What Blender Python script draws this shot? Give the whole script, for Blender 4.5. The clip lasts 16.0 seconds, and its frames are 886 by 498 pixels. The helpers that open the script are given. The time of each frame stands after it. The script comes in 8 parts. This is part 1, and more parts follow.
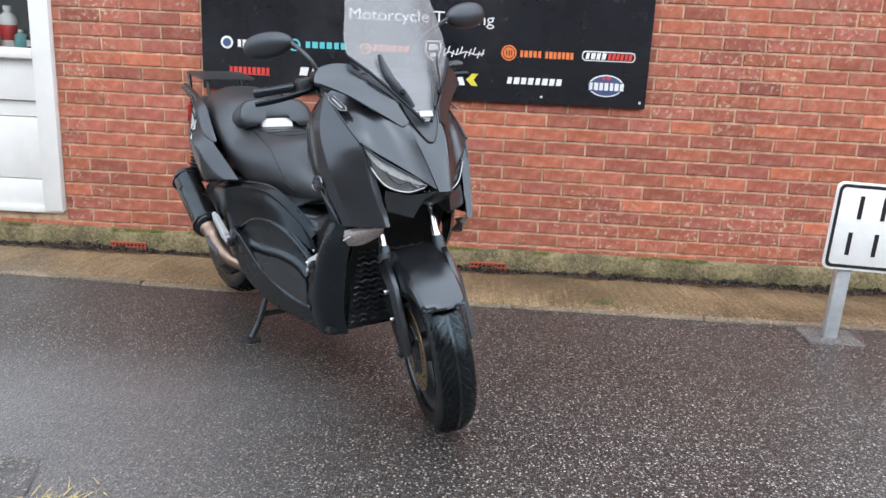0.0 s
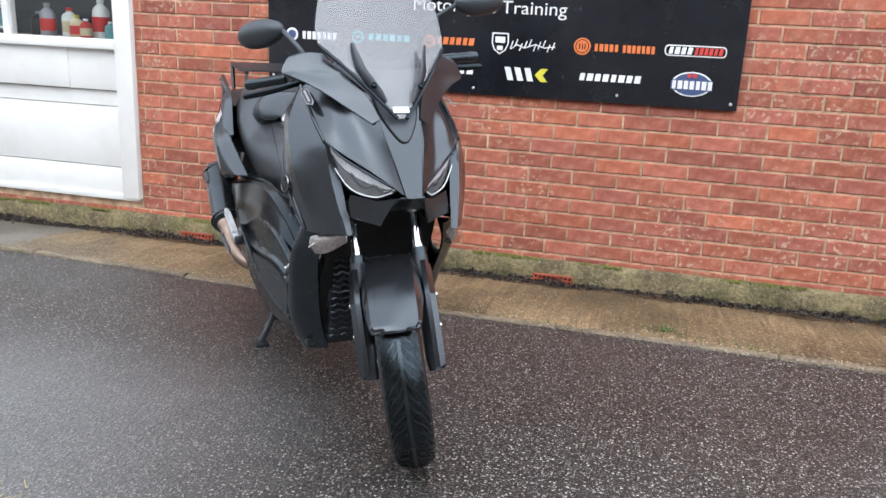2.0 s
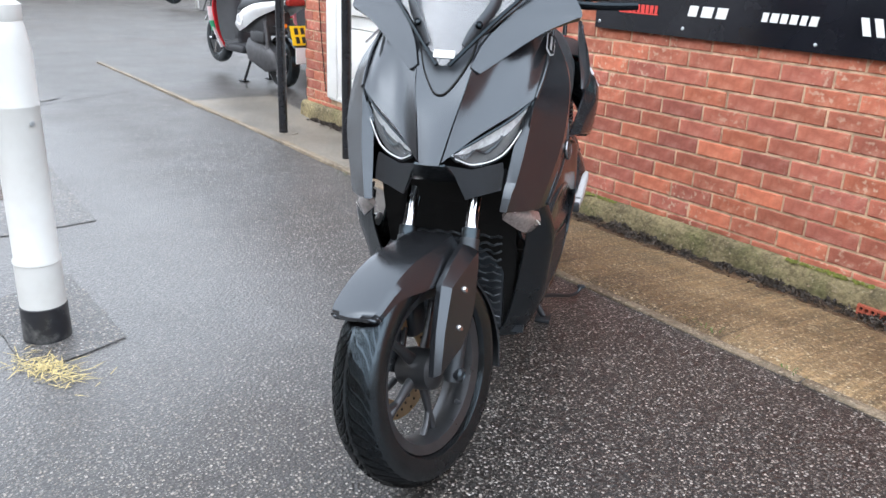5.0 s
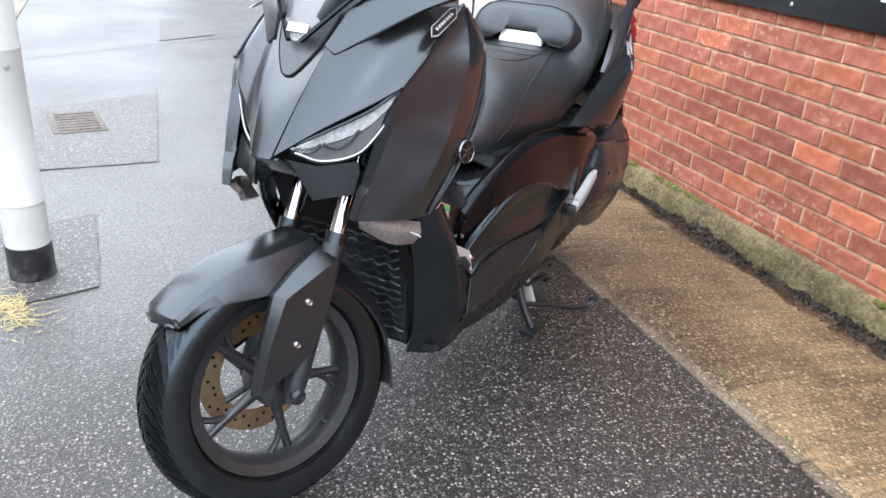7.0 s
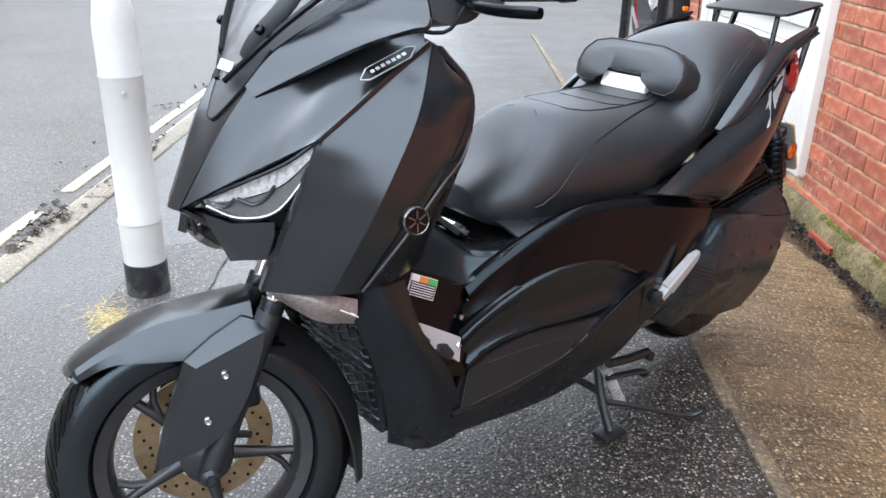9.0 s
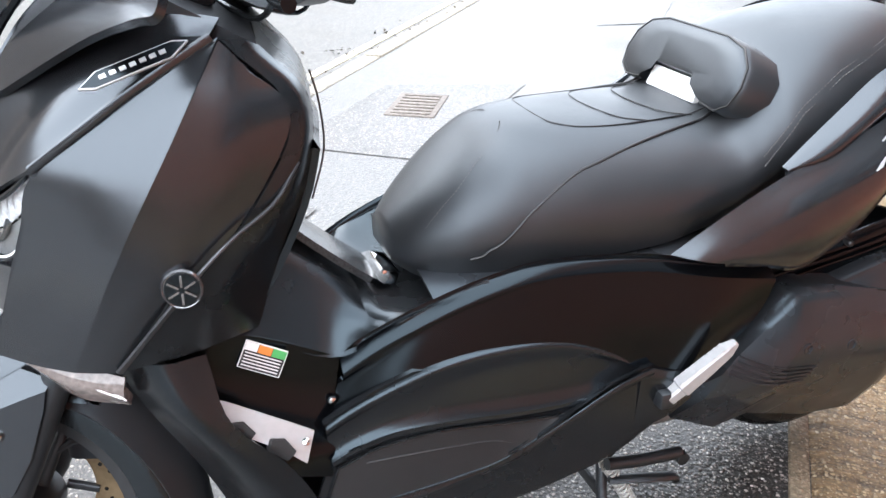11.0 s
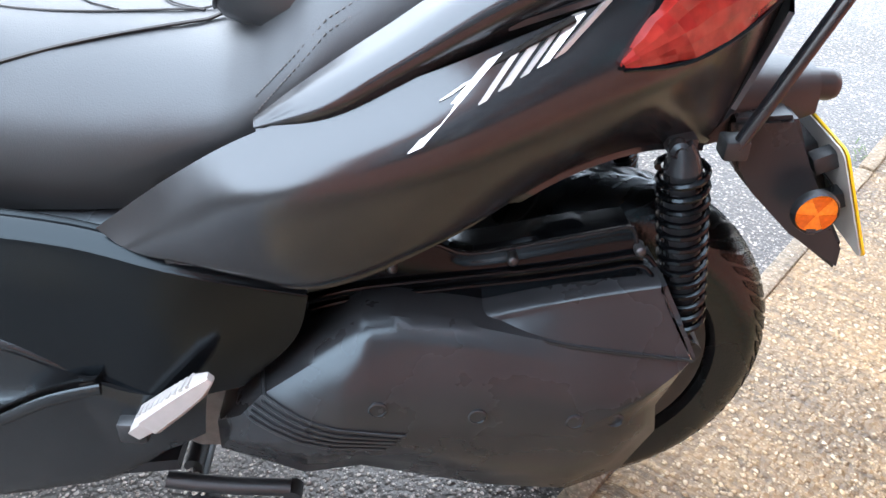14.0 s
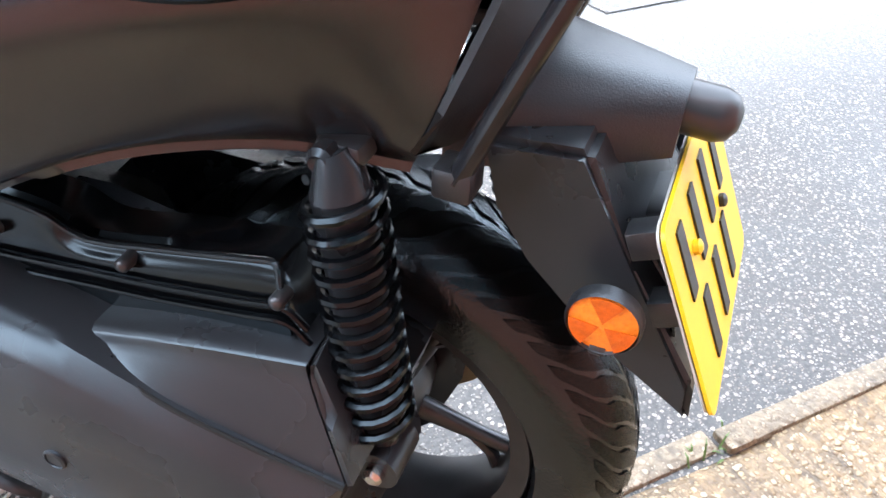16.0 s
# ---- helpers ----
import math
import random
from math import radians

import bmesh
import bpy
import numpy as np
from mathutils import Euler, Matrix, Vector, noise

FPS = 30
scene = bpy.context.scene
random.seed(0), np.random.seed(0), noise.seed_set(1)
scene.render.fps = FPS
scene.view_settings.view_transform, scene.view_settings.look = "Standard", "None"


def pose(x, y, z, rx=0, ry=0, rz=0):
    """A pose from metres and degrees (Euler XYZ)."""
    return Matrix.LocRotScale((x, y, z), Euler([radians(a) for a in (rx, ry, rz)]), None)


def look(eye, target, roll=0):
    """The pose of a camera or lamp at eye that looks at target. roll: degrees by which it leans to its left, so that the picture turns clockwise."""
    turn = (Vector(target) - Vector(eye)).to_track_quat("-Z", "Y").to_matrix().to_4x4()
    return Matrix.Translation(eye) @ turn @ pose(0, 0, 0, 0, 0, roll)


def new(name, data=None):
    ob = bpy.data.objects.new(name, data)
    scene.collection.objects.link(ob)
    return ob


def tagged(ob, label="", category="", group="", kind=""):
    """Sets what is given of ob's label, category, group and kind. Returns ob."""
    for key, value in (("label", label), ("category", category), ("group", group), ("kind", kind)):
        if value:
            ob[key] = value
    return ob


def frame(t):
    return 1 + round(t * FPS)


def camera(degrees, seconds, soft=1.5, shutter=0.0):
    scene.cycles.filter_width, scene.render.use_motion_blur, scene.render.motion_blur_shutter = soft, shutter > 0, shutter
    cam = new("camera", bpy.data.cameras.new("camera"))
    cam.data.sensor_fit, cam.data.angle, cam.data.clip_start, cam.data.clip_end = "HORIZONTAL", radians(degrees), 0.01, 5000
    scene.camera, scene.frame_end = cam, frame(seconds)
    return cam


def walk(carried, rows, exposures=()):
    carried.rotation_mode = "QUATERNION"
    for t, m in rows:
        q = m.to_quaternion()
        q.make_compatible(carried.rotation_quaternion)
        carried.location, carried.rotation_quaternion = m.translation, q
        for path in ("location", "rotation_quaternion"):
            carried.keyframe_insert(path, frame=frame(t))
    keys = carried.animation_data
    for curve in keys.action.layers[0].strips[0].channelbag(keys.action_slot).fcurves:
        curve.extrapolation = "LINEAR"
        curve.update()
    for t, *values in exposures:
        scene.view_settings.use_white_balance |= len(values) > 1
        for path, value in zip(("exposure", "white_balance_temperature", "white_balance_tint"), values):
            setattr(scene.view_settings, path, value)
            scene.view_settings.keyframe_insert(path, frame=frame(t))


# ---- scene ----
cam = camera(57.7, 16.0)
PATH = [
    (0, (0.422, -0.172, 1.225), (0.337, 1.761, 0.717), 2.6),
    (0.5, (0.491, -0.036, 1.22), (0.406, 1.898, 0.717), 3.0),
    (1, (0.568, 0.049, 1.221), (0.458, 1.981, 0.714), 3.3),
    (1.5, (0.742, 0.12, 1.215), (0.444, 2.029, 0.7), 2.9),
    (2, (0.91, 0.199, 1.218), (0.438, 2.069, 0.688), 2.7),
    (2.5, (1.017, 0.366, 1.205), (0.375, 2.18, 0.659), 3.7),
    (3, (1.139, 0.487, 1.206), (0.37, 2.247, 0.65), 2.7),
    (3.5, (1.363, 0.63, 1.198), (0.342, 2.251, 0.624), 2.0),
    (4, (1.506, 0.776, 1.191), (0.333, 2.285, 0.6), 1.5),
    (4.2, (1.534, 0.872, 1.18), (0.287, 2.313, 0.576), 2.0),
    (6.3, (1.82, 1.757, 1.251), (0.153, 2.556, 0.486), 2.7),
    (6.5, (1.802, 1.848, 1.255), (0.129, 2.626, 0.484), 3.8),
    (7, (1.757, 2.008, 1.248), (0.065, 2.694, 0.43), 3.6),
    (7.5, (1.747, 2.209, 1.242), (-0.008, 2.678, 0.406), 2.6),
    (8, (1.745, 2.37, 1.237), (-0.067, 2.664, 0.445), 1.4),
    (8.2, (1.715, 2.428, 1.236), (-0.123, 2.663, 0.486), 1.7),
    (10.3, (1.222, 3.031, 1.236), (-0.504, 2.574, 0.335), -0.3),
    (10.5, (1.147, 3.073, 1.224), (-0.568, 2.547, 0.34), 0.3),
    (11, (0.998, 3.166, 1.232), (-0.689, 2.588, 0.326), 0.2),
    (11.5, (0.863, 3.305, 1.219), (-0.741, 2.626, 0.236), -1.5),
    (12, (0.755, 3.433, 1.223), (-0.733, 2.635, 0.15), -3.1),
    (12.5, (0.63, 3.508, 1.196), (-0.827, 2.684, 0.101), -0.3),
    (13, (0.455, 3.592, 1.165), (-0.973, 2.765, 0.035), 0.8),
    (13.3, (0.365, 3.67, 1.137), (-1.036, 2.841, -0.026), -0.4),
    (13.5, (0.285, 3.703, 1.113), (-1.117, 2.902, -0.067), 1.3),
    (14, (0.145, 3.815, 1.116), (-1.134, 2.817, -0.054), 0.9),
    (14.5, (0.023, 3.831, 1.089), (-1.251, 2.796, -0.052), 1.6),
    (15, (-0.129, 3.854, 1.065), (-1.379, 2.818, -0.102), 2.5),
    (15.5, (-0.263, 3.897, 1.028), (-1.346, 2.733, -0.185), 4.5),
    (16, (-0.444, 3.962, 0.989), (-1.216, 2.609, -0.264), 2.1),
]
walk(cam, [(t, look(eye, target, roll)) for t, eye, target, roll in PATH], [(0.0, 0.50, 6180, 10), (3.0, 0.68, 6150, 10), (4.2, 0.78, 6130, 10), (6.3, 0.88, 6180, 10), (7.6, 1.05, 6180, 10), (8.0, 1.03, 6170, 10), (8.2, 0.76, 6160, 10), (10.3, 1.33, 6260, 10), (12.3, 1.85, 6220, 10), (13.6, 1.95, 6100, 10), (14.5, 1.70, 6000, 10), (15.0, 1.76, 6000, 10), (15.5, 2.0, 5960, 10), (16.0, 2.08, 5920, 10)])

# ---- sky and light: bright overcast after rain ----
world = bpy.data.worlds.new("overcast_sky")
scene.world = world
world.use_nodes = True
wn = world.node_tree.nodes
sky = wn.new("ShaderNodeTexSky")
sky.sky_type, sky.sun_disc = "NISHITA", False
sky.sun_elevation, sky.sun_rotation = radians(48), radians(200)
sky.air_density, sky.dust_density, sky.ozone_density = 1.0, 6.0, 1.0
grey = wn.new("ShaderNodeHueSaturation")
grey.inputs["Saturation"].default_value = 0.3
world.node_tree.links.new(sky.outputs[0], grey.inputs["Color"])
cloud = wn.new("ShaderNodeMix")
cloud.data_type = "RGBA"
cloud.inputs[0].default_value = 0.75
cloud.inputs[7].default_value = (8.5, 9.08, 9.8, 1)
world.node_tree.links.new(grey.outputs[0], cloud.inputs[6])
world.node_tree.links.new(cloud.outputs[2], wn["Background"].inputs[0])
wn["Background"].inputs[1].default_value = 0.19
sun_data = bpy.data.lights.new("sun", "SUN")
sun_data.energy, sun_data.angle, sun_data.color = 1.5, radians(100), (1.0, 0.99, 0.98)
sun = new("sun", sun_data)
sun.matrix_world = look((0, 0, 10), (-2.2, 0.5, 7.0))


# ---- materials ----
def mat(name, colour, rough=0.5, metal=0.0, spread=0.0, scale=30.0, bump=0.0, bump_scale=200.0, coat=0.0, dirt=None, dirt_scale=3.0, dirt_amount=0.4, per_object=0.0, rough_spread=0.0, spec=0.5):
    """A surface: colour varied at fine and broad scale, roughness varied, fine relief, optional dirt."""
    m = bpy.data.materials.new(name)
    m.use_nodes = True
    nt = m.node_tree
    n, l = nt.nodes, nt.links
    b = n["Principled BSDF"]
    b.inputs["Metallic"].default_value = metal
    b.inputs["Roughness"].default_value = rough
    b.inputs["Coat Weight"].default_value = coat
    b.inputs["Coat Roughness"].default_value = 0.05
    b.inputs["Specular IOR Level"].default_value = spec
    tc = n.new("ShaderNodeTexCoord")
    out = None
    base_rgb = n.new("ShaderNodeRGB")
    base_rgb.outputs[0].default_value = (*colour, 1)
    out = base_rgb.outputs[0]
    if spread:
        nz = n.new("ShaderNodeTexNoise")
        nz.inputs["Scale"].default_value, nz.inputs["Detail"].default_value = scale, 6
        l.new(tc.outputs["Object"], nz.inputs["Vector"])
        mr = n.new("ShaderNodeMapRange")
        mr.inputs["From Min"].default_value, mr.inputs["From Max"].default_value = 0.3, 0.7
        mr.inputs["To Min"].default_value, mr.inputs["To Max"].default_value = 1 - spread, 1 + spread
        l.new(nz.outputs[0], mr.inputs[0])
        hs = n.new("ShaderNodeHueSaturation")
        l.new(mr.outputs[0], hs.inputs["Value"])
        l.new(out, hs.inputs["Color"])
        out = hs.outputs[0]
    if per_object:
        oi = n.new("ShaderNodeObjectInfo")
        mr = n.new("ShaderNodeMapRange")
        mr.inputs["To Min"].default_value, mr.inputs["To Max"].default_value = 1 - per_object, 1 + per_object
        l.new(oi.outputs["Random"], mr.inputs[0])
        hs = n.new("ShaderNodeHueSaturation")
        l.new(mr.outputs[0], hs.inputs["Value"])
        l.new(out, hs.inputs["Color"])
        out = hs.outputs[0]
    if dirt:
        nz = n.new("ShaderNodeTexNoise")
        nz.inputs["Scale"].default_value, nz.inputs["Detail"].default_value = dirt_scale, 8
        nz.inputs["Roughness"].default_value = 0.65
        l.new(tc.outputs["Object"], nz.inputs["Vector"])
        mr = n.new("ShaderNodeMapRange")
        mr.inputs["From Min"].default_value, mr.inputs["From Max"].default_value = 0.5, 0.72
        mr.inputs["To Max"].default_value = dirt_amount
        l.new(nz.outputs[0], mr.inputs[0])
        mx = n.new("ShaderNodeMix")
        mx.data_type = "RGBA"
        l.new(mr.outputs[0], mx.inputs[0])
        l.new(out, mx.inputs[6])
        mx.inputs[7].default_value = (*dirt, 1)
        out = mx.outputs[2]
    l.new(out, b.inputs["Base Color"])
    if rough_spread:
        nz = n.new("ShaderNodeTexNoise")
        nz.inputs["Scale"].default_value, nz.inputs["Detail"].default_value = 9, 5
        l.new(tc.outputs["Object"], nz.inputs["Vector"])
        mr = n.new("ShaderNodeMapRange")
        mr.inputs["From Min"].default_value, mr.inputs["From Max"].default_value = 0.3, 0.7
        mr.inputs["To Min"].default_value, mr.inputs["To Max"].default_value = max(0.02, rough - rough_spread), min(1, rough + rough_spread)
        l.new(nz.outputs[0], mr.inputs[0])
        l.new(mr.outputs[0], b.inputs["Roughness"])
    if bump:
        nz = n.new("ShaderNodeTexNoise")
        nz.inputs["Scale"].default_value, nz.inputs["Detail"].default_value = bump_scale, 3
        l.new(tc.outputs["Object"], nz.inputs["Vector"])
        bp = n.new("ShaderNodeBump")
        bp.inputs["Strength"].default_value, bp.inputs["Distance"].default_value = bump, 0.002
        l.new(nz.outputs[0], bp.inputs["Height"])
        l.new(bp.outputs[0], b.inputs["Normal"])
    return m


def speckled(name, base, chips, chip_scale, share, rough_lo, rough_hi, stain=None, stain_scale=1.3, bump=0.6, dark_patch=0.5, patch_scale=0.9, chip_size=0.35, spec=0.5, sky_sheen=None, warm=(0.30, 0.22, 0.15), brushed=0.0, dull=1.6):
    """Exposed stone in a binder: two sizes of chips by Voronoi cells, each with its own tone and warmth, broad stains,
    wet and dry patches;
    a tuple (x start, x full, colour, y start, y full) paints sky sheen as a paler stretch with a ragged edge; brushed =
    strength of broom marks across y."""
    m = bpy.data.materials.new(name)
    m.use_nodes = True
    n, l = m.node_tree.nodes, m.node_tree.links
    b = n["Principled BSDF"]
    b.inputs["Specular IOR Level"].default_value = spec
    pos = n.new("ShaderNodeNewGeometry").outputs["Position"]

    def node(kind, **values):
        made = n.new("ShaderNode" + kind)
        for key, value in values.items():
            made.inputs[key.replace("_", " ").title()].default_value = value
        return made

    def calc(op, a, c):
        made = n.new("ShaderNodeMath")
        made.operation = op
        for socket, value in zip(made.inputs, (a, c)):
            if isinstance(value, (int, float)):
                socket.default_value = value
            else:
                l.new(value, socket)
        return made.outputs[0]

    def ramp(value, lo, hi, to_lo=0.0, to_hi=1.0, soft=False):
        made = node("MapRange", from_min=lo, from_max=hi, to_min=to_lo, to_max=to_hi)
        if soft:
            made.interpolation_type = "SMOOTHSTEP"
        l.new(value, made.inputs[0])
        return made.outputs[0]

    def noisy(scale, detail=6, rough=0.6, vector=None):
        made = node("TexNoise", scale=scale, detail=detail, roughness=rough)
        l.new(pos if vector is None else vector, made.inputs["Vector"])
        return made.outputs[0]

    def blend(share_socket, a, c):
        made = n.new("ShaderNodeMix")
        made.data_type = "RGBA"
        if isinstance(share_socket, (int, float)):
            made.inputs[0].default_value = share_socket
        else:
            l.new(share_socket, made.inputs[0])
        for k, value in ((6, a), (7, c)):
            if isinstance(value, tuple):
                made.inputs[k].default_value = (*value, 1)
            else:
                l.new(value, made.inputs[k])
        return made.outputs[2]

    def valued(colour, value):
        made = n.new("ShaderNodeHueSaturation")
        if isinstance(colour, tuple):
            made.inputs["Color"].default_value = (*colour, 1)
        else:
            l.new(colour, made.inputs["Color"])
        l.new(value, made.inputs["Value"])
        return made.outputs[0]

    def stones(scale, share_of, size):
        vo = node("TexVoronoi", scale=scale)
        wob = node("TexNoise", scale=scale * 0.8, detail=2)
        l.new(pos, wob.inputs["Vector"])
        off = n.new("ShaderNodeVectorMath")
        off.operation = "MULTIPLY_ADD"
        l.new(wob.outputs["Color"], off.inputs[0])
        off.inputs[1].default_value = (0.8 / scale,) * 3
        l.new(pos, off.inputs[2])
        l.new(off.outputs[0], vo.inputs["Vector"])
        sep = n.new("ShaderNodeSeparateColor")
        l.new(vo.outputs["Color"], sep.inputs[0])
        mask = calc("MULTIPLY", calc("LESS_THAN", sep.outputs[0], share_of), ramp(vo.outputs["Distance"], size, size + 0.14, 1, 0))
        tone = calc("POWER", sep.outputs[1], dull)
        return calc("MULTIPLY", mask, ramp(tone, 0, 1, 0.05, 1)), sep.outputs[2], vo.outputs["Distance"], calc("MULTIPLY", mask, tone)

    big = noisy(patch_scale, 7)
    bigr = ramp(big, 0.35, 0.65)
    fine = noisy(chip_scale * 0.7, 4)
    finer = ramp(fine, 0.3, 0.7, 0.55, 1.45)
    out = valued(valued(base, finer), ramp(bigr, 0, 1, 1 - dark_patch, 1 + dark_patch * 0.4))
    if stain:
        out = blend(ramp(noisy(stain_scale, 8), 0.5, 0.72, 0, 0.8), out, valued(stain, finer))
    # lighter colour and weaker chips in place of sky mirrored by wet ground
    if sky_sheen:
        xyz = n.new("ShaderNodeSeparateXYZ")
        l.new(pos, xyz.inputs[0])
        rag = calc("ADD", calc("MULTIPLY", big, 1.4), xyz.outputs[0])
        zone = calc("MULTIPLY", ramp(rag, sky_sheen[0] + 0.7, sky_sheen[1] + 0.7, soft=True), ramp(xyz.outputs[1], sky_sheen[3], sky_sheen[4], soft=True))
        out = blend(zone, out, valued(sky_sheen[2], finer))
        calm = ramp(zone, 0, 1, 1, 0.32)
    if brushed:
        lines = n.new("ShaderNodeMapping")
        lines.inputs["Scale"].default_value = (46, 1.6, 1)
        l.new(pos, lines.inputs["Vector"])
        broom = noisy(1.0, 3, 0.7, lines.outputs[0])
        out = valued(out, ramp(broom, 0.3, 0.7, 1 - brushed, 1 + brushed))
    small, small_warm, small_far, small_high = stones(chip_scale * 2.1, share, chip_size)
    large, large_warm, large_far, large_high = stones(chip_scale, share, chip_size)
    if sky_sheen:
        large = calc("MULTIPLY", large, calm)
    out = blend(calc("MULTIPLY", small, 0.7), out, blend(small_warm, chips, warm))
    out = blend(large, out, blend(calc("MULTIPLY", large_warm, 0.8), chips, warm))
    l.new(out, b.inputs["Base Color"])
    l.new(calc("ADD", ramp(bigr, 0, 1, rough_lo, rough_hi), calc("MULTIPLY", fine, 0.12)), b.inputs["Roughness"])
    bp = node("Bump", strength=bump, distance=0.005)
    high = calc("SUBTRACT", calc("ADD", fine, calc("MULTIPLY", calc("ADD", large_high, calc("MULTIPLY", small_high, 0.4)), 0.6)), calc("MULTIPLY", large_far, 0.8))
    if brushed:
        high = calc("ADD", high, calc("MULTIPLY", broom, 1.6))
    l.new(high, bp.inputs["Height"])
    l.new(bp.outputs[0], b.inputs["Normal"])
    return m


# the pale colour here paints sky sheen on the wet pavement
ASPHALT = speckled("wet_asphalt", (0.022, 0.0205, 0.0195), (0.52, 0.50, 0.475), 96, 0.72, 0.22, 0.42, stain=(0.024, 0.0155, 0.011), stain_scale=0.9, bump=0.5, dark_patch=0.3, chip_size=0.28, spec=0.55, sky_sheen=(0.5, -1.2, (0.106, 0.106, 0.1065), 2.9, 2.2), warm=(0.30, 0.23, 0.17), dull=1.5)
ASPHALT_OLD = speckled("worn_asphalt", (0.100, 0.0985, 0.096), (0.28, 0.295, 0.28), 100, 0.6, 0.4, 0.6, stain=(0.07, 0.064, 0.057), stain_scale=0.7, bump=0.4, dark_patch=0.4, dull=1.5)
ASPHALT_PATCH = speckled("patched_asphalt", (0.095, 0.095, 0.0955), (0.40, 0.395, 0.385), 100, 0.6, 0.28, 0.48, bump=0.5, spec=0.5, dull=1.5)
CONCRETE = speckled("wet_concrete", (0.185, 0.124, 0.062), (0.56, 0.47, 0.33), 85, 0.62, 0.25, 0.55, stain=(0.070, 0.043, 0.021), stain_scale=2.2, bump=0.9, dark_patch=0.65, patch_scale=1.6, warm=(0.36, 0.25, 0.12), brushed=0.5)
CONCRETE_GREY = speckled("grey_concrete", (0.18, 0.16, 0.13), (0.4, 0.37, 0.32), 100, 0.5, 0.3, 0.55, stain=(0.09, 0.075, 0.055), stain_scale=2.0, bump=0.8, dark_patch=0.5, patch_scale=1.4, brushed=0.15)
KERBSTONE = speckled("kerb_concrete", (0.26, 0.235, 0.19), (0.46, 0.42, 0.36), 100, 0.4, 0.45, 0.75, stain=(0.14, 0.115, 0.08), bump=0.5, dark_patch=0.4)
EDGING = speckled("weathered_edging", (0.215, 0.17, 0.115), (0.44, 0.38, 0.29), 95, 0.5, 0.4, 0.65, stain=(0.085, 0.062, 0.036), stain_scale=2.6, bump=0.8, dark_patch=0.5, patch_scale=3.0)
PLINTH = speckled("mossy_plinth", (0.205, 0.168, 0.092), (0.28, 0.25, 0.17), 80, 0.2, 0.6, 0.85, stain=(0.075, 0.085, 0.03), stain_scale=5.0, bump=0.7, dark_patch=0.6, patch_scale=4, spec=0.2)
BRICK = mat("red_brick", (0.38, 0.130, 0.083), 0.75, spread=0.22, scale=25, bump=0.7, bump_scale=140, per_object=0.22, dirt=(0.5, 0.3, 0.22), dirt_scale=11, dirt_amount=0.5, spec=0.15)
def weathered(m):
    """Bricks fired to different hues, splashed with mortar and marked by soot."""
    n, l = m.node_tree.nodes, m.node_tree.links
    b = n["Principled BSDF"]
    out = b.inputs["Base Color"].links[0].from_socket
    info = next(x for x in n if x.bl_idname == "ShaderNodeObjectInfo")
    geo = n.new("ShaderNodeNewGeometry")
    times = n.new("ShaderNodeMath")
    times.operation = "MULTIPLY"
    times.inputs[1].default_value = 7.3
    l.new(info.outputs["Random"], times.inputs[0])
    part_of = n.new("ShaderNodeMath")
    part_of.operation = "FRACT"
    l.new(times.outputs[0], part_of.inputs[0])
    hue = n.new("ShaderNodeValToRGB")
    hue.color_ramp.elements[0].color = (0.87, 0.86, 1.0, 1)
    hue.color_ramp.elements[1].color = (1.17, 1.10, 1.0, 1)
    for at, colour in ((0.35, (0.96, 0.94, 1.0, 1)), (0.7, (1.0, 1.0, 1.0, 1)), (0.86, (1.07, 1.03, 0.98, 1))):
        hue.color_ramp.elements.new(at).color = colour
    l.new(part_of.outputs[0], hue.inputs[0])
    mul = n.new("ShaderNodeMix")
    mul.data_type, mul.blend_type = "RGBA", "MULTIPLY"
    mul.inputs[0].default_value = 1.0
    l.new(out, mul.inputs[6])
    l.new(hue.outputs[0], mul.inputs[7])
    out = mul.outputs[2]
    for colour, fine, broad, lo, hi, amount in (((0.60, 0.47, 0.35), 46, 3.1, 0.66, 0.74, 0.75), ((0.14, 0.06, 0.045), 60, 4.7, 0.70, 0.82, 0.40)):
        masks = []
        for scale, a, c in ((fine, lo - 0.10, hi - 0.08), (broad, 0.46, 0.66)):
            nz = n.new("ShaderNodeTexNoise")
            nz.inputs["Scale"].default_value, nz.inputs["Detail"].default_value = scale, 5
            l.new(geo.outputs["Position"], nz.inputs["Vector"])
            mr = n.new("ShaderNodeMapRange")
            mr.inputs["From Min"].default_value, mr.inputs["From Max"].default_value = a, c
            l.new(nz.outputs[0], mr.inputs[0])
            masks.append(mr.outputs[0])
        both_masks = n.new("ShaderNodeMath")
        both_masks.operation = "MULTIPLY"
        l.new(masks[0], both_masks.inputs[0])
        l.new(masks[1], both_masks.inputs[1])
        weak = n.new("ShaderNodeMath")
        weak.operation = "MULTIPLY"
        weak.inputs[1].default_value = amount
        l.new(both_masks.outputs[0], weak.inputs[0])
        mx = n.new("ShaderNodeMix")
        mx.data_type = "RGBA"
        l.new(weak.outputs[0], mx.inputs[0])
        l.new(out, mx.inputs[6])
        mx.inputs[7].default_value = (*colour, 1)
        out = mx.outputs[2]
    l.new(out, b.inputs["Base Color"])


weathered(BRICK)


def brick_by_island():
    m = BRICK.copy()
    m.name = "red_brick_joined"
    n, l = m.node_tree.nodes, m.node_tree.links
    info = next(x for x in n if x.bl_idname == "ShaderNodeObjectInfo")
    geo = n.new("ShaderNodeNewGeometry")
    for link in list(info.outputs["Random"].links):
        l.new(geo.outputs["Random Per Island"], link.to_socket)
    return m


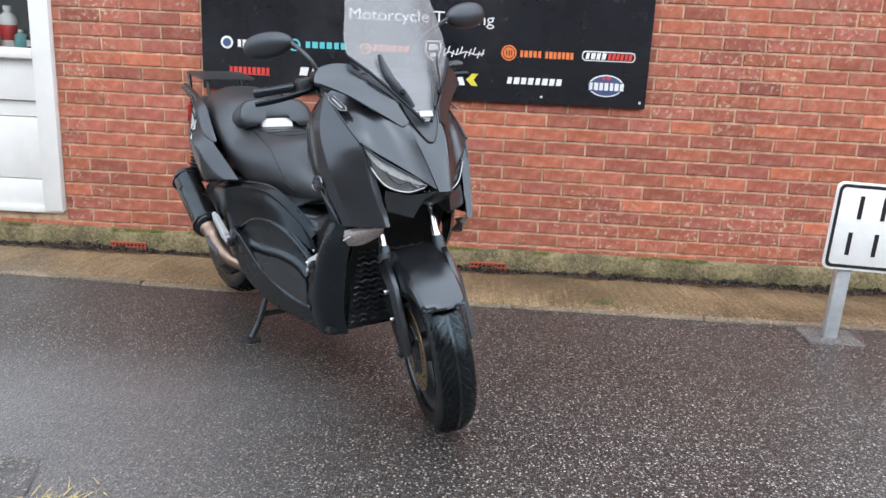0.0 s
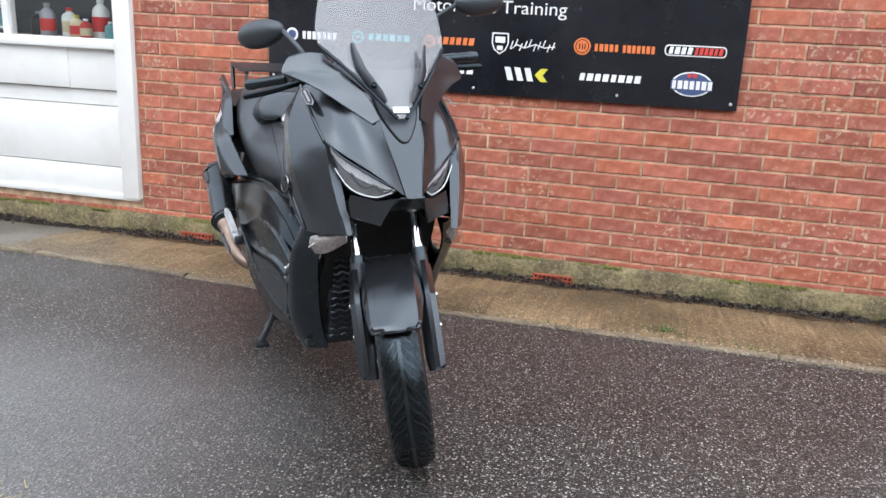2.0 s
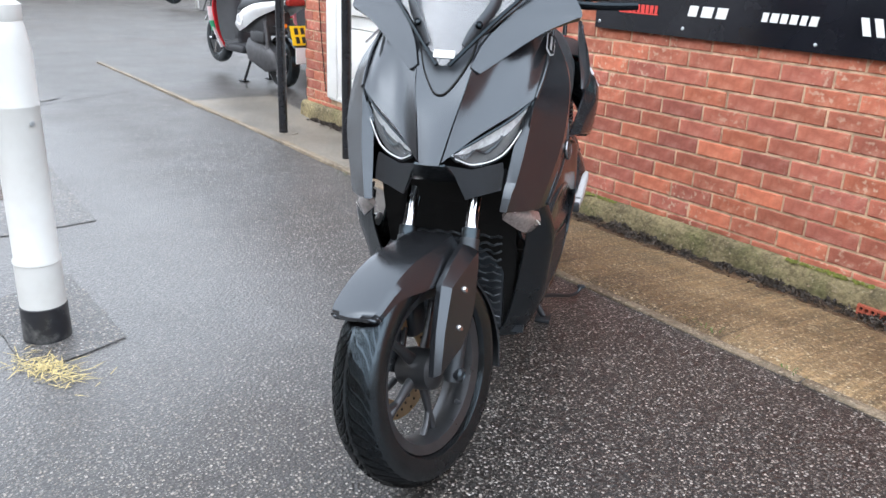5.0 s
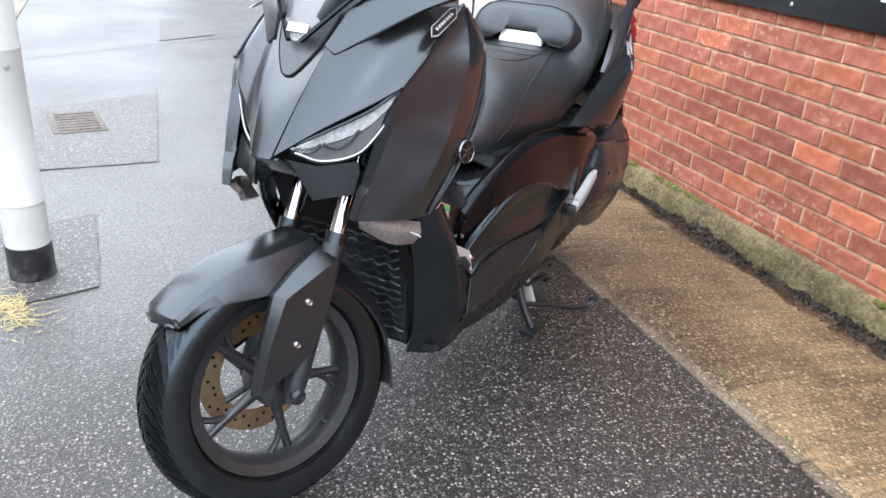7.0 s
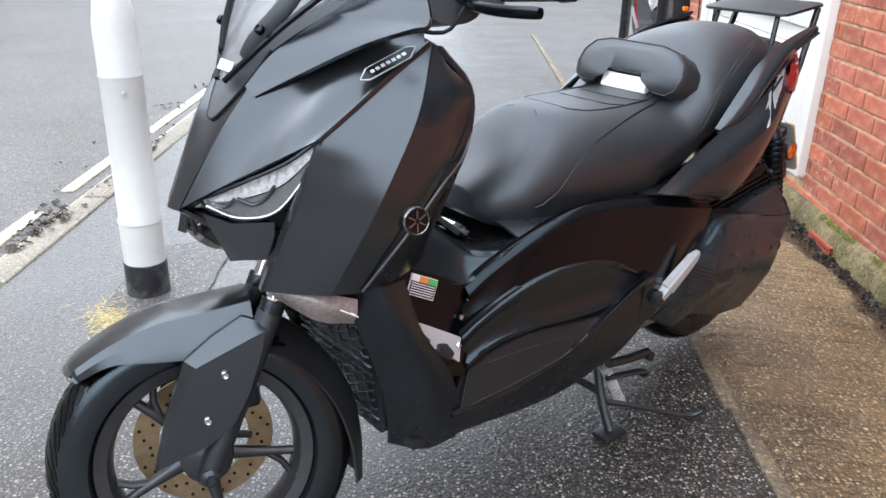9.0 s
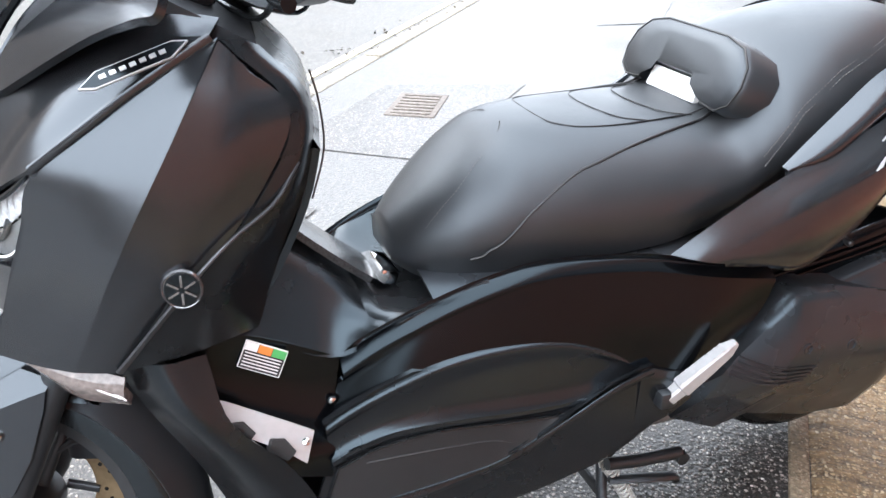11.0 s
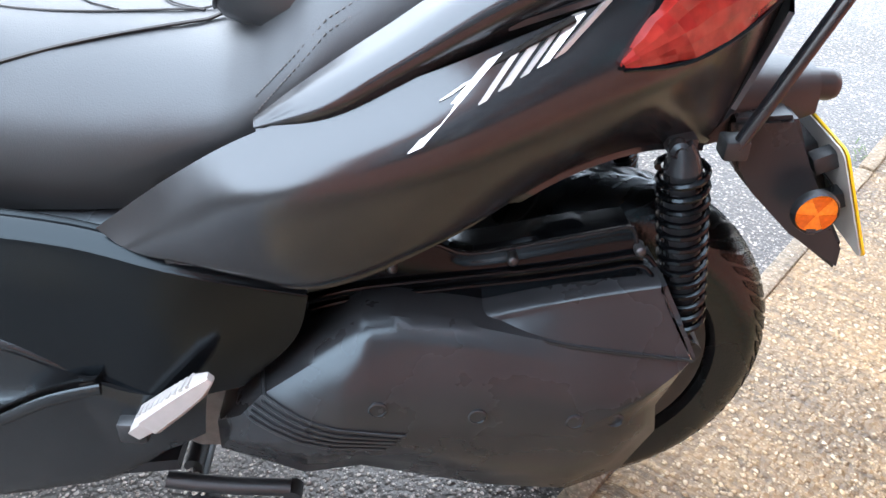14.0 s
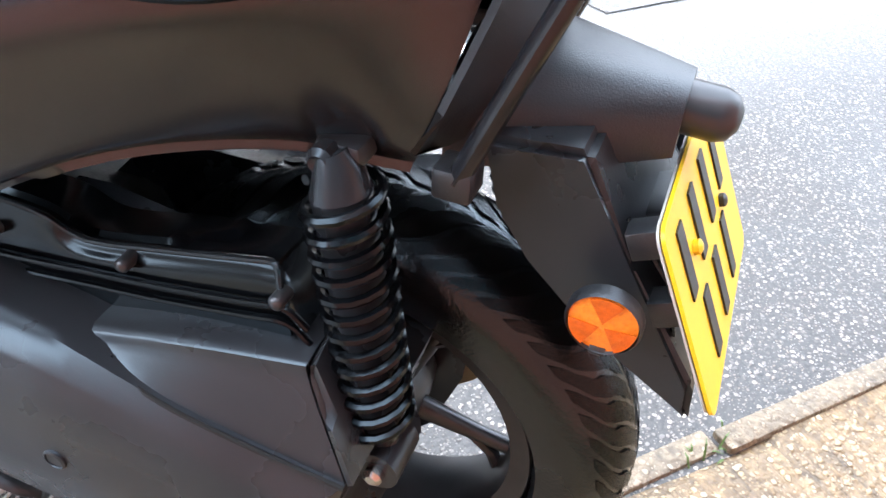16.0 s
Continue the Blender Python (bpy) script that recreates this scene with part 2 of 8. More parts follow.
BRICK_ISLAND = brick_by_island()
MORTAR = mat("mortar", (0.50, 0.35, 0.235), 0.9, spread=0.4, scale=18, bump=0.8, bump_scale=300, spec=0.15)
WHITE_PAINT = mat("white_gloss_paint", (0.82, 0.82, 0.8), 0.35, spread=0.03, scale=6, bump=0.15, bump_scale=60, dirt=(0.55, 0.52, 0.46), dirt_scale=2.5, dirt_amount=0.22)
SIGN_BLACK = mat("sign_black", (0.012, 0.013, 0.018), 0.22, spread=0.3, scale=4, dirt=(0.05, 0.05, 0.055), dirt_scale=1.5, dirt_amount=0.5, rough_spread=0.08)
WHITE_VINYL = mat("white_vinyl", (0.8, 0.8, 0.79), 0.4, spread=0.04, scale=20)
ORANGE_VINYL = mat("orange_vinyl", (0.75, 0.2, 0.06), 0.4, spread=0.05, scale=20)
RED_VINYL = mat("red_vinyl", (0.62, 0.06, 0.05), 0.4, spread=0.05, scale=20)
TEAL_VINYL = mat("teal_vinyl", (0.12, 0.52, 0.56), 0.4, spread=0.05, scale=20)
YELLOW_VINYL = mat("yellow_vinyl", (0.7, 0.62, 0.06), 0.4, spread=0.05, scale=20)
NAVY_VINYL = mat("navy_vinyl", (0.06, 0.09, 0.2), 0.4, spread=0.05, scale=20)
TERRACOTTA = mat("terracotta", (0.33, 0.075, 0.04), 0.8, spread=0.25, scale=60, bump=0.5)
BLACK_PAINT = mat("black_gloss_metal", (0.012, 0.013, 0.016), 0.22, spread=0.2, scale=15, rough_spread=0.08)
DARK_VOID = mat("dark_inside", (0.006, 0.006, 0.006), 0.9, spread=0.1)
GALV = mat("galvanised_steel", (0.55, 0.58, 0.6), 0.45, metal=0.6, spread=0.12, scale=30, rough_spread=0.1)
BOLLARD_WHITE = mat("bollard_white", (0.60, 0.605, 0.59), 0.4, spread=0.05, scale=8, dirt=(0.45, 0.43, 0.38), dirt_scale=6, dirt_amount=0.3)
BOLLARD_BLACK = mat("bollard_black", (0.015, 0.016, 0.02), 0.35, spread=0.2, scale=30, dirt=(0.3, 0.3, 0.28), dirt_scale=16, dirt_amount=0.4)
LINE_PAINT = mat("worn_line_paint", (0.62, 0.56, 0.42), 0.6, spread=0.2, scale=30, dirt=(0.15, 0.14, 0.13), dirt_scale=12, dirt_amount=0.9)
IRON = mat("rusty_iron", (0.15, 0.13, 0.115), 0.7, metal=0.1, spread=0.3, scale=40, bump=0.4)
STRAW = mat("dry_grass", (0.50, 0.41, 0.19), 0.8, spread=0.3, scale=60, per_object=0.2)
WEED = mat("weed_green", (0.07, 0.12, 0.025), 0.7, spread=0.3, scale=60)
DEBRIS = mat("leaf_litter", (0.045, 0.034, 0.026), 0.7, spread=0.75, scale=45)
SILT = speckled("wet_silt", (0.075, 0.043, 0.022), (0.20, 0.15, 0.09), 90, 0.25, 0.2, 0.45, stain=(0.035, 0.022, 0.013), stain_scale=4.0, bump=0.8, dark_patch=0.5, patch_scale=5)


# ---- mesh helpers ----
def mesh_ob(name, bm, material, parent=None, label="", smooth=False):
    bmesh.ops.recalc_face_normals(bm, faces=bm.faces)
    me = bpy.data.meshes.new(name)
    bm.to_mesh(me)
    bm.free()
    if smooth:
        for p in me.polygons:
            p.use_smooth = True
        me.set_sharp_from_angle(angle=radians(smooth if smooth is not True else 40))
    me.materials.append(material)
    ob = new(name, me)
    if parent is not None:
        ob.parent = parent
    if label:
        ob["label"] = label
    return ob


def part(name, bm, material, parent, label="", smooth=True):
    return mesh_ob(name, bm, material, parent, label, smooth)


def empty(name, m):
    ob = new(name)
    ob.matrix_world = m
    return ob


def add_box(bm, lo, hi, m=None, bevel=0.0):
    c = [(a + b) / 2 for a, b in zip(lo, hi)]
    s = [abs(b - a) for a, b in zip(lo, hi)]
    made = bmesh.ops.create_cube(bm, size=1, matrix=Matrix.Translation(c) @ Matrix.Diagonal((*s, 1)))["verts"]
    if bevel:
        edges = list({e for v in made for e in v.link_edges})
        made = bmesh.ops.bevel(bm, geom=edges, offset=bevel, segments=2, affect="EDGES", profile=0.5)["verts"]
    if m is not None:
        bmesh.ops.transform(bm, matrix=m, verts=list({v for v in made}))
    return bm


def box(lo, hi, m=None, bevel=0.0):
    return add_box(bmesh.new(), lo, hi, m, bevel)


def frames_along(pts, closed=False):
    """Tangent frames along a polyline with little twist."""
    pts = [Vector(p) for p in pts]
    out, up = [], None
    for i, p in enumerate(pts):
        a = pts[i - 1] if i or closed else p
        b = pts[(i + 1) % len(pts)] if i < len(pts) - 1 or closed else p
        t = (b - a).normalized()
        if up is None:
            up = Vector((0, 0, 1)) if abs(t.z) < 0.9 else Vector((1, 0, 0))
        side = t.cross(up).normalized()
        up = side.cross(t).normalized()
        out.append((p, side, up))
    return out


def add_tube(bm, pts, r, sides=10, caps=True, closed=False):
    """A round tube along pts; r is one radius or one for each point, or pairs (wide, high)."""
    fr = frames_along(pts, closed)
    rings = []
    for i, (p, s, u) in enumerate(fr):
        rr = r[i] if isinstance(r, (list, tuple)) else r
        ra, rb = rr if isinstance(rr, (list, tuple)) else (rr, rr)
        rings.append([bm.verts.new(p + s * ra * math.cos(a) + u * rb * math.sin(a)) for a in (2 * math.pi * k / sides for k in range(sides))])
    n = len(rings)
    for i in range(n if closed else n - 1):
        a, b = rings[i], rings[(i + 1) % n]
        for k in range(sides):
            bm.faces.new((a[k], a[(k + 1) % sides], b[(k + 1) % sides], b[k]))
    if caps and not closed:
        bm.faces.new(rings[0][::-1])
        bm.faces.new(rings[-1])
    return bm


def tube(pts, r, sides=10, caps=True, closed=False):
    return add_tube(bmesh.new(), pts, r, sides, caps, closed)


def spline(pts, n):
    """Catmull-Rom through pts, n points in all."""
    p = [Vector(q) for q in pts]
    if len(p) == 2:
        return [p[0].lerp(p[1], i / (n - 1)) for i in range(n)]
    p = [2 * p[0] - p[1], *p, 2 * p[-1] - p[-2]]
    out = []
    for i in range(n):
        x = i / (n - 1) * (len(p) - 3)
        k = min(int(x), len(p) - 4)
        t = x - k
        a, b, c, d = p[k : k + 4]
        out.append(0.5 * (2 * b + (c - a) * t + (2 * a - 5 * b + 4 * c - d) * t * t + (3 * b - a - 3 * c + d) * t * t * t))
    return out


def add_lathe(bm, profile, m=None, sides=24, close=False):
    """Turn a profile of (radius, height) about z, then place by m."""
    rings = []
    for r, h in profile:
        rings.append([bm.verts.new((r * math.cos(a), r * math.sin(a), h)) for a in (2 * math.pi * k / sides for k in range(sides))])
    n = len(rings)
    for i in range(n if close else n - 1):
        a, b = rings[i], rings[(i + 1) % n]
        for k in range(sides):
            bm.faces.new((a[k], a[(k + 1) % sides], b[(k + 1) % sides], b[k]))
    if not close:
        for ring in (rings[0], rings[-1]):
            bm.faces.new(ring)
    if m is not None:
        bmesh.ops.transform(bm, matrix=m, verts=[v for ring in rings for v in ring])
    return bm


def lathe(profile, m=None, sides=24, close=False):
    return add_lathe(bmesh.new(), profile, m, sides, close)


def add_prism(bm, outline, depth, m=None, bevel=0.0):
    """A flat outline (x, y) pushed up by depth in z."""
    low = [bm.verts.new((x, y, 0)) for x, y in outline]
    top = [bm.verts.new((x, y, depth)) for x, y in outline]
    n = len(low)
    faces = [bm.faces.new(low[::-1]), bm.faces.new(top)]
    for i in range(n):
        faces.append(bm.faces.new((low[i], low[(i + 1) % n], top[(i + 1) % n], top[i])))
    verts = low + top
    if bevel:
        edges = list(faces[1].edges)
        made = bmesh.ops.bevel(bm, geom=edges, offset=bevel, segments=2, affect="EDGES", profile=0.5)
        verts = list({v for f in bm.faces for v in f.verts}) if m is None else list({*verts, *made["verts"]})
        verts = [v for v in verts if v.is_valid]
    if m is not None:
        bmesh.ops.transform(bm, matrix=m, verts=verts)
    return bm


def prism(outline, depth, m=None, bevel=0.0):
    return add_prism(bmesh.new(), outline, depth, m, bevel)


# ---- the setting ----
EDGE_Y, WALL_Y, KERB_Y = 3.475, 4.30, 1.01
WALL_Z, WALL_TOP = -0.018, 3.0


def edge(x):
    """Where the asphalt meets the concrete: drawn back past the scooter, and a little ragged."""
    k = min(1, max(0, (-0.7 - x) / 3.0))
    return EDGE_Y - 0.01 + 0.095 * k * (2 - k) + 0.010 * noise.noise(Vector((x * 5, 0.3, 2))) * (1 if x > -0.8 else 0.15)


def sheet(name, x0, y0, x1, y1, zf, nx, ny, material, label, side=0):
    """A gently uneven sheet; side +1 or -1 lets its far or near side follow the edge."""
    bm = bmesh.new()
    grid = []
    for j in range(ny + 1):
        row = []
        for i in range(nx + 1):
            x = x0 + (x1 - x0) * i / nx
            a, b = (edge(x) if side < 0 else y0), (edge(x) + 0.03 if side > 0 else y1)
            y = a + (b - a) * j / ny
            row.append(bm.verts.new((x, y, zf(x, y))))
        grid.append(row)
    for j in range(ny):
        for i in range(nx):
            bm.faces.new((grid[j][i], grid[j][i + 1], grid[j + 1][i + 1], grid[j + 1][i]))
    ob = mesh_ob(name, bm, material, smooth=60)
    return tagged(ob, label, name.replace("_", " "), kind="structure")


def wavy(x, y):
    return 0.006 * noise.noise(Vector((x * 0.9, y * 0.9, 0)))



sheet("ground", -300, -300, 300, 300, lambda x, y: -0.12, 4, 4, ASPHALT_OLD, "dark worn asphalt ground reaching far away")
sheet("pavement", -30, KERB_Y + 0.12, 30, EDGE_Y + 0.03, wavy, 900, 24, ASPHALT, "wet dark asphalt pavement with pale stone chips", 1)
sheet("road", -30, -12, 30, KERB_Y, lambda x, y: -0.05 + wavy(x, y), 60, 13, ASPHALT_OLD, "damp grey asphalt road with worn lines")


def strip_z(x, y):
    k = min(1, max(0, (y - EDGE_Y) / (4.27 - EDGE_Y)))
    fade = min(1, max(0, (x + 4.9) / 0.8))
    return (0.008 if k > 0.03 else -0.012) * fade - 0.07 * k * k * fade + 0.008 * noise.noise(Vector((x * 2.5, y * 2.5, 3)))


sheet("concrete_apron", -4.9, EDGE_Y, -2.3, 4.32, strip_z, 80, 16, CONCRETE_GREY, "damp grey concrete in front of the shopfront", -1)
sheet("concrete_strip", -2.3, EDGE_Y, 12, 4.32, strip_z, 460, 16, CONCRETE, "wet tan concrete strip along the brick wall", -1)
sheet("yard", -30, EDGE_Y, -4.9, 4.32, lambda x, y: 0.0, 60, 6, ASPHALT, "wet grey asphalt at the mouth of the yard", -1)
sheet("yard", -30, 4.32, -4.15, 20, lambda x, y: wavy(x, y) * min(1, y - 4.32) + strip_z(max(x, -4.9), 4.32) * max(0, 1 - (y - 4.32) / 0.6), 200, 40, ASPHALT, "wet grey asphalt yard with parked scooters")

# narrow edging stones along the concrete
edging = tagged(empty("edging", Matrix.Translation((0, 0, 0))), "narrow pale concrete edging between asphalt and concrete", "edging", kind="structure")
x = 3.3
while x > -7:
    ln = 0.9
    m = Matrix.Translation((x - ln / 2, edge(x - ln / 2) + 0.005, 0)) @ Matrix.Rotation(math.atan2(edge(x) - edge(x - ln), ln), 4, "Z")
    part("edging_stone", box((-ln / 2 + 0.004, -0.022, -0.1), (ln / 2 - 0.004, 0.022, (0.016 if x < -0.7 else 0.009) + random.uniform(-0.003, 0.003)), m, 0.007), EDGING, edging)
    x -= ln

# kerb stones between road and pavement
kerb = tagged(empty("kerb", Matrix.Translation((0, KERB_Y, 0))), "grey concrete kerb between road and pavement", "kerb", kind="structure")
kerb_mesh = None
for i in range(34):
    x = -22 + i * 0.915
    if kerb_mesh is None:
        bm = box((0, 0, -0.2), (0.905, 0.125, 0.012), bevel=0.015)
        k = part("kerb_stone", bm, KERBSTONE, kerb)
        kerb_mesh = k.data
    else:
        k = new("kerb_stone", kerb_mesh)
        k.parent = kerb
    k.location = (x, 0, random.uniform(-0.004, 0.004))

# worn double lines along the road's edge
for yy in (0.84, 0.975):
    bm = bmesh.new()
    x = -14.0
    while x < 1.5:
        ln = random.uniform(0.5, 1.6)
        add_box(bm, (x, yy - 0.032, -0.05), (x + ln, yy + 0.032, -0.041))
        x += ln + random.choice((0.0, 0.02, 0.12, 0.3))
    tagged(mesh_ob("road_line", bm, LINE_PAINT), "worn cream line painted along the road edge", "road line", "lines along the kerb", "structure")

# brick wall, mortar behind the bricks
wall = tagged(empty("wall_north", Matrix.Translation((0, WALL_Y, WALL_Z))), "red brick wall in stretcher bond with pale mortar", "wall", kind="structure")
DOOR_X0, DOOR_X1, DOOR_Z0 = -3.805, -1.99, 0.19
CORNER_X, WALL_END = -4.21, 3.425
bm = bmesh.new()
add_box(bm, (CORNER_X, 0.005, -0.2), (DOOR_X0, 0.3, WALL_TOP))
add_box(bm, (DOOR_X1, 0.005, -0.2), (WALL_END, 0.3, WALL_TOP))
add_box(bm, (WALL_END - 0.3, 0.3, -0.2), (WALL_END - 0.008, 6, WALL_TOP))
add_box(bm, (DOOR_X0, 0.005, -0.2), (DOOR_X1, 0.3, DOOR_Z0))
add_box(bm, (DOOR_X0, 0.005, 2.3), (DOOR_X1, 0.3, WALL_TOP))
add_box(bm, (CORNER_X + 0.008, 0.3, -0.2), (-3.9, 6, WALL_TOP))
part("mortar_bed", bm, MORTAR, wall, "sandy mortar", smooth=False)

# plinth along the foot of the wall
bm = bmesh.new()
n = 240
rows_p = []
for i in range(n + 1):
    x = CORNER_X - 0.02 + (WALL_END + 0.04 - CORNER_X) * i / n
    j = lambda k: 0.006 * noise.noise(Vector((x * 5, k, 1)))
    rows_p.append([bm.verts.new(p) for p in ((x, 4.31, 0.071 + j(0)), (x, 4.277 + j(1), 0.064 + j(2)), (x, 4.262 + j(3), 0.041 + j(4)), (x, 4.255 + j(5), -0.02), (x, 4.25 + j(6), -0.12))])
for a, b in zip(rows_p, rows_p[1:]):
    for k in range(4):
        bm.faces.new((a[k], b[k], b[k + 1], a[k + 1]))
tagged(mesh_ob("plinth", bm, PLINTH, smooth=50), "mossy weathered render plinth at the wall's foot", "plinth", kind="structure")

# ---- things along the wall ----
def flat_on_wall(y):
    """Maps a drawing (x right, y up, z out) on to a wall facing -y at depth y."""
    return Matrix.Translation((0, y, 0)) @ Matrix(((1, 0, 0, 0), (0, 0, -1, 0), (0, 1, 0, 0), (0, 0, 0, 1)))


def lettering(text, size, width, depth=0.001):
    """A word in the built-in font as a bmesh, fitted to a width, its lower left at the origin."""
    cu = bpy.data.curves.new("word", "FONT")
    cu.body, cu.size, cu.extrude = text, size, depth
    ob = new("word", cu)
    bpy.context.view_layer.update()
    me = bpy.data.meshes.new_from_object(ob.evaluated_get(bpy.context.evaluated_depsgraph_get()))
    bpy.data.objects.remove(ob)
    bm = bmesh.new()
    bm.from_mesh(me)
    bpy.data.meshes.remove(me)
    x0, x1 = min(v.co.x for v in bm.verts), max(v.co.x for v in bm.verts)
    for v in bm.verts:
        v.co.x = (v.co.x - x0) * width / (x1 - x0)
    return bm


def rounded(w, h, r, n=5):
    pts = []
    for cx, cy, a0 in ((w / 2 - r, h / 2 - r, 0), (-w / 2 + r, h / 2 - r, 90), (-w / 2 + r, -h / 2 + r, 180), (w / 2 - r, -h / 2 + r, 270)):
        for k in range(n + 1):
            a = radians(a0 + 90 * k / n)
            pts.append((cx + r * math.cos(a), cy + r * math.sin(a)))
    return pts


def disc(r, n=28, sx=1.0):
    return [(r * sx * math.cos(2 * math.pi * k / n), r * math.sin(2 * math.pi * k / n)) for k in range(n)]


sign = tagged(empty("wall_sign", Matrix.Translation((0, 4.285, WALL_Z))), "large black shop sign board with coloured maker badges", "sign")
to_sign = flat_on_wall(-0.012)
bm = box((-1.138, -0.012, 0.918), (1.28, 0.008, 2.15), bevel=0.002)
part("board", bm, SIGN_BLACK, sign)
for word, x0, wide in (("Motorcycle", -0.33, 0.425), ("Training", 0.122, 0.323)):
    bm = lettering(word, 0.088, wide)
    bmesh.ops.transform(bm, matrix=to_sign @ Matrix.Translation((x0, 1.318, 0.001)), verts=bm.verts)
    part("lettering", bm, WHITE_VINYL, sign, "white word " + word, smooth=False)



def glyph_row(x0, x1, z, h, count, material, name="badge", slant=0.0, z1=None, bold=0.34):
    """A maker's name as a row of plain blocks."""
    step = (x1 - x0) / count
    z1 = z if z1 is None else z1
    for i in range(count):
        cx = x0 + step * (i + 0.5)
        cz = z + (z1 - z) * i / max(1, count - 1)
        w = step * (0.62, 0.78, 0.7, 0.74)[i % 4]
        m = to_sign @ Matrix.Translation((cx, cz, 0.001)) @ Matrix(((1, slant, 0, 0), (0, 1, 0, 0), (0, 0, 1, 0), (0, 0, 0, 1)))
        part(name, box((-w / 2, -h / 2 * (0.6 + bold), 0), (w / 2, h / 2 * (0.6 + bold), 0.0012), m), material, sign, smooth=False)


def shape(outline, x, z, material, name="badge", lift=0.001, thick=0.0012):
    return part(name, prism(outline, thick, to_sign @ Matrix.Translation((x, z, lift))), material, sign, smooth=False)


shape(disc(0.034), -0.999, 1.168, WHITE_VINYL)
shape(disc(0.022), -0.999, 1.168, NAVY_VINYL, lift=0.0024)
glyph_row(-0.945, -0.744, 1.166, 0.042, 7, WHITE_VINYL)
shape(disc(0.033), -0.628, 1.17, TEAL_VINYL)
shape(disc(0.023), -0.628, 1.17, SIGN_BLACK, lift=0.0024)
shape(rounded(0.03, 0.008, 0.003), -0.622, 1.17, TEAL_VINYL, lift=0.0036)
glyph_row(-0.574, -0.341, 1.174, 0.036, 6, TEAL_VINYL)
shape(disc(0.031), -0.24, 1.168, ORANGE_VINYL)
shape(disc(0.022), -0.24, 1.168, SIGN_BLACK, lift=0.0024)
shape(rounded(0.03, 0.009, 0.003), -0.234, 1.172, ORANGE_VINYL, lift=0.0036)
glyph_row(-0.205, -0.004, 1.174, 0.038, 6, ORANGE_VINYL, slant=0.15)
shield = [(-0.042, 0.05), (0.042, 0.05), (0.044, 0.0), (0.03, -0.035), (0, -0.055), (-0.03, -0.035), (-0.044, 0.0)]
shape(shield, 0.126, 1.176, WHITE_VINYL)
shape([(x * 0.84, y * 0.86) for x, y in shield], 0.126, 1.176, SIGN_BLACK, lift=0.0024)
shape(rounded(0.05, 0.03, 0.004), 0.126, 1.192, WHITE_VINYL, lift=0.0036)
shape(rounded(0.03, 0.022, 0.004), 0.126, 1.152, WHITE_VINYL, lift=0.0036)
for i in range(10):
    z = 1.172 + 0.012 * math.sin(i * 2.1)
    shape([(-0.009, -0.018), (-0.003, -0.018), (0.009, 0.018), (0.003, 0.018)], 0.185 + i * 0.023, z, WHITE_VINYL)
bm = tube([(v[0], v[1], 0) for v in ((0.18, 1.15), (0.21, 1.172), (0.25, 1.158), (0.3, 1.176), (0.35, 1.162), (0.4, 1.17))], 0.003, 6)
bmesh.ops.transform(bm, matrix=to_sign, verts=bm.verts)
part("badge", bm, WHITE_VINYL, sign)
shape(disc(0.041), 0.532, 1.18, ORANGE_VINYL)
shape(disc(0.033), 0.532, 1.18, SIGN_BLACK, lift=0.0024)
shape(disc(0.029), 0.532, 1.18, ORANGE_VINYL, lift=0.0036)
for a in (-0.012, 0.002, 0.014):
    shape(rounded(0.005, 0.026, 0.001), 0.532 + a, 1.18, SIGN_BLACK, lift=0.0048)
glyph_row(0.588, 0.708, 1.178, 0.034, 5, ORANGE_VINYL, bold=0.42)
glyph_row(0.722, 0.879, 1.177, 0.034, 7, ORANGE_VINYL, bold=0.46)
shape(rounded(0.282, 0.052, 0.02), 1.062, 1.183, WHITE_VINYL)
shape(rounded(0.27, 0.04, 0.015), 1.062, 1.183, SIGN_BLACK, lift=0.0024)
to_keep = to_sign
to_sign = to_keep @ Matrix.Translation((0, 0, 0.0026))
glyph_row(0.937, 1.052, 1.183, 0.03, 4, WHITE_VINYL, slant=0.15, bold=0.5)
glyph_row(1.056, 1.188, 1.183, 0.03, 6, RED_VINYL, slant=0.15, bold=0.5)
to_sign = to_keep
glyph_row(-0.992, -0.763, 1.024, 0.034, 9, RED_VINYL, bold=0.42)
shape(rounded(0.23, 0.006, 0.002), -0.878, 1.003, RED_VINYL)
glyph_row(-0.612, -0.395, 1.032, 0.044, 3, WHITE_VINYL, slant=0.2, bold=0.42)
glyph_row(-0.249, 0.0, 1.033, 0.034, 6, WHITE_VINYL, slant=0.15, bold=0.46)
for x0 in (0.155, 0.205, 0.255):
    shape([(x0, 0.032), (x0 + 0.03, 0.032), (x0 + 0.05, -0.032), (x0 + 0.02, -0.032)], 0, 1.03, WHITE_VINYL)
shape([(0.375, 0.032), (0.34, 0.032), (0.31, 0.0), (0.34, -0.032), (0.375, -0.032), (0.35, 0.0)], 0, 1.03, YELLOW_VINYL)
glyph_row(0.526, 0.829, 1.036, 0.032, 8, WHITE_VINYL, slant=0.15, bold=0.5)
shape(disc(0.058, sx=1.62), 1.062, 1.03, WHITE_VINYL)
shape(disc(0.052, sx=1.64), 1.062, 1.03, NAVY_VINYL, lift=0.0024)
shape(rounded(0.19, 0.05, 0.01), 1.062, 1.026, NAVY_VINYL, lift=0.0034)
to_sign = to_keep @ Matrix.Translation((0, 0, 0.0046))
glyph_row(0.968, 1.16, 1.026, 0.042, 7, WHITE_VINYL)
glyph_row(1.035, 1.085, 1.07, 0.02, 2, RED_VINYL)
to_sign = to_keep
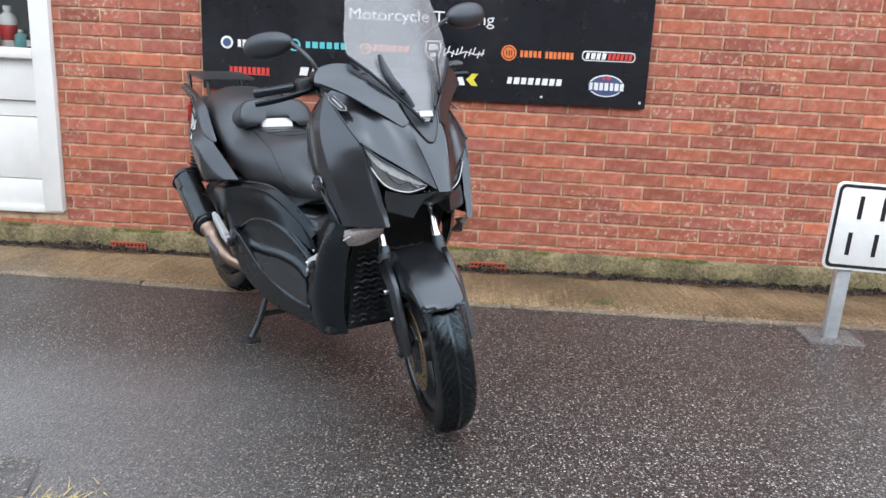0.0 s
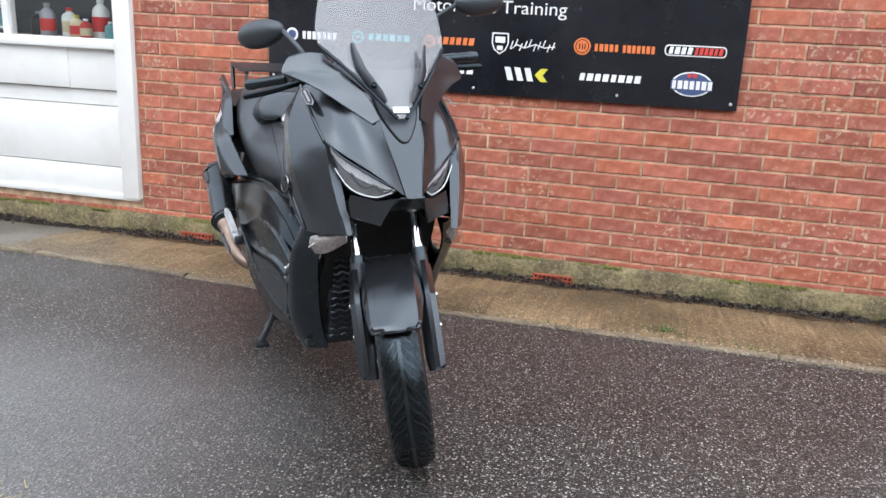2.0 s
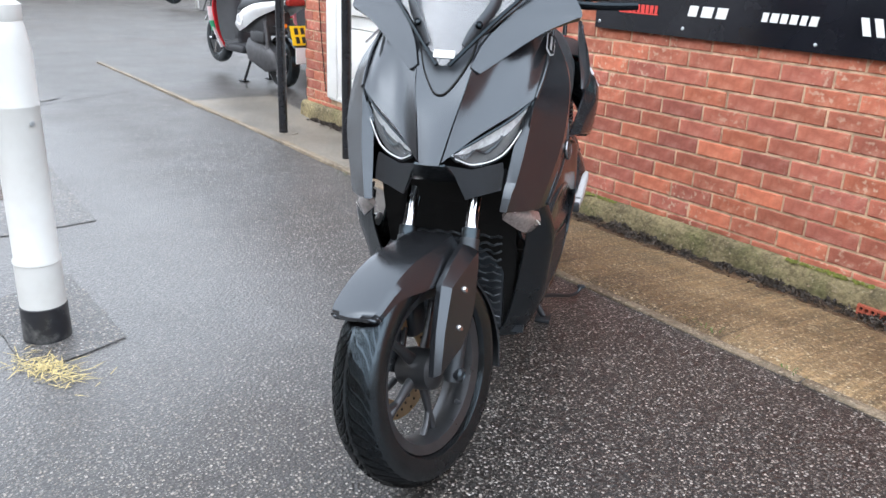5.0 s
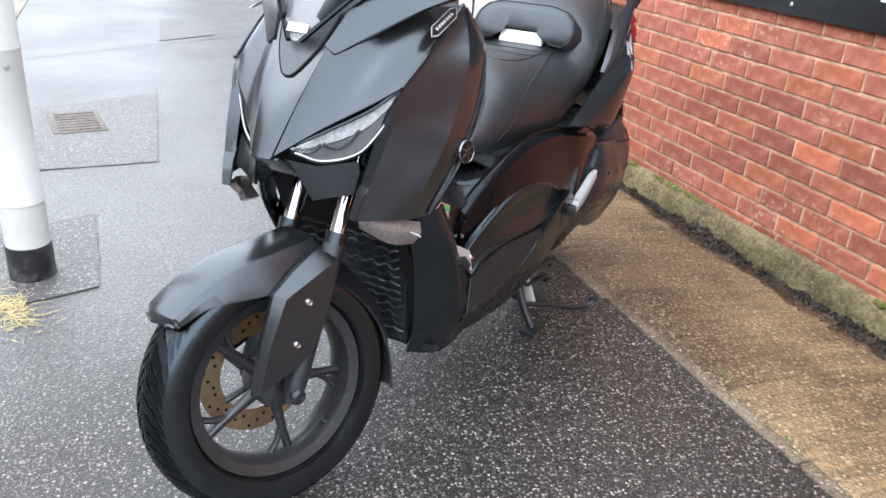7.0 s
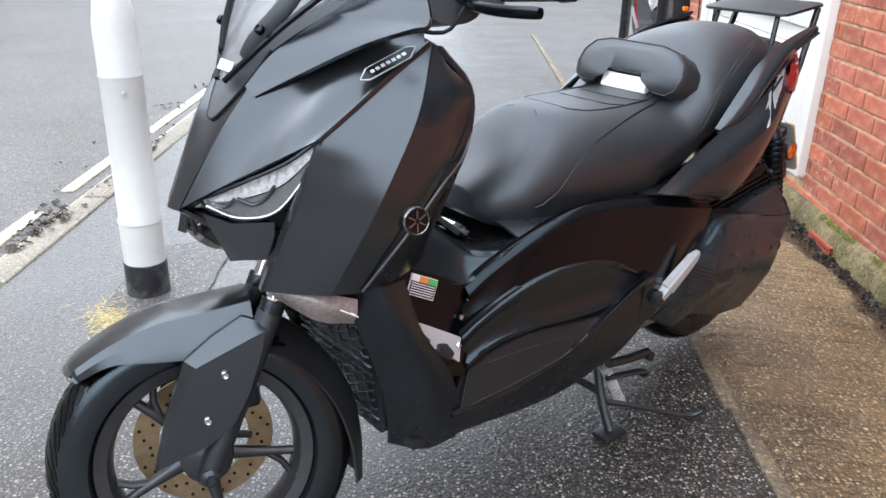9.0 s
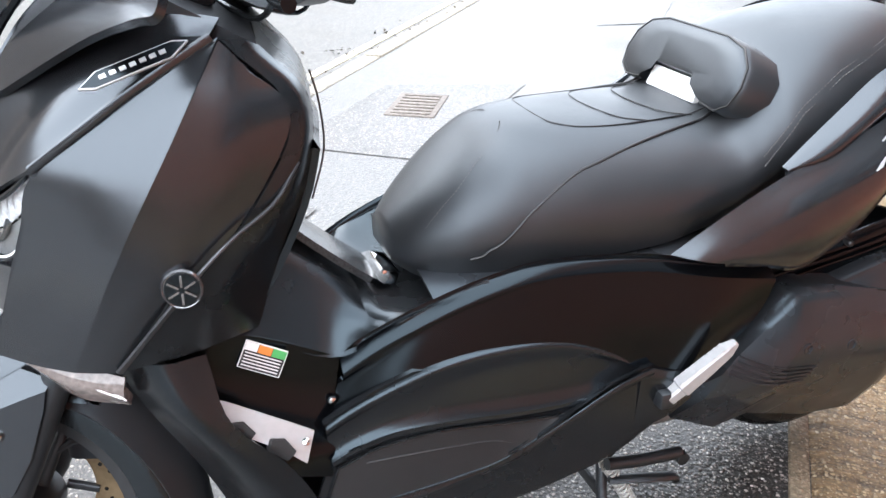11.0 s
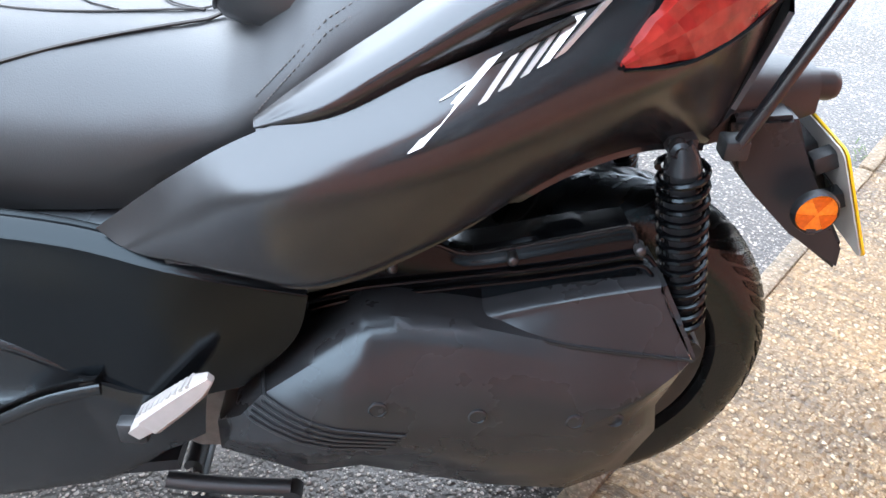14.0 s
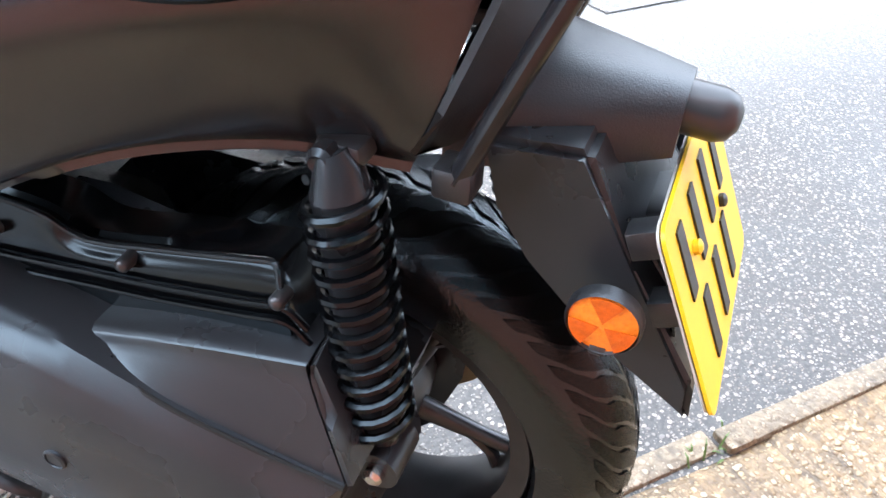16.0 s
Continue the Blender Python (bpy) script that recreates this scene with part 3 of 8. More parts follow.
for x, z in ((1.25, 0.948), (-1.11, 0.95), (0.0, 0.948), (0.72, 0.955), (-0.62, 0.955), (1.25, 1.6), (-1.11, 1.6)):
    part("screw", lathe([(0.0075, 0), (0.0075, 0.002), (0.005, 0.004)], to_sign @ Matrix.Translation((x, z, 0)), 10), GALV, sign)

# white boarded shopfront with a display window above
GLASS = bpy.data.materials.new("window_glass")
GLASS.use_nodes = True
gb = GLASS.node_tree.nodes["Principled BSDF"]
gb.inputs["Transmission Weight"].default_value, gb.inputs["Roughness"].default_value, gb.inputs["IOR"].default_value = 1.0, 0.01, 1.45
gb.inputs["Base Color"].default_value = (0.92, 0.95, 0.95, 1)

shop = tagged(empty("door_1", Matrix.Translation((0, WALL_Y, WALL_Z))), "white painted boarded shopfront below a display window", "shopfront", kind="structure")
part("frame_post", box((-2.095, -0.035, 0.17), (DOOR_X1 + 0.005, 0.12, 2.3), bevel=0.004), WHITE_PAINT, shop)
part("frame_post", box((DOOR_X0, -0.035, 0.17), (-3.67, 0.12, 2.3), bevel=0.004), WHITE_PAINT, shop)
part("frame_post", box((-3.67, -0.02, 0.17), (-3.57, 0.10, 1.06), bevel=0.004), WHITE_PAINT, shop)
for z0, z1, y in ((0.17, 0.345, -0.006), (0.352, 0.70, 0.0), (0.706, 0.79, 0.022), (0.797, 1.03, 0.0)):
    part("board", box((-3.57, y, z0), (-2.095, 0.06, z1), bevel=0.003), WHITE_PAINT, shop)
part("raised_panel", box((-3.5, -0.012, 0.80), (-2.43, 0.02, 1.028), bevel=0.004), WHITE_PAINT, shop)
part("window_sill", box((-3.67, -0.045, 1.03), (-2.095, 0.1, 1.085), bevel=0.006), WHITE_PAINT, shop)
part("bottom_rail", box((-3.79, -0.022, 0.155), (-2.0, 0.04, 0.19), bevel=0.004), WHITE_PAINT, shop)
pane = part("pane", box((-3.67, 0.03, 1.085), (-2.095, 0.036, 2.2)), GLASS, shop)
pane.visible_shadow = False
part("window_bar", box((-2.87, 0.0, 1.085), (-2.83, 0.07, 2.2), bevel=0.003), WHITE_PAINT, shop)
part("head_rail", box((-3.67, -0.03, 2.2), (-2.095, 0.1, 2.3), bevel=0.003), WHITE_PAINT, shop)
bm = bmesh.new()
add_box(bm, (-3.7, 0.75, 0.8), (-2.0, 0.8, 2.5))
add_box(bm, (-3.75, 0.1, 0.8), (-3.7, 0.8, 2.5))
add_box(bm, (-2.0, 0.1, 0.8), (-1.95, 0.8, 2.5))
add_box(bm, (-3.7, 0.1, 2.5), (-2.0, 0.8, 2.55))
part("inside_wall", bm, mat("shop_inside", (0.10, 0.11, 0.12), 0.8, spread=0.3, scale=3), shop, smooth=False)
part("display_shelf", box((-3.7, 0.1, 1.04), (-2.0, 0.75, 1.07)), mat("shelf_wood", (0.3, 0.25, 0.2), 0.6, spread=0.2, scale=12), shop)

# loose cable hanging in the shopfront's corner
cable = tube(spline([(-3.50, -0.02, 0.80), (-3.53, -0.03, 0.79), (-3.545, -0.03, 0.72), (-3.54, -0.035, 0.5), (-3.57, -0.035, 0.36), (-3.575, -0.03, 0.2)], 24), 0.007, 8)
part("loose_cable", cable, BLACK_PAINT, shop, "black cable hanging down the boards")

cable = tube(spline([(-3.975, -0.008, 1.60), (-3.965, -0.010, 1.1), (-3.945, -0.009, 0.75), (-3.90, -0.010, 0.42), (-3.872, -0.008, 0.20)], 24), 0.004, 6)
part("loose_cable", cable, BLACK_PAINT, shop, "thin black cable running down the brick pier")

# goods behind the window
PLASTIC = {k: mat("goods_" + k, c, 0.4, spread=0.08, scale=20) for k, c in dict(white=(0.7, 0.7, 0.68), grey=(0.3, 0.31, 0.33), red=(0.5, 0.04, 0.04), black=(0.02, 0.02, 0.022), teal=(0.15, 0.35, 0.36), cream=(0.55, 0.48, 0.32), yellow=(0.6, 0.55, 0.08)).items()}


def bottle(x, y, h, r, body, cap, label_colour):
    ob = tagged(empty("bottle", Matrix.Translation((x, y, 1.07 + WALL_Z))), "plastic bottle of motor oil standing on the window shelf", "bottle", "goods in the window")
    part("body", lathe([(r * 0.95, 0), (r, 0.01), (r, h * 0.68), (r * 0.8, h * 0.78), (r * 0.35, h * 0.86), (r * 0.35, h * 0.9)], None, 16), PLASTIC[body], ob)
    part("cap", lathe([(r * 0.42, h * 0.9), (r * 0.42, h), (r * 0.3, h * 1.01)], None, 12), PLASTIC[cap], ob)
    part("paper_label", lathe([(r * 1.01, h * 0.2), (r * 1.02, h * 0.21), (r * 1.02, h * 0.55), (r * 1.01, h * 0.56)], None, 16), PLASTIC[label_colour], ob)


for i, (x, y, h, r, a, b, c) in enumerate(((-2.72, 4.5, 0.2, 0.045, "grey", "grey", "red"), (-2.58, 4.52, 0.18, 0.045, "white", "red", "cream"), (-2.5, 4.48, 0.14, 0.04, "cream", "yellow", "red"), (-2.42, 4.46, 0.12, 0.035, "red", "white", "cream"), (-2.38, 4.55, 0.24, 0.05, "white", "white", "red"), (-2.28, 4.5, 0.11, 0.035, "teal", "white", "teal"), (-2.2, 4.47, 0.1, 0.03, "black", "teal", "white"), (-2.85, 4.58, 0.15, 0.05, "black", "grey", "black"), (-2.14, 4.56, 0.2, 0.04, "grey", "white", "black"))):
    bottle(x, y, h, r, a, b, c)
rack = tagged(empty("display_stand", Matrix.Translation((-3.2, 4.5, 1.07 + WALL_Z))), "white wire display stand holding boxed goods", "display stand", "goods in the window")
for x in (-0.17, 0.0, 0.17):
    part("upright", box((x - 0.012, -0.01, 0), (x + 0.012, 0.01, 0.5)), PLASTIC["white"], rack)
for z in (0.04, 0.16, 0.28, 0.4):
    part("crossbar", box((-0.17, -0.012, z), (0.17, 0.012, z + 0.014)), PLASTIC["white"], rack)
for x, z, c in ((-0.085, 0.055, "grey"), (0.085, 0.055, "teal"), (-0.085, 0.175, "black"), (0.085, 0.175, "white"), (0.085, 0.295, "grey")):
    part("carton", box((x - 0.055, 0.02, z), (x + 0.055, 0.06, z + 0.095), bevel=0.003), PLASTIC[c], rack)
tool = tagged(empty("engine_part", Matrix.Translation((-2.2, 4.62, 1.07 + WALL_Z))), "dark metal engine part with a white lever", "engine part", "goods in the window")
part("casting", lathe([(0.07, 0), (0.09, 0.03), (0.08, 0.1), (0.05, 0.16), (0.03, 0.2)], None, 14), PLASTIC["black"], tool)
part("lever", tube([(-0.06, -0.05, 0.02), (0.0, -0.06, 0.12), (0.03, -0.05, 0.24)], 0.01, 8), PLASTIC["white"], tool)

# air bricks in the plinth
for x in (0.487, -1.60):
    ab = tagged(empty("air_brick", Matrix.Translation((x, 4.249, -0.040))), "terracotta air brick with square holes set in the plinth", "air brick", "air bricks")
    bm = bmesh.new()
    add_box(bm, (-0.102, 0.004, -0.036), (0.102, 0.05, 0.036))
    part("backing", bm, DARK_VOID, ab, smooth=False)
    bm = bmesh.new()
    for k in range(10):
        xx = -0.1 + 0.2 * k / 9
        add_box(bm, (xx - 0.005, -0.008, -0.034), (xx + 0.005, 0.006, 0.034))
    for z in (-0.034, -0.0115, 0.0115, 0.034):
        add_box(bm, (-0.105, -0.0085, z - 0.0045), (0.105, 0.0055, z + 0.0045))
    part("lattice", bm, TERRACOTTA, ab, smooth=False)

# cycle hoop on the concrete strip
hoop = tagged(empty("cycle_hoop", Matrix.Translation((-3.0, 3.71, 0))), "black painted steel cycle hoop set in concrete", "cycle stand")
path = [(-0.435, 0, -0.1), (-0.435, 0, 0.55), (-0.435, 0, 0.95)]
for k in range(1, 9):
    a = math.pi - math.pi / 2 * k / 8
    path.append((-0.435 + 0.19 + 0.19 * math.cos(a), 0, 0.99 + 0.19 * math.sin(a)))
path += [(-p[0], 0, p[2]) for p in path[::-1]]
part("hoop_tube", tube(path, 0.03, 16), BLACK_PAINT, hoop)
for x in (-0.435, 0.435):
    part("footing", lathe([(0.1, -0.05), (0.1, 0.002), (0.035, 0.004), (0.034, 0.0)], Matrix.Translation((x, 0, 0)), 20), CONCRETE_GREY, hoop, "grey concrete footing")

# street name plate on a galvanised post
street = tagged(empty("street_sign", Matrix.Translation((2.02, 3.32, 0)) @ Matrix.Rotation(radians(2), 4, "Y")), "white street name plate with black border on a steel post", "street sign")
part("post", box((-0.03, -0.02, -0.1), (0.03, 0.02, 0.34), bevel=0.004), GALV, street)
part("post", box((0.77, -0.02, -0.1), (0.83, 0.02, 0.34), bevel=0.004), GALV, street)
part("footing", box((-0.12, -0.1, -0.05), (0.14, 0.1, 0.004), bevel=0.003), ASPHALT_PATCH, street, "patch of dark asphalt")
to_plate = flat_on_wall(-0.028) @ Matrix.Translation((0.40, 0.517, 0))
part("plate", prism(rounded(1.02, 0.385, 0.03), 0.006, to_plate, 0.0015), WHITE_VINYL, street)
bm = bmesh.new()
for ring, inner in ((rounded(1.0, 0.365, 0.026), rounded(0.972, 0.337, 0.018)),):
    a = [bm.verts.new((x, y, 0.0075)) for x, y in ring]
    b = [bm.verts.new((x, y, 0.0075)) for x, y in inner]
    for k in range(len(a)):
        bm.faces.new((a[k], a[(k + 1) % len(a)], b[(k + 1) % len(a)], b[k]))
bmesh.ops.transform(bm, matrix=to_plate, verts=bm.verts)
BLACK_VINYL = mat("black_vinyl", (0.015, 0.015, 0.016), 0.4, spread=0.1)
part("border", bm, BLACK_VINYL, street, smooth=False)
for z, widths in ((0.085, (0.1, 0.022, 0.05, 0.05, 0.08, 0.085, 0.08)), (-0.075, (0.1, 0.06, 0.055, 0.06, 0.08))):
    x = -0.44 if z > 0 else -0.46
    for w in widths:
        part("name_bar", box((x + w * 0.35, z - 0.05, 0.0068), (x + w * 0.35 + 0.018, z + 0.05, 0.0082), to_plate), BLACK_VINYL, street, smooth=False)
        x += w + 0.026

# white bollard with a black foot
bol = tagged(empty("bollard", Matrix.Translation((-0.945, 1.645, 0))), "white plastic bollard with a black foot on the pavement", "bollard")
part("foot", lathe([(0.072, -0.05), (0.072, 0.0), (0.071, 0.118), (0.069, 0.12)], None, 28), BOLLARD_BLACK, bol, "scuffed black foot")
part("sleeve", lathe([(0.0685, 0.118), (0.0685, 0.262), (0.071, 0.264), (0.071, 0.272), (0.066, 0.28), (0.066, 0.74), (0.068, 0.745), (0.068, 0.75), (0.066, 0.756), (0.066, 0.90), (0.055, 0.97), (0.05, 0.985)], None, 28), BOLLARD_WHITE, bol)
part("cap", lathe([(0.05, 0.984), (0.053, 0.99), (0.053, 1.03), (0.03, 1.045)], None, 24), BOLLARD_WHITE, bol)
part("fixing_screw", lathe([(0.008, 0), (0.008, 0.003), (0.004, 0.004)], Matrix.Translation((0.063, 0.028, 0.70)) @ Matrix.Rotation(radians(25), 4, "Z") @ Matrix.Rotation(radians(90), 4, "Y"), 10), GALV, bol)


def patch(name, pts, material, label, z=0.0055):
    """A repair laid in the pavement, with a slightly ragged edge."""
    bm = bmesh.new()
    ring = []
    for i, p in enumerate(pts):
        q = pts[(i + 1) % len(pts)]
        for k in range(6):
            x, y = p[0] + (q[0] - p[0]) * k / 6, p[1] + (q[1] - p[1]) * k / 6
            ring.append((x + 0.012 * noise.noise(Vector((x * 9, y * 9, 1))), y + 0.012 * noise.noise(Vector((x * 9, y * 9, 5)))))
    bm.faces.new([bm.verts.new((x, y, z)) for x, y in ring])
    return tagged(mesh_ob(name, bm, material), label, "patch", "pavement repairs", "structure")


patch("asphalt_patch", [(-3.1, 1.42), (-3.40, 2.15), (-2.06, 2.09), (-2.02, 1.38)], ASPHALT_PATCH, "dark rectangular asphalt repair in the pavement")
patch("asphalt_patch", [(-6.23, 2.3), (-6.4, 2.72), (-5.42, 2.70), (-5.15, 2.26)], ASPHALT_PATCH, "dark rectangular asphalt repair in the pavement")
patch("asphalt_patch", [(-1.30, 1.50), (-1.46, 1.83), (-0.80, 1.85), (-0.70, 1.55)], ASPHALT_PATCH, "dark asphalt repair round the bollard's foot")

# dark joints across the pavement
for a, b in (((-4.45, 1.2), (-5.68, 3.45)), ((-7.05, 1.2), (-8.58, 3.5))):
    d = Vector((b[0] - a[0], b[1] - a[1], 0)).normalized()
    bm = bmesh.new()
    n = 40
    line = []
    for k in range(n + 1):
        f = k / n
        c = Vector((a[0] + (b[0] - a[0]) * f, a[1] + (b[1] - a[1]) * f, 0.0075))
        w = 0.006 + 0.005 * noise.noise(Vector((f * 30, a[0], 3)))
        side_way = Vector((-d.y, d.x, 0)) * w
        line.append((bm.verts.new(c - side_way), bm.verts.new(c + side_way)))
    for p, q in zip(line, line[1:]):
        bm.faces.new((p[0], p[1], q[1], q[0]))
    tagged(mesh_ob("pavement_joint", bm, ASPHALT_PATCH), "dark joint line across the asphalt pavement", "joint", "pavement joints", "structure")

cover = tagged(empty("drain_cover", Matrix.Translation((-2.80, 1.72, 0.012)) @ Matrix.Rotation(radians(8), 4, "Z")), "rusty iron drain cover set in the pavement", "drain cover")
part("frame", box((-0.2, -0.13, -0.03), (0.2, 0.13, 0.0), bevel=0.004), IRON, cover)
for k in range(7):
    part("bar", box((-0.17 + k * 0.052, -0.1, -0.002), (-0.14 + k * 0.052, 0.1, 0.006), bevel=0.002), IRON, cover)


def tuft(name, centre, spread, count, length, material, label, flat=0.3, rz=0.0):
    """Loose blades lying or standing, as one mesh of stuff."""
    bm = bmesh.new()
    for _ in range(count):
        x, y = random.gauss(0, spread[0]), random.gauss(0, spread[1])
        a, ln = random.uniform(0, 6.28), length * random.uniform(0.5, 1.3)
        up = ln * flat * random.uniform(0.1, 1)
        d = Vector((math.cos(a), math.sin(a), 0))
        s = Vector((-d.y, d.x, 0)) * 0.0016
        p = Vector((x, y, 0.002))
        mid, tip = p + d * ln * 0.5 + Vector((0, 0, up)), p + d * ln + Vector((0, 0, up * 0.9))
        v = [bm.verts.new(q) for q in (p - s, p + s, mid + s, mid - s, tip)]
        bm.faces.new((v[0], v[1], v[2], v[3]))
        bm.faces.new((v[3], v[2], v[4]))
    ob = mesh_ob(name, bm, material)
    ob.location = centre
    ob.rotation_euler = (0, 0, rz)
    return tagged(ob, label, "grass", kind="stuff")


tuft("dry_grass", (-0.70, 1.60, 0.006), (0.085, 0.03), 170, 0.055, STRAW, "heap of dry straw-coloured grass on the pavement", 0.06, 0.5)
for x, y, nbl in ((1.36, 3.52, 60), (1.12, 3.55, 40), (0.2, 3.53, 40), (0.55, 3.49, 30), (-1.2, 3.5, 30), (-2.2, 3.5, 30)):
    tuft("weeds", (x, y, 0.0), (0.05, 0.012), nbl // 2, 0.024, WEED, "small green weeds growing in the joint", 0.8)
tuft("weeds", (1.04, 3.58, 0.004), (0.035, 0.012), 45, 0.05, WEED, "small green weed growing in the joint", 0.8)
MOSS = mat("moss", (0.105, 0.115, 0.016), 0.9, spread=0.4, scale=50)
bm = bmesh.new()
for _ in range(1500):
    x = random.uniform(-3.9, 3.0)
    if noise.noise(Vector((x * 2.3, 4, 7))) < 0.05:
        continue
    r = random.uniform(0.003, 0.009)
    c = Vector((x, random.uniform(4.268, 4.292), 0.066 + random.uniform(-0.002, 0.004)))
    top = bm.verts.new(c + Vector((0, 0, r)))
    ring = [bm.verts.new(c + Vector((r * 1.6 * math.cos(a), r * math.sin(a), -r * 0.4))) for a in (0, 1.26, 2.51, 3.77, 5.03)]
    for k in range(5):
        bm.faces.new((top, ring[k], ring[(k + 1) % 5]))
tagged(mesh_ob("moss", bm, MOSS), "green moss along the ledge of the plinth", "moss", kind="stuff")
bm = bmesh.new()
def heap_width(x):
    return 0.05 + 0.075 * max(0, 0.35 + 0.9 * noise.noise(Vector((x * 1.9, 3, 0))) + 0.5 * noise.noise(Vector((x * 9, 5, 0))))


for _ in range(12000):
    x = random.uniform(-4.0, 2.8)
    w = heap_width(x)
    f = abs(random.gauss(0, 0.5))
    y = 4.252 - w * f
    lump = 0.5 + noise.noise(Vector((x * 16, y * 16, 7)))
    if f > 0.9 and random.random() < 0.6:
        continue
    r = random.uniform(0.003, 0.013)
    m = Matrix.Translation((x, y, strip_z(x, y) + r * 0.2 + (0.012 + 0.034 * lump) * max(0, 1 - f) * (w / 0.09) * random.uniform(0.4, 1))) @ Euler((random.uniform(-1.2, 1.2), random.uniform(-1.2, 1.2), random.uniform(0, 6.28))).to_matrix().to_4x4()
    vs = [bm.verts.new(m @ Vector(p)) for p in ((-r, -r * 0.5, 0), (r * 0.2, -r * 0.7, r * 0.4), (r, 0.1 * r, 0), (0, r * 0.6, r * 0.35))]
    bm.faces.new(vs)
tagged(mesh_ob("leaf_litter", bm, DEBRIS), "dark wet leaf litter heaped along the wall's foot", "litter", kind="stuff")
# wet silt washed out from under the litter
bm = bmesh.new()
n = 500
heap = []
for i in range(n + 1):
    x = -2.3 + 5.6 * i / n
    wide = heap_width(x) + 0.03 + 0.045 * max(-0.5, noise.noise(Vector((x * 2.7, 8, 0))) + 0.5 * noise.noise(Vector((x * 17, 5, 0))) + 0.35 * noise.noise(Vector((x * 61, 5, 0))))
    heap.append([bm.verts.new((x, 4.262 - wide * f, strip_z(x, 4.262 - wide * f) + h + (0.004 * noise.noise(Vector((x * 40, f * 9, 2))) if h > 0.003 else 0))) for f, h in ((0, 0.016), (0.3, 0.012), (0.55, 0.007), (0.8, 0.0035), (0.95, 0.002), (1.0, -0.003))])
for a, b in zip(heap, heap[1:]):
    for k in range(5):
        bm.faces.new((a[k], b[k], b[k + 1], a[k + 1]))
tagged(mesh_ob("silt", bm, SILT, smooth=60), "dark brown wet silt along the litter on the concrete", "silt", kind="structure")
bm = bmesh.new()
for _ in range(2600):
    x = -random.uniform(0.2, 9.0)
    y = KERB_Y + 0.06 - abs(random.gauss(0, 0.16)) + 0.05 * math.sin(x * 2.3)
    if noise.noise(Vector((x * 1.9, y * 2.5, 7))) < 0.22 and random.random() > 0.05:
        continue
    r = random.uniform(0.006, 0.024)
    m = Matrix.Translation((x, y, (-0.04 if y < KERB_Y else 0.016) + r * 0.2)) @ Euler((random.uniform(-0.6, 0.6), random.uniform(-0.6, 0.6), random.uniform(0, 6.28))).to_matrix().to_4x4()
    vs = [bm.verts.new(m @ Vector(p)) for p in ((-r, -r * 0.5, 0), (r * 0.2, -r * 0.7, r * 0.3), (r, 0.1 * r, 0), (0, r * 0.6, r * 0.25))]
    bm.faces.new(vs)
tagged(mesh_ob("gutter_litter", bm, DEBRIS), "brown leaf litter in the gutter beside the kerb", "litter", kind="stuff")
# brown drift of wet leaves lying over the road lines
BROWN_LEAF = mat("brown_leaf", (0.17, 0.098, 0.045), 0.6, spread=0.7, scale=25)
bm = bmesh.new()
for _ in range(2200):
    x, y = random.uniform(-8.3, -6.6), random.uniform(0.52, 1.03)
    reach = 0.5 + noise.noise(Vector((x * 2.2, y * 4.5, 11)))
    if y - 0.52 < 0.18 * (x + 8.3) * random.uniform(0, 0.6) or reach < 0.22:
        continue
    r = random.uniform(0.014, 0.04)
    m = Matrix.Translation((x, y, -0.041 + r * 0.15)) @ Euler((random.uniform(-0.4, 0.4), random.uniform(-0.4, 0.4), random.uniform(0, 6.28))).to_matrix().to_4x4()
    bm.faces.new([bm.verts.new(m @ Vector(p)) for p in ((-r, -r * 0.5, 0), (r * 0.2, -r * 0.7, r * 0.3), (r, 0.1 * r, 0), (0, r * 0.6, r * 0.25))])
tagged(mesh_ob("leaf_drift", bm, BROWN_LEAF), "brown wet leaves drifted over the road lines", "leaves", kind="stuff")
from mathutils.bvhtree import BVHTree

# ---- the scooter: x forward, y to its left, z up, origin under the front axle ----
MATT = mat("matt_black_paint", (0.0120, 0.0127, 0.0145), 0.215, spread=0.06, scale=5, rough_spread=0.05, bump=0.03, bump_scale=900, spec=0.95)
MATT_TRIM = mat("matt_black_plastic", (0.0125, 0.013, 0.0145), 0.42, spread=0.12, scale=20, bump=0.2, bump_scale=700, spec=0.9)
GLOSS = mat("gloss_black_paint", (0.002, 0.0022, 0.0028), 0.20, spread=0.1, scale=8, spec=0.36)
PANEL = mat("satin_black_plastic", (0.0095, 0.0100, 0.0112), 0.25, spread=0.12, scale=12, rough_spread=0.06, bump=0.05, bump_scale=500, spec=0.6)
VINYL = mat("black_seat_vinyl", (0.0175, 0.0183, 0.0200), 0.42, spread=0.1, scale=18, bump=0.12, bump_scale=600, rough_spread=0.06, spec=0.88)
VINYL_SEAM = mat("seam_piping", (0.01, 0.0105, 0.012), 0.4)
THREAD = mat("grey_thread", (0.10, 0.10, 0.10), 0.8)
RUBBER = mat("tyre_rubber", (0.0075, 0.0075, 0.0078), 0.20, spread=0.25, scale=30, bump=0.3, bump_scale=300, rough_spread=0.15, spec=0.75)
MAT_RUBBER = mat("foot_mat", (0.012, 0.0125, 0.014), 0.55, spread=0.1, scale=30, bump=0.5, bump_scale=900)
ALLOY = mat("dark_alloy", (0.07, 0.073, 0.079), 0.35, metal=0.7, spread=0.12, scale=25, rough_spread=0.08)
STEEL = mat("bright_steel", (0.6, 0.6, 0.6), 0.22, metal=1.0, spread=0.06, scale=40)
CHROME = mat("chrome", (0.75, 0.76, 0.78), 0.08, metal=1.0)
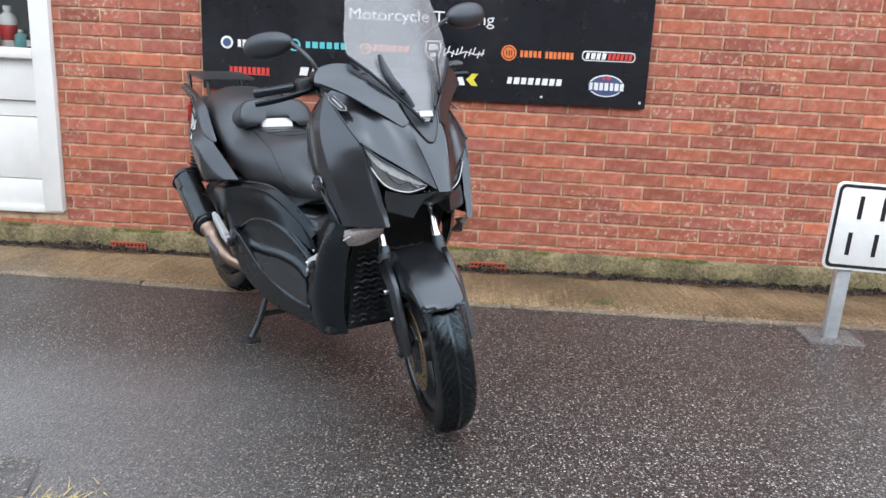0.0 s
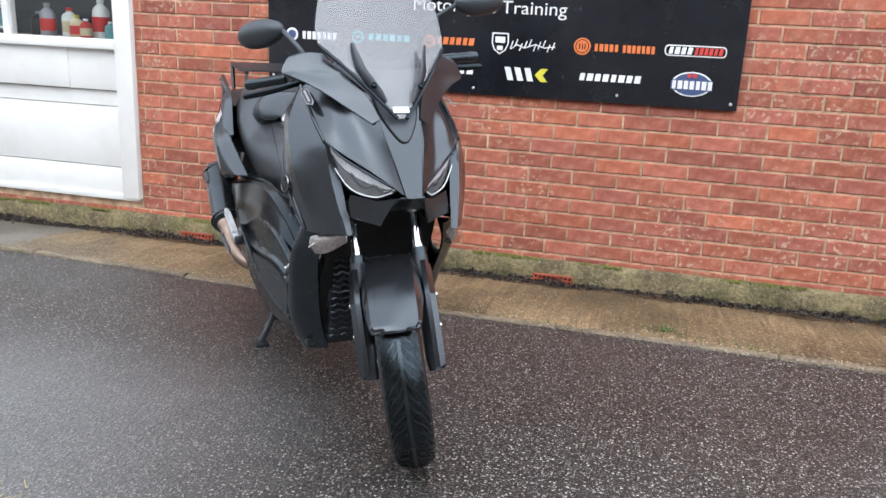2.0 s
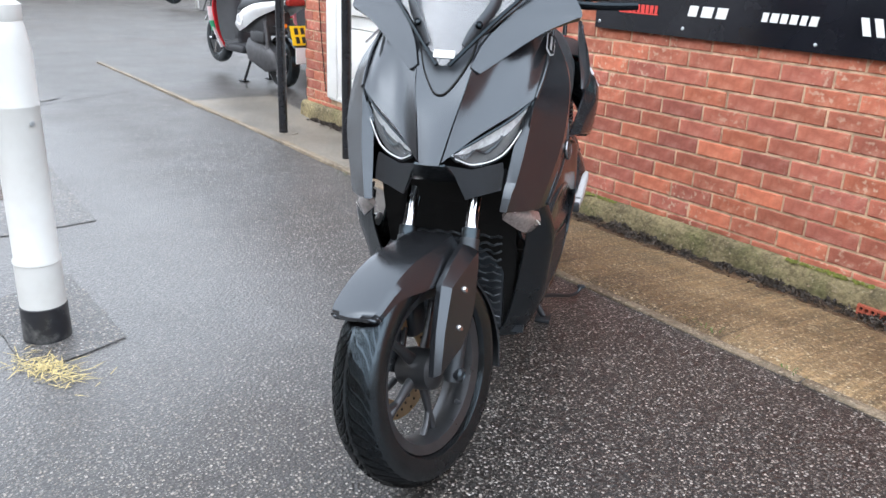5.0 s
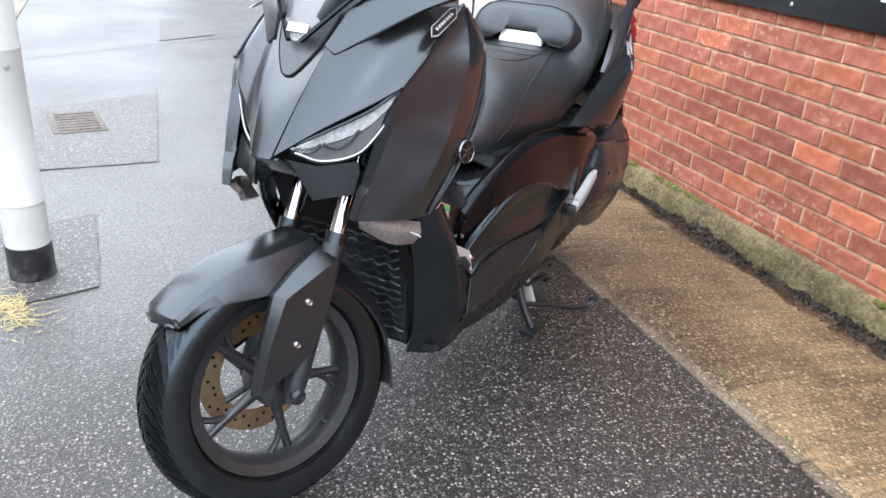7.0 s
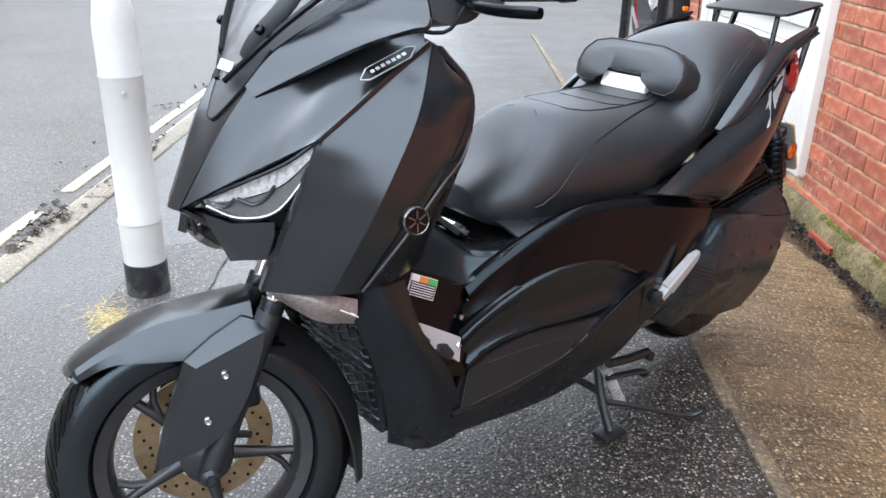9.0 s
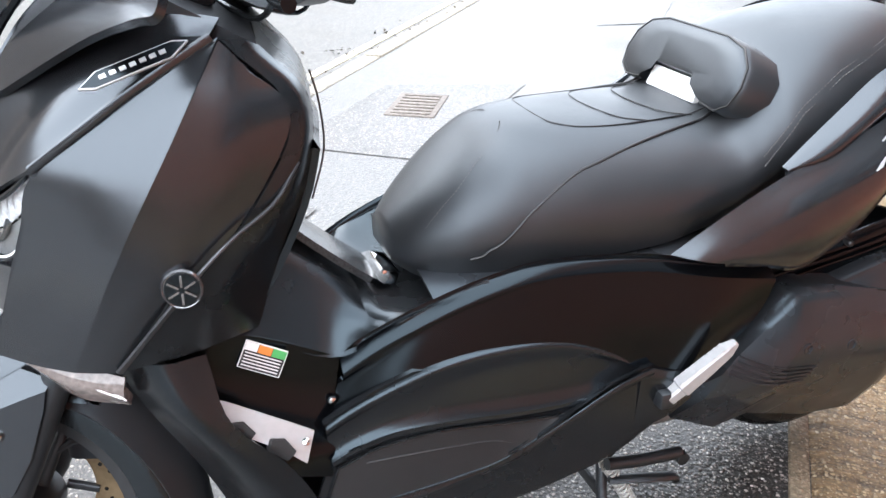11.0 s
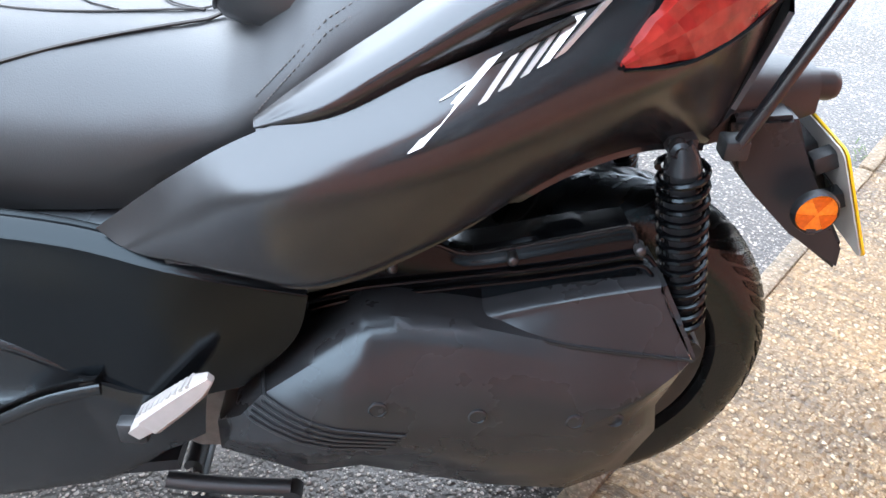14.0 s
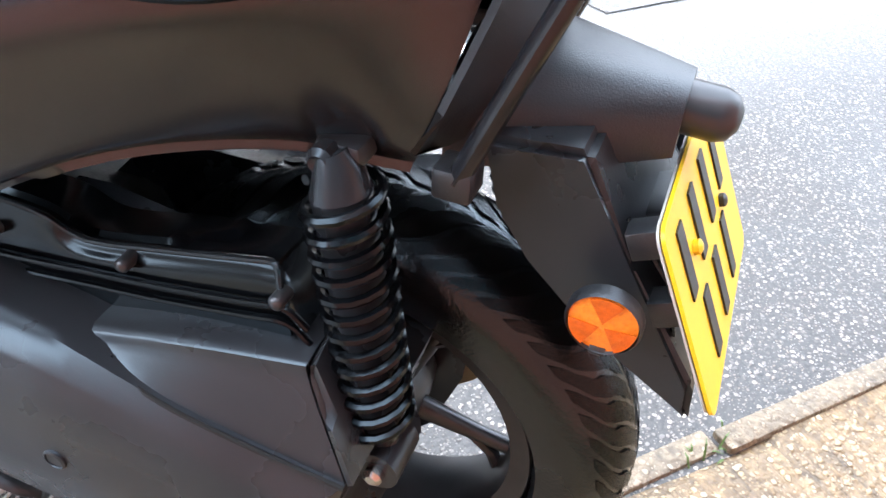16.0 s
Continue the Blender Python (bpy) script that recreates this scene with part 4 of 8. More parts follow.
ALUMINIUM = mat("brushed_aluminium", (0.46, 0.46, 0.47), 0.45, metal=0.35, spread=0.06, scale=60)
DISC_STEEL = mat("rusty_brake_disc", (0.34, 0.25, 0.15), 0.4, metal=0.8, spread=0.2, scale=50)
COPPER = mat("heat_tinted_pipe", (0.26, 0.19, 0.15), 0.4, metal=0.9, spread=0.3, scale=14)
ENGINE = mat("black_engine_plastic", (0.0215, 0.0228, 0.0260), 0.29, spread=0.15, scale=10, bump=0.05, bump_scale=260, rough_spread=0.08, spec=0.58)
CARBON = mat("carbon_pattern_trim", (0.05, 0.052, 0.055), 0.25, spread=0.5, scale=300)
BADGE_GREY = mat("dark_chrome", (0.22, 0.22, 0.23), 0.2, metal=0.9, spread=0.1)
SILVER_LOGO = mat("silver_badge", (0.55, 0.55, 0.56), 0.3, metal=0.5, spread=0.04)
RED_LENS = mat("red_lens", (0.30, 0.022, 0.018), 0.08, spread=0.25, scale=60, coat=0.5)
ORANGE_LENS = mat("orange_reflector", (0.85, 0.22, 0.01), 0.15, spread=0.15, scale=200, bump=0.6, bump_scale=500, coat=0.5)
SHADED_ORANGE = mat("shaded_orange_reflector", (0.62, 0.11, 0.004), 0.2, spread=0.15, scale=200, bump=0.6, bump_scale=500)
CLEAR_PLASTIC = mat("clear_indicator", (0.22, 0.19, 0.18), 0.08, spread=0.25, scale=120, coat=0.6)
HEAD_SILVER = mat("headlight_reflector", (0.86, 0.87, 0.88), 0.22, metal=0.45, spread=0.3, scale=160, bump=0.5, bump_scale=90)
HEAD_GREY = mat("headlight_grey_tray", (0.24, 0.245, 0.25), 0.22, metal=0.5, spread=0.15, scale=60)
PLATE_YELLOW = mat("plate_yellow", (0.85, 0.55, 0.01), 0.35, spread=0.04, scale=20)
CLEAR_BACK = mat("plate_back_grey", (0.45, 0.45, 0.43), 0.35, spread=0.05, scale=20)
STICKER_WHITE = mat("sticker_white", (0.8, 0.8, 0.8), 0.35, spread=0.03)
STICKER_GREEN = mat("sticker_green", (0.08, 0.4, 0.12), 0.4, spread=0.03)
STICKER_ORANGE = mat("sticker_orange", (0.8, 0.25, 0.05), 0.4, spread=0.03)
ENGINE_GREY = mat("grey_casting", (0.24, 0.23, 0.22), 0.5, metal=0.5, spread=0.2, scale=40, bump=0.4)


def see_through(name, tint, rough=0.02, veil=0.0, shine=None):
    m = bpy.data.materials.new(name)
    m.use_nodes = True
    n, l = m.node_tree.nodes, m.node_tree.links
    clear = n.new("ShaderNodeBsdfTransparent")
    clear.inputs[0].default_value = (*tint, 1)
    gloss = n.new("ShaderNodeBsdfGlossy")
    gloss.inputs["Roughness"].default_value = rough
    fres = n.new("ShaderNodeFresnel")
    fres.inputs[0].default_value = 1.5
    mix = n.new("ShaderNodeMixShader")
    if shine is None:
        l.new(fres.outputs[0], mix.inputs[0])
    else:
        mix.inputs[0].default_value = shine
    # pale diffuse film, painted in for the sky reflected on the windscreen
    sky_veil = n.new("ShaderNodeBsdfDiffuse")
    sky_veil.inputs[0].default_value = (0.5, 0.51, 0.53, 1)
    veiled = n.new("ShaderNodeMixShader")
    veiled.inputs[0].default_value = veil
    l.new(clear.outputs[0], veiled.inputs[1])
    l.new(sky_veil.outputs[0], veiled.inputs[2])
    l.new(veiled.outputs[0], mix.inputs[1])
    l.new(gloss.outputs[0], mix.inputs[2])
    l.new(mix.outputs[0], n["Material Output"].inputs[0])
    return m


SMOKED = see_through("smoked_screen", (0.74, 0.75, 0.77), 0.28, 0.17, shine=0.07)
LENS = see_through("headlight_lens", (0.96, 0.97, 0.98), shine=0.05)

for m in (GLOSS, PANEL, ENGINE, RUBBER):
    m.node_tree.nodes["Principled BSDF"].inputs["Specular Tint"].default_value = (0.68, 0.865, 1.0, 1)
for m in (MATT, MATT_TRIM, VINYL):
    m.node_tree.nodes["Principled BSDF"].inputs["Specular Tint"].default_value = (0.81, 0.905, 1.0, 1)

bike = tagged(empty("scooter", Matrix.Translation((0.3317, 2.1996, 0)) @ Matrix.Rotation(radians(-49.94), 4, "Z")), "matt black maxi scooter with smoked screen parked on its stand", "scooter")


def settle(p):
    """From the drawing's proportions to the machine's true ones (1.545 m between the axles)."""
    u, v, w = p
    k = min(1, max(0, w / 0.15))
    k = k * k * (3 - 2 * k)
    return Vector((0.9504 * u - 0.0099 * w + 0.007 * abs(v), v * (0.9935 - 0.0583 * u - 0.0336 * w), 0.9595 * w + (0.0383 + 0.0103 * u) * k + 0.002 * abs(v) * k))


TRUE_SIZE = False


def part(name, bm, material, parent, label="", smooth=True):
    if not TRUE_SIZE:
        for v in bm.verts:
            v.co = settle(v.co)
    return mesh_ob(name, bm, material, parent, label, smooth)



def surface(rows, nu, nv):
    """Smooth grid through rows of control points."""
    along = [spline(r, nv) for r in rows]
    cols = [spline([a[j] for a in along], nu) for j in range(nv)]
    return [[cols[j][i] for j in range(nv)] for i in range(nu)]


def add_skin(bm, rows, nu=14, nv=14, t=0.006, core=(0, 0.6), flip=1):
    """A moulded panel of thickness t through rows of control points; inside faces the machine's core line."""
    g = surface(rows, nu, nv)
    outer = [[bm.verts.new(p) for p in r] for r in g]
    inner = []
    for i in range(nu):
        line = []
        for j in range(nv):
            du = g[min(i + 1, nu - 1)][j] - g[max(i - 1, 0)][j]
            dv = g[i][min(j + 1, nv - 1)] - g[i][max(j - 1, 0)]
            nrm = du.cross(dv)
            nrm = nrm.normalized() if nrm.length > 1e-9 else Vector((0, 1, 0))
            away = g[i][j] - Vector((g[i][j].x, core[0], core[1]))
            if nrm.dot(away) < 0:
                nrm = -nrm
            line.append(bm.verts.new(g[i][j] - nrm * t * flip))
        inner.append(line)
    for i in range(nu - 1):
        for j in range(nv - 1):
            bm.faces.new((outer[i][j], outer[i][j + 1], outer[i + 1][j + 1], outer[i + 1][j]))
            bm.faces.new((inner[i][j], inner[i + 1][j], inner[i + 1][j + 1], inner[i][j + 1]))
    for i in range(nu - 1):
        bm.faces.new((outer[i][0], outer[i + 1][0], inner[i + 1][0], inner[i][0]))
        bm.faces.new((outer[i][-1], inner[i][-1], inner[i + 1][-1], outer[i + 1][-1]))
    for j in range(nv - 1):
        bm.faces.new((outer[0][j], inner[0][j], inner[0][j + 1], outer[0][j + 1]))
        bm.faces.new((outer[-1][j], outer[-1][j + 1], inner[-1][j + 1], inner[-1][j]))
    return bm


def skin(rows, **k):
    return add_skin(bmesh.new(), rows, **k)


def mirrored(rows):
    return [[(p[0], -p[1], p[2]) for p in r] for r in rows]


def both(name, rows, material, parent=None, label="", smooth=55, **k):
    """The same panel on the left and the right."""
    made = []
    for r in (rows, mirrored(rows)):
        made.append(part(name, skin(r, **k), material, bike if parent is None else parent, label, smooth))
    return made


def pillow(outline, levels, side=1, name="cover", material=None, parent=None, label="", smooth=35):
    """A moulded cover: an outline (x, z) raised through levels of (y, inset)."""
    bm = bmesh.new()
    cx = sum(p[0] for p in outline) / len(outline)
    cz = sum(p[1] for p in outline) / len(outline)
    rings = []
    for y, inset in levels:
        ring = []
        n = len(outline)
        for i, (x, z) in enumerate(outline):
            a, b = Vector(outline[i - 1]), Vector(outline[(i + 1) % n])
            t = (b - a).normalized()
            nrm = Vector((-t.y, t.x))
            if nrm.dot(Vector((cx - x, cz - z))) < 0:
                nrm = -nrm
            ring.append(bm.verts.new((x + nrm.x * inset, side * y, z + nrm.y * inset)))
        rings.append(ring)
    for a, b in zip(rings, rings[1:]):
        for k in range(len(a)):
            bm.faces.new((a[k], a[(k + 1) % len(a)], b[(k + 1) % len(a)], b[k]))
    bm.faces.new(rings[0])
    bm.faces.new(rings[-1])
    return part(name, bm, material, bike if parent is None else parent, label, smooth)


# -- front cowl --
NOSE = [(0.770, -0.018, 0.023, -0.012), (0.850, -0.062, 0.039, -0.056), (0.915, -0.100, 0.054, -0.103), (0.960, -0.133, 0.062, -0.138), (1.000, -0.165, 0.067, -0.172), (1.040, -0.200, 0.073, -0.206)]


def nose_at(z, y):
    """A point of the dished nose between its two ridges."""
    for a, b in zip(NOSE, NOSE[1:]):
        if z <= b[0]:
            break
    f = (z - a[0]) / (b[0] - a[0])
    xr, yr, xc = (a[k] + (b[k] - a[k]) * f for k in (1, 2, 3))
    return Vector((xc + (xr - xc) * (y / yr) ** 2, y, z))


part("nose_panel", skin([[nose_at(z, yr * k) for k in (-1, -0.55, 0, 0.55, 1)] for z, _, yr, _ in NOSE], nu=22, nv=13), MATT, bike, smooth=60)
both("front_cowl", [[(-0.022, 0.028, 0.776), (-0.092, 0.094, 0.830), (-0.146, 0.165, 0.878), (-0.186, 0.204, 0.909)], [(-0.066, 0.044, 0.858), (-0.136, 0.106, 0.892), (-0.190, 0.172, 0.938), (-0.250, 0.212, 0.952)], [(-0.103, 0.058, 0.922), (-0.178, 0.108, 0.954), (-0.250, 0.172, 0.994), (-0.325, 0.214, 1.002)], [(-0.152, 0.067, 0.986), (-0.222, 0.118, 1.010), (-0.312, 0.172, 1.040), (-0.402, 0.208, 1.048)]], MATT, nu=14, nv=16)
both("cowl_top", [[(-0.152, 0.067, 0.984), (-0.224, 0.117, 1.007), (-0.312, 0.170, 1.035), (-0.402, 0.206, 1.045)], [(-0.200, 0.074, 1.040), (-0.265, 0.120, 1.060), (-0.335, 0.160, 1.075), (-0.420, 0.180, 1.062)]], MATT, nu=6, nv=14)
insert = [(0.914, 0.004), (0.917, 0.012), (0.930, 0.024), (0.955, 0.040), (0.980, 0.052), (1.004, 0.060), (1.030, 0.064)]
part("nose_insert", skin([[nose_at(z, w * k) + Vector((0.004, 0, 0.002)) for k in (-1, -0.5, 0, 0.5, 1)] for z, w in insert], nu=20, nv=9, t=0.004), MATT_TRIM, bike, "dark V-shaped insert below the screen")
gap = [nose_at(z, -w) + Vector((0.003, 0, 0.001)) for z, w in insert[::-1]] + [nose_at(z, w) + Vector((0.003, 0, 0.001)) for z, w in insert]
part("insert_gap", tube(spline(gap, 48), 0.0022, 6), DARK_VOID, bike)
both("fairing_front", [[(-0.300, 0.214, 0.986), (-0.360, 0.214, 1.020), (-0.413, 0.211, 1.046)], [(-0.190, 0.206, 0.906), (-0.275, 0.238, 0.925), (-0.345, 0.264, 0.945)], [(-0.160, 0.198, 0.830), (-0.225, 0.238, 0.835), (-0.280, 0.272, 0.838)], [(-0.127, 0.188, 0.745), (-0.185, 0.224, 0.745), (-0.238, 0.260, 0.755)], [(-0.094, 0.170, 0.656), (-0.140, 0.203, 0.650), (-0.188, 0.231, 0.646)]], MATT, nu=20, nv=9)
both("side_fairing", [[(-0.413, 0.214, 1.043), (-0.425, 0.217, 1.030), (-0.440, 0.219, 1.012)], [(-0.345, 0.264, 0.945), (-0.420, 0.256, 0.950), (-0.488, 0.230, 0.952)], [(-0.280, 0.272, 0.838), (-0.360, 0.270, 0.838), (-0.425, 0.250, 0.845)], [(-0.238, 0.260, 0.755), (-0.290, 0.267, 0.752), (-0.335, 0.260, 0.752)], [(-0.188, 0.231, 0.646), (-0.215, 0.240, 0.645), (-0.240, 0.243, 0.642)]], MATT, nu=20, nv=9)
both("front_edge_trim", [[(-0.196, 0.186, 0.900), (-0.190, 0.207, 0.908)], [(-0.170, 0.174, 0.836), (-0.163, 0.200, 0.840)], [(-0.140, 0.164, 0.764), (-0.134, 0.191, 0.766)], [(-0.100, 0.154, 0.654), (-0.094, 0.171, 0.655)]], MATT, nu=14, nv=3)
both("inner_legshield", [[(-0.415, 0.211, 1.043), (-0.440, 0.205, 1.040), (-0.462, 0.190, 1.030)], [(-0.488, 0.229, 0.952), (-0.508, 0.216, 0.957), (-0.520, 0.188, 0.960)], [(-0.418, 0.254, 0.832), (-0.472, 0.236, 0.842), (-0.512, 0.185, 0.852)], [(-0.306, 0.260, 0.720), (-0.380, 0.240, 0.730), (-0.468, 0.176, 0.740)], [(-0.240, 0.243, 0.642), (-0.330, 0.226, 0.640), (-0.430, 0.166, 0.626)]], PANEL, nu=20, nv=10)
for s in (1, -1):
    trim = part("legshield_trim", tube(spline([(-0.492, s * 0.229, 0.892), (-0.455, s * 0.250, 0.850), (-0.400, s * 0.266, 0.818), (-0.350, s * 0.272, 0.775), (-0.300, s * 0.266, 0.718), (-0.242, s * 0.247, 0.645)], 30), [(0.003, 0.0025 + 0.003 * (k / 29) ** 3) for k in range(30)], 8), ALLOY, bike, "thin grey metal trim line")
    c = Vector((-0.332, s * 0.276, 0.766))
    aim = Matrix.Translation(c) @ Vector((0.15, s, 0.12)).to_track_quat("Z", "Y").to_matrix().to_4x4()
    badge = part("round_badge", lathe([(0.0245, -0.004), (0.0255, 0.002), (0.0235, 0.005), (0.022, 0.0035)], aim, 28), BADGE_GREY, bike, "round dark chrome badge")
    part("badge_face", lathe([(0.0215, 0.001), (0.0215, 0.0045)], aim, 24), GLOSS, badge)
    for k in range(6):
        part("badge_ray", box((-0.0014, 0.004, 0.004), (0.0014, 0.019, 0.0062), aim @ Matrix.Rotation(radians(60 * k), 4, "Z")), BADGE_GREY, badge)
    # name tag on the cowl
    tag_m = Matrix.Translation((-0.318, s * 0.2165, 1.021)) @ Vector((0.18, s * 0.62, 0.76)).to_track_quat("Z", "Y").to_matrix().to_4x4()
    ux = tag_m.to_3x3().inverted() @ Vector((-0.093, 0.0, 0.041)).normalized()
    tag_m = tag_m @ Matrix.Rotation(math.atan2(ux.y, ux.x), 4, "Z")
    tag_out = [(-0.066, -0.003), (-0.050, -0.011), (0.042, -0.011), (0.066, 0.003), (0.050, 0.011), (-0.042, 0.011)]
    tg = part("name_tag", prism(tag_out, 0.003, tag_m), ALUMINIUM, bike, "small chrome-edged name tag")
    part("tag_face", prism([(x * 0.955, y * 0.86) for x, y in tag_out], 0.002, tag_m @ Matrix.Translation((0, 0, 0.0018))), GLOSS, tg)
    for k in range(7):
        part("tag_bar", box((-0.040 + k * 0.0118, -0.0028, 0.0025), (-0.0325 + k * 0.0118, 0.0028, 0.0048), tag_m), SILVER_LOGO, tg)

    # bright rolled edge where the fairing meets the cowl
    part("fairing_edge", tube(spline([(-0.187, s * 0.2065, 0.908), (-0.245, s * 0.2135, 0.949), (-0.318, s * 0.2165, 0.998), (-0.405, s * 0.2125, 1.047)], 20), [(0.0045, 0.006)] * 20, 8), MATT, bike)

# headlights
for s in (1, -1):
    up = [(-0.052, s * 0.040, 0.788), (-0.096, s * 0.098, 0.823), (-0.150, s * 0.163, 0.866), (-0.189, s * 0.201, 0.906)]
    mid = [(-0.052, s * 0.046, 0.786), (-0.092, s * 0.097, 0.795), (-0.143, s * 0.160, 0.826), (-0.184, s * 0.197, 0.880)]
    low = [(-0.058, s * 0.050, 0.776), (-0.098, s * 0.088, 0.758), (-0.140, s * 0.145, 0.778), (-0.178, s * 0.190, 0.848)]
    back = lambda r, d: [(p[0] - d, p[1] * 0.97, p[2]) for p in r]
    hl = part("headlight", skin([back(up, 0.03), back(mid, 0.034), back(low, 0.03)], nu=8, nv=16), PANEL, bike, "clear headlight with bright reflectors")
    between = lambda f: [tuple(Vector(a).lerp(Vector(b), f)) for a, b in zip(up, low)]
    part("reflector", skin([back(up, 0.007), back(between(0.18), 0.005), back(between(0.44), 0.004)], nu=7, nv=16, t=0.003), HEAD_SILVER, hl)
    part("lower_tray", skin([back(between(0.47), 0.007), back(between(0.70), 0.007), back(between(0.95), 0.005)], nu=6, nv=16, t=0.003), HEAD_GREY, hl)
    for f0, f1 in ((0.04, 0.30), (0.32, 0.62)):
        arc = []
        for k in range(11):
            f = f0 + (f1 - f0) * k / 10
            q = 0.40 + 0.26 * math.sin(math.pi * k / 10)
            arc.append(spline(back(between(q), 0.003), 61)[int(round(f * 60))])
        part("scallop", tube(arc, 0.0042, 6), MATT_TRIM, hl)
    for k in range(10):
        a, b = spline(back(up, 0.003), 61)[5 + 4 * k], spline(back(between(0.42), 0.008), 61)[4 + 4 * k]
        part("reflector_rib", tube([a, b], 0.0014, 5), ALUMINIUM, hl)
    rim = [Vector(p) + Vector((0.001, s * 0.001, 0.003)) for p in spline(low, 24)]
    part("light_strip", tube(rim + [Vector(up[3]) + Vector((0.001, 0, -0.006))], [(0.0015, 0.0022)] * 25, 8), STICKER_WHITE, hl, "thin white light strip")
    lens = part("lens", skin([up, mid, low], nu=8, nv=18, t=0.003), LENS, hl)
    lens.visible_shadow = False
    part("bezel", tube(spline([p for p in up], 16) + spline(low[::-1], 16)[0:], 0.0035, 6, closed=True), PANEL, hl)

# chin below the headlights
both("chin_panel", [[(-0.048, 0.030, 0.765), (-0.085, 0.085, 0.752), (-0.133, 0.148, 0.764)], [(-0.060, 0.050, 0.742), (-0.092, 0.095, 0.736), (-0.130, 0.152, 0.742)], [(-0.083, 0.074, 0.679), (-0.098, 0.108, 0.690), (-0.114, 0.150, 0.702)]], MATT, nu=3, nv=3, smooth=25)
both("chin_back", [[(-0.10, 0.074, 0.682), (-0.12, 0.150, 0.704)], [(-0.17, 0.07, 0.71), (-0.18, 0.15, 0.74)]], MATT_TRIM, nu=3, nv=3)
part("nose_underside", skin([[(-0.025, -0.035, 0.768), (-0.02, 0, 0.766), (-0.025, 0.035, 0.768)], [(-0.10, -0.06, 0.715), (-0.10, 0, 0.712), (-0.10, 0.06, 0.715)], [(-0.2, -0.06, 0.70), (-0.2, 0, 0.70), (-0.2, 0.06, 0.70)]], nu=8, nv=6, core=(0, 0.9)), PANEL, bike)

# inner body that closes the front
part("front_frame", skin([[(-0.26, -0.15, 0.86), (-0.22, 0, 0.86), (-0.26, 0.15, 0.86)], [(-0.26, -0.17, 0.70), (-0.26, 0, 0.70), (-0.26, 0.17, 0.70)], [(-0.33, -0.17, 0.50), (-0.36, 0, 0.50), (-0.33, 0.17, 0.50)], [(-0.40, -0.15, 0.22), (-0.42, 0, 0.22), (-0.40, 0.15, 0.22)]], nu=12, nv=8, t=0.02, core=(0, 0.6)), DARK_VOID, bike)
part("belly_floor", skin([[(-0.40, -0.19, 0.215), (-0.40, 0.19, 0.215)], [(-0.75, -0.18, 0.19), (-0.75, 0.18, 0.19)], [(-1.08, -0.16, 0.20), (-1.08, 0.16, 0.20)]], nu=8, nv=6, t=0.02), ENGINE, bike)

# radiator grille: wavy slats
grille = part("radiator", box((-0.40, -0.135, 0.24), (-0.36, 0.135, 0.54), Matrix.Translation((0, 0, 0)), 0.004), ENGINE, bike, "black radiator with wavy guard slats")
for k in range(13):
    w = 0.255 + k * 0.022
    u = -0.375 + (w - 0.24) * 0.16
    wav = [(u + 0.012 + 0.004 * math.sin(j * 1.6), -0.13 + 0.26 * j / 26, w + 0.004 * math.sin(j * 1.6 + k)) for j in range(27)]
    part("grille_slat", tube(wav, (0.0035), 6), MATT_TRIM, grille)

# lower legshield
both("lower_legshield", [[(-0.225, 0.185, 0.640), (-0.285, 0.238, 0.640), (-0.350, 0.222, 0.632)], [(-0.262, 0.198, 0.550), (-0.320, 0.258, 0.548), (-0.370, 0.250, 0.533)], [(-0.318, 0.180, 0.420), (-0.385, 0.245, 0.420), (-0.445, 0.236, 0.425)], [(-0.358, 0.158, 0.300), (-0.422, 0.224, 0.300), (-0.495, 0.226, 0.310)], [(-0.380, 0.130, 0.206), (-0.440, 0.180, 0.196), (-0.510, 0.198, 0.210)]], PANEL, nu=20, nv=12)
# indicators under the fairing's edge
for s in (1, -1):
    ind = part("indicator", skin([[(-0.105, s * 0.162, 0.660), (-0.180, s * 0.205, 0.644), (-0.245, s * 0.226, 0.622)], [(-0.108, s * 0.166, 0.650), (-0.175, s * 0.214, 0.622), (-0.240, s * 0.232, 0.598)], [(-0.125, s * 0.156, 0.628), (-0.180, s * 0.196, 0.586), (-0.245, s * 0.212, 0.568)]], nu=8, nv=12, t=0.014), CLEAR_PLASTIC, bike, "clear wedge-shaped indicator")
    for k in range(5):
        part("lens_rib", tube([(-0.13 - k * 0.02, s * (0.1815 + k * 0.010), 0.648 - k * 0.007), (-0.218 - k * 0.006, s * (0.2285 + k * 0.0008), 0.606 - k * 0.004)], 0.0014, 5), STICKER_WHITE, ind)

# screen, its carriers and side wings
both("screen_wing", [[(-0.318, 0.172, 1.146), (-0.338, 0.210, 1.146), (-0.352, 0.248, 1.140)], [(-0.312, 0.168, 1.138), (-0.338, 0.222, 1.136), (-0.356, 0.266, 1.126)], [(-0.268, 0.140, 1.100), (-0.312, 0.216, 1.100), (-0.346, 0.284, 1.090)], [(-0.250, 0.126, 1.086), (-0.295, 0.200, 1.086), (-0.322, 0.264, 1.080)], [(-0.182, 0.083, 1.030), (-0.226, 0.145, 1.038), (-0.262, 0.197, 1.046)], [(-0.138, 0.062, 0.976), (-0.140, 0.071, 0.969), (-0.143, 0.083, 0.962)]], MATT, nu=26, nv=10, t=0.012)
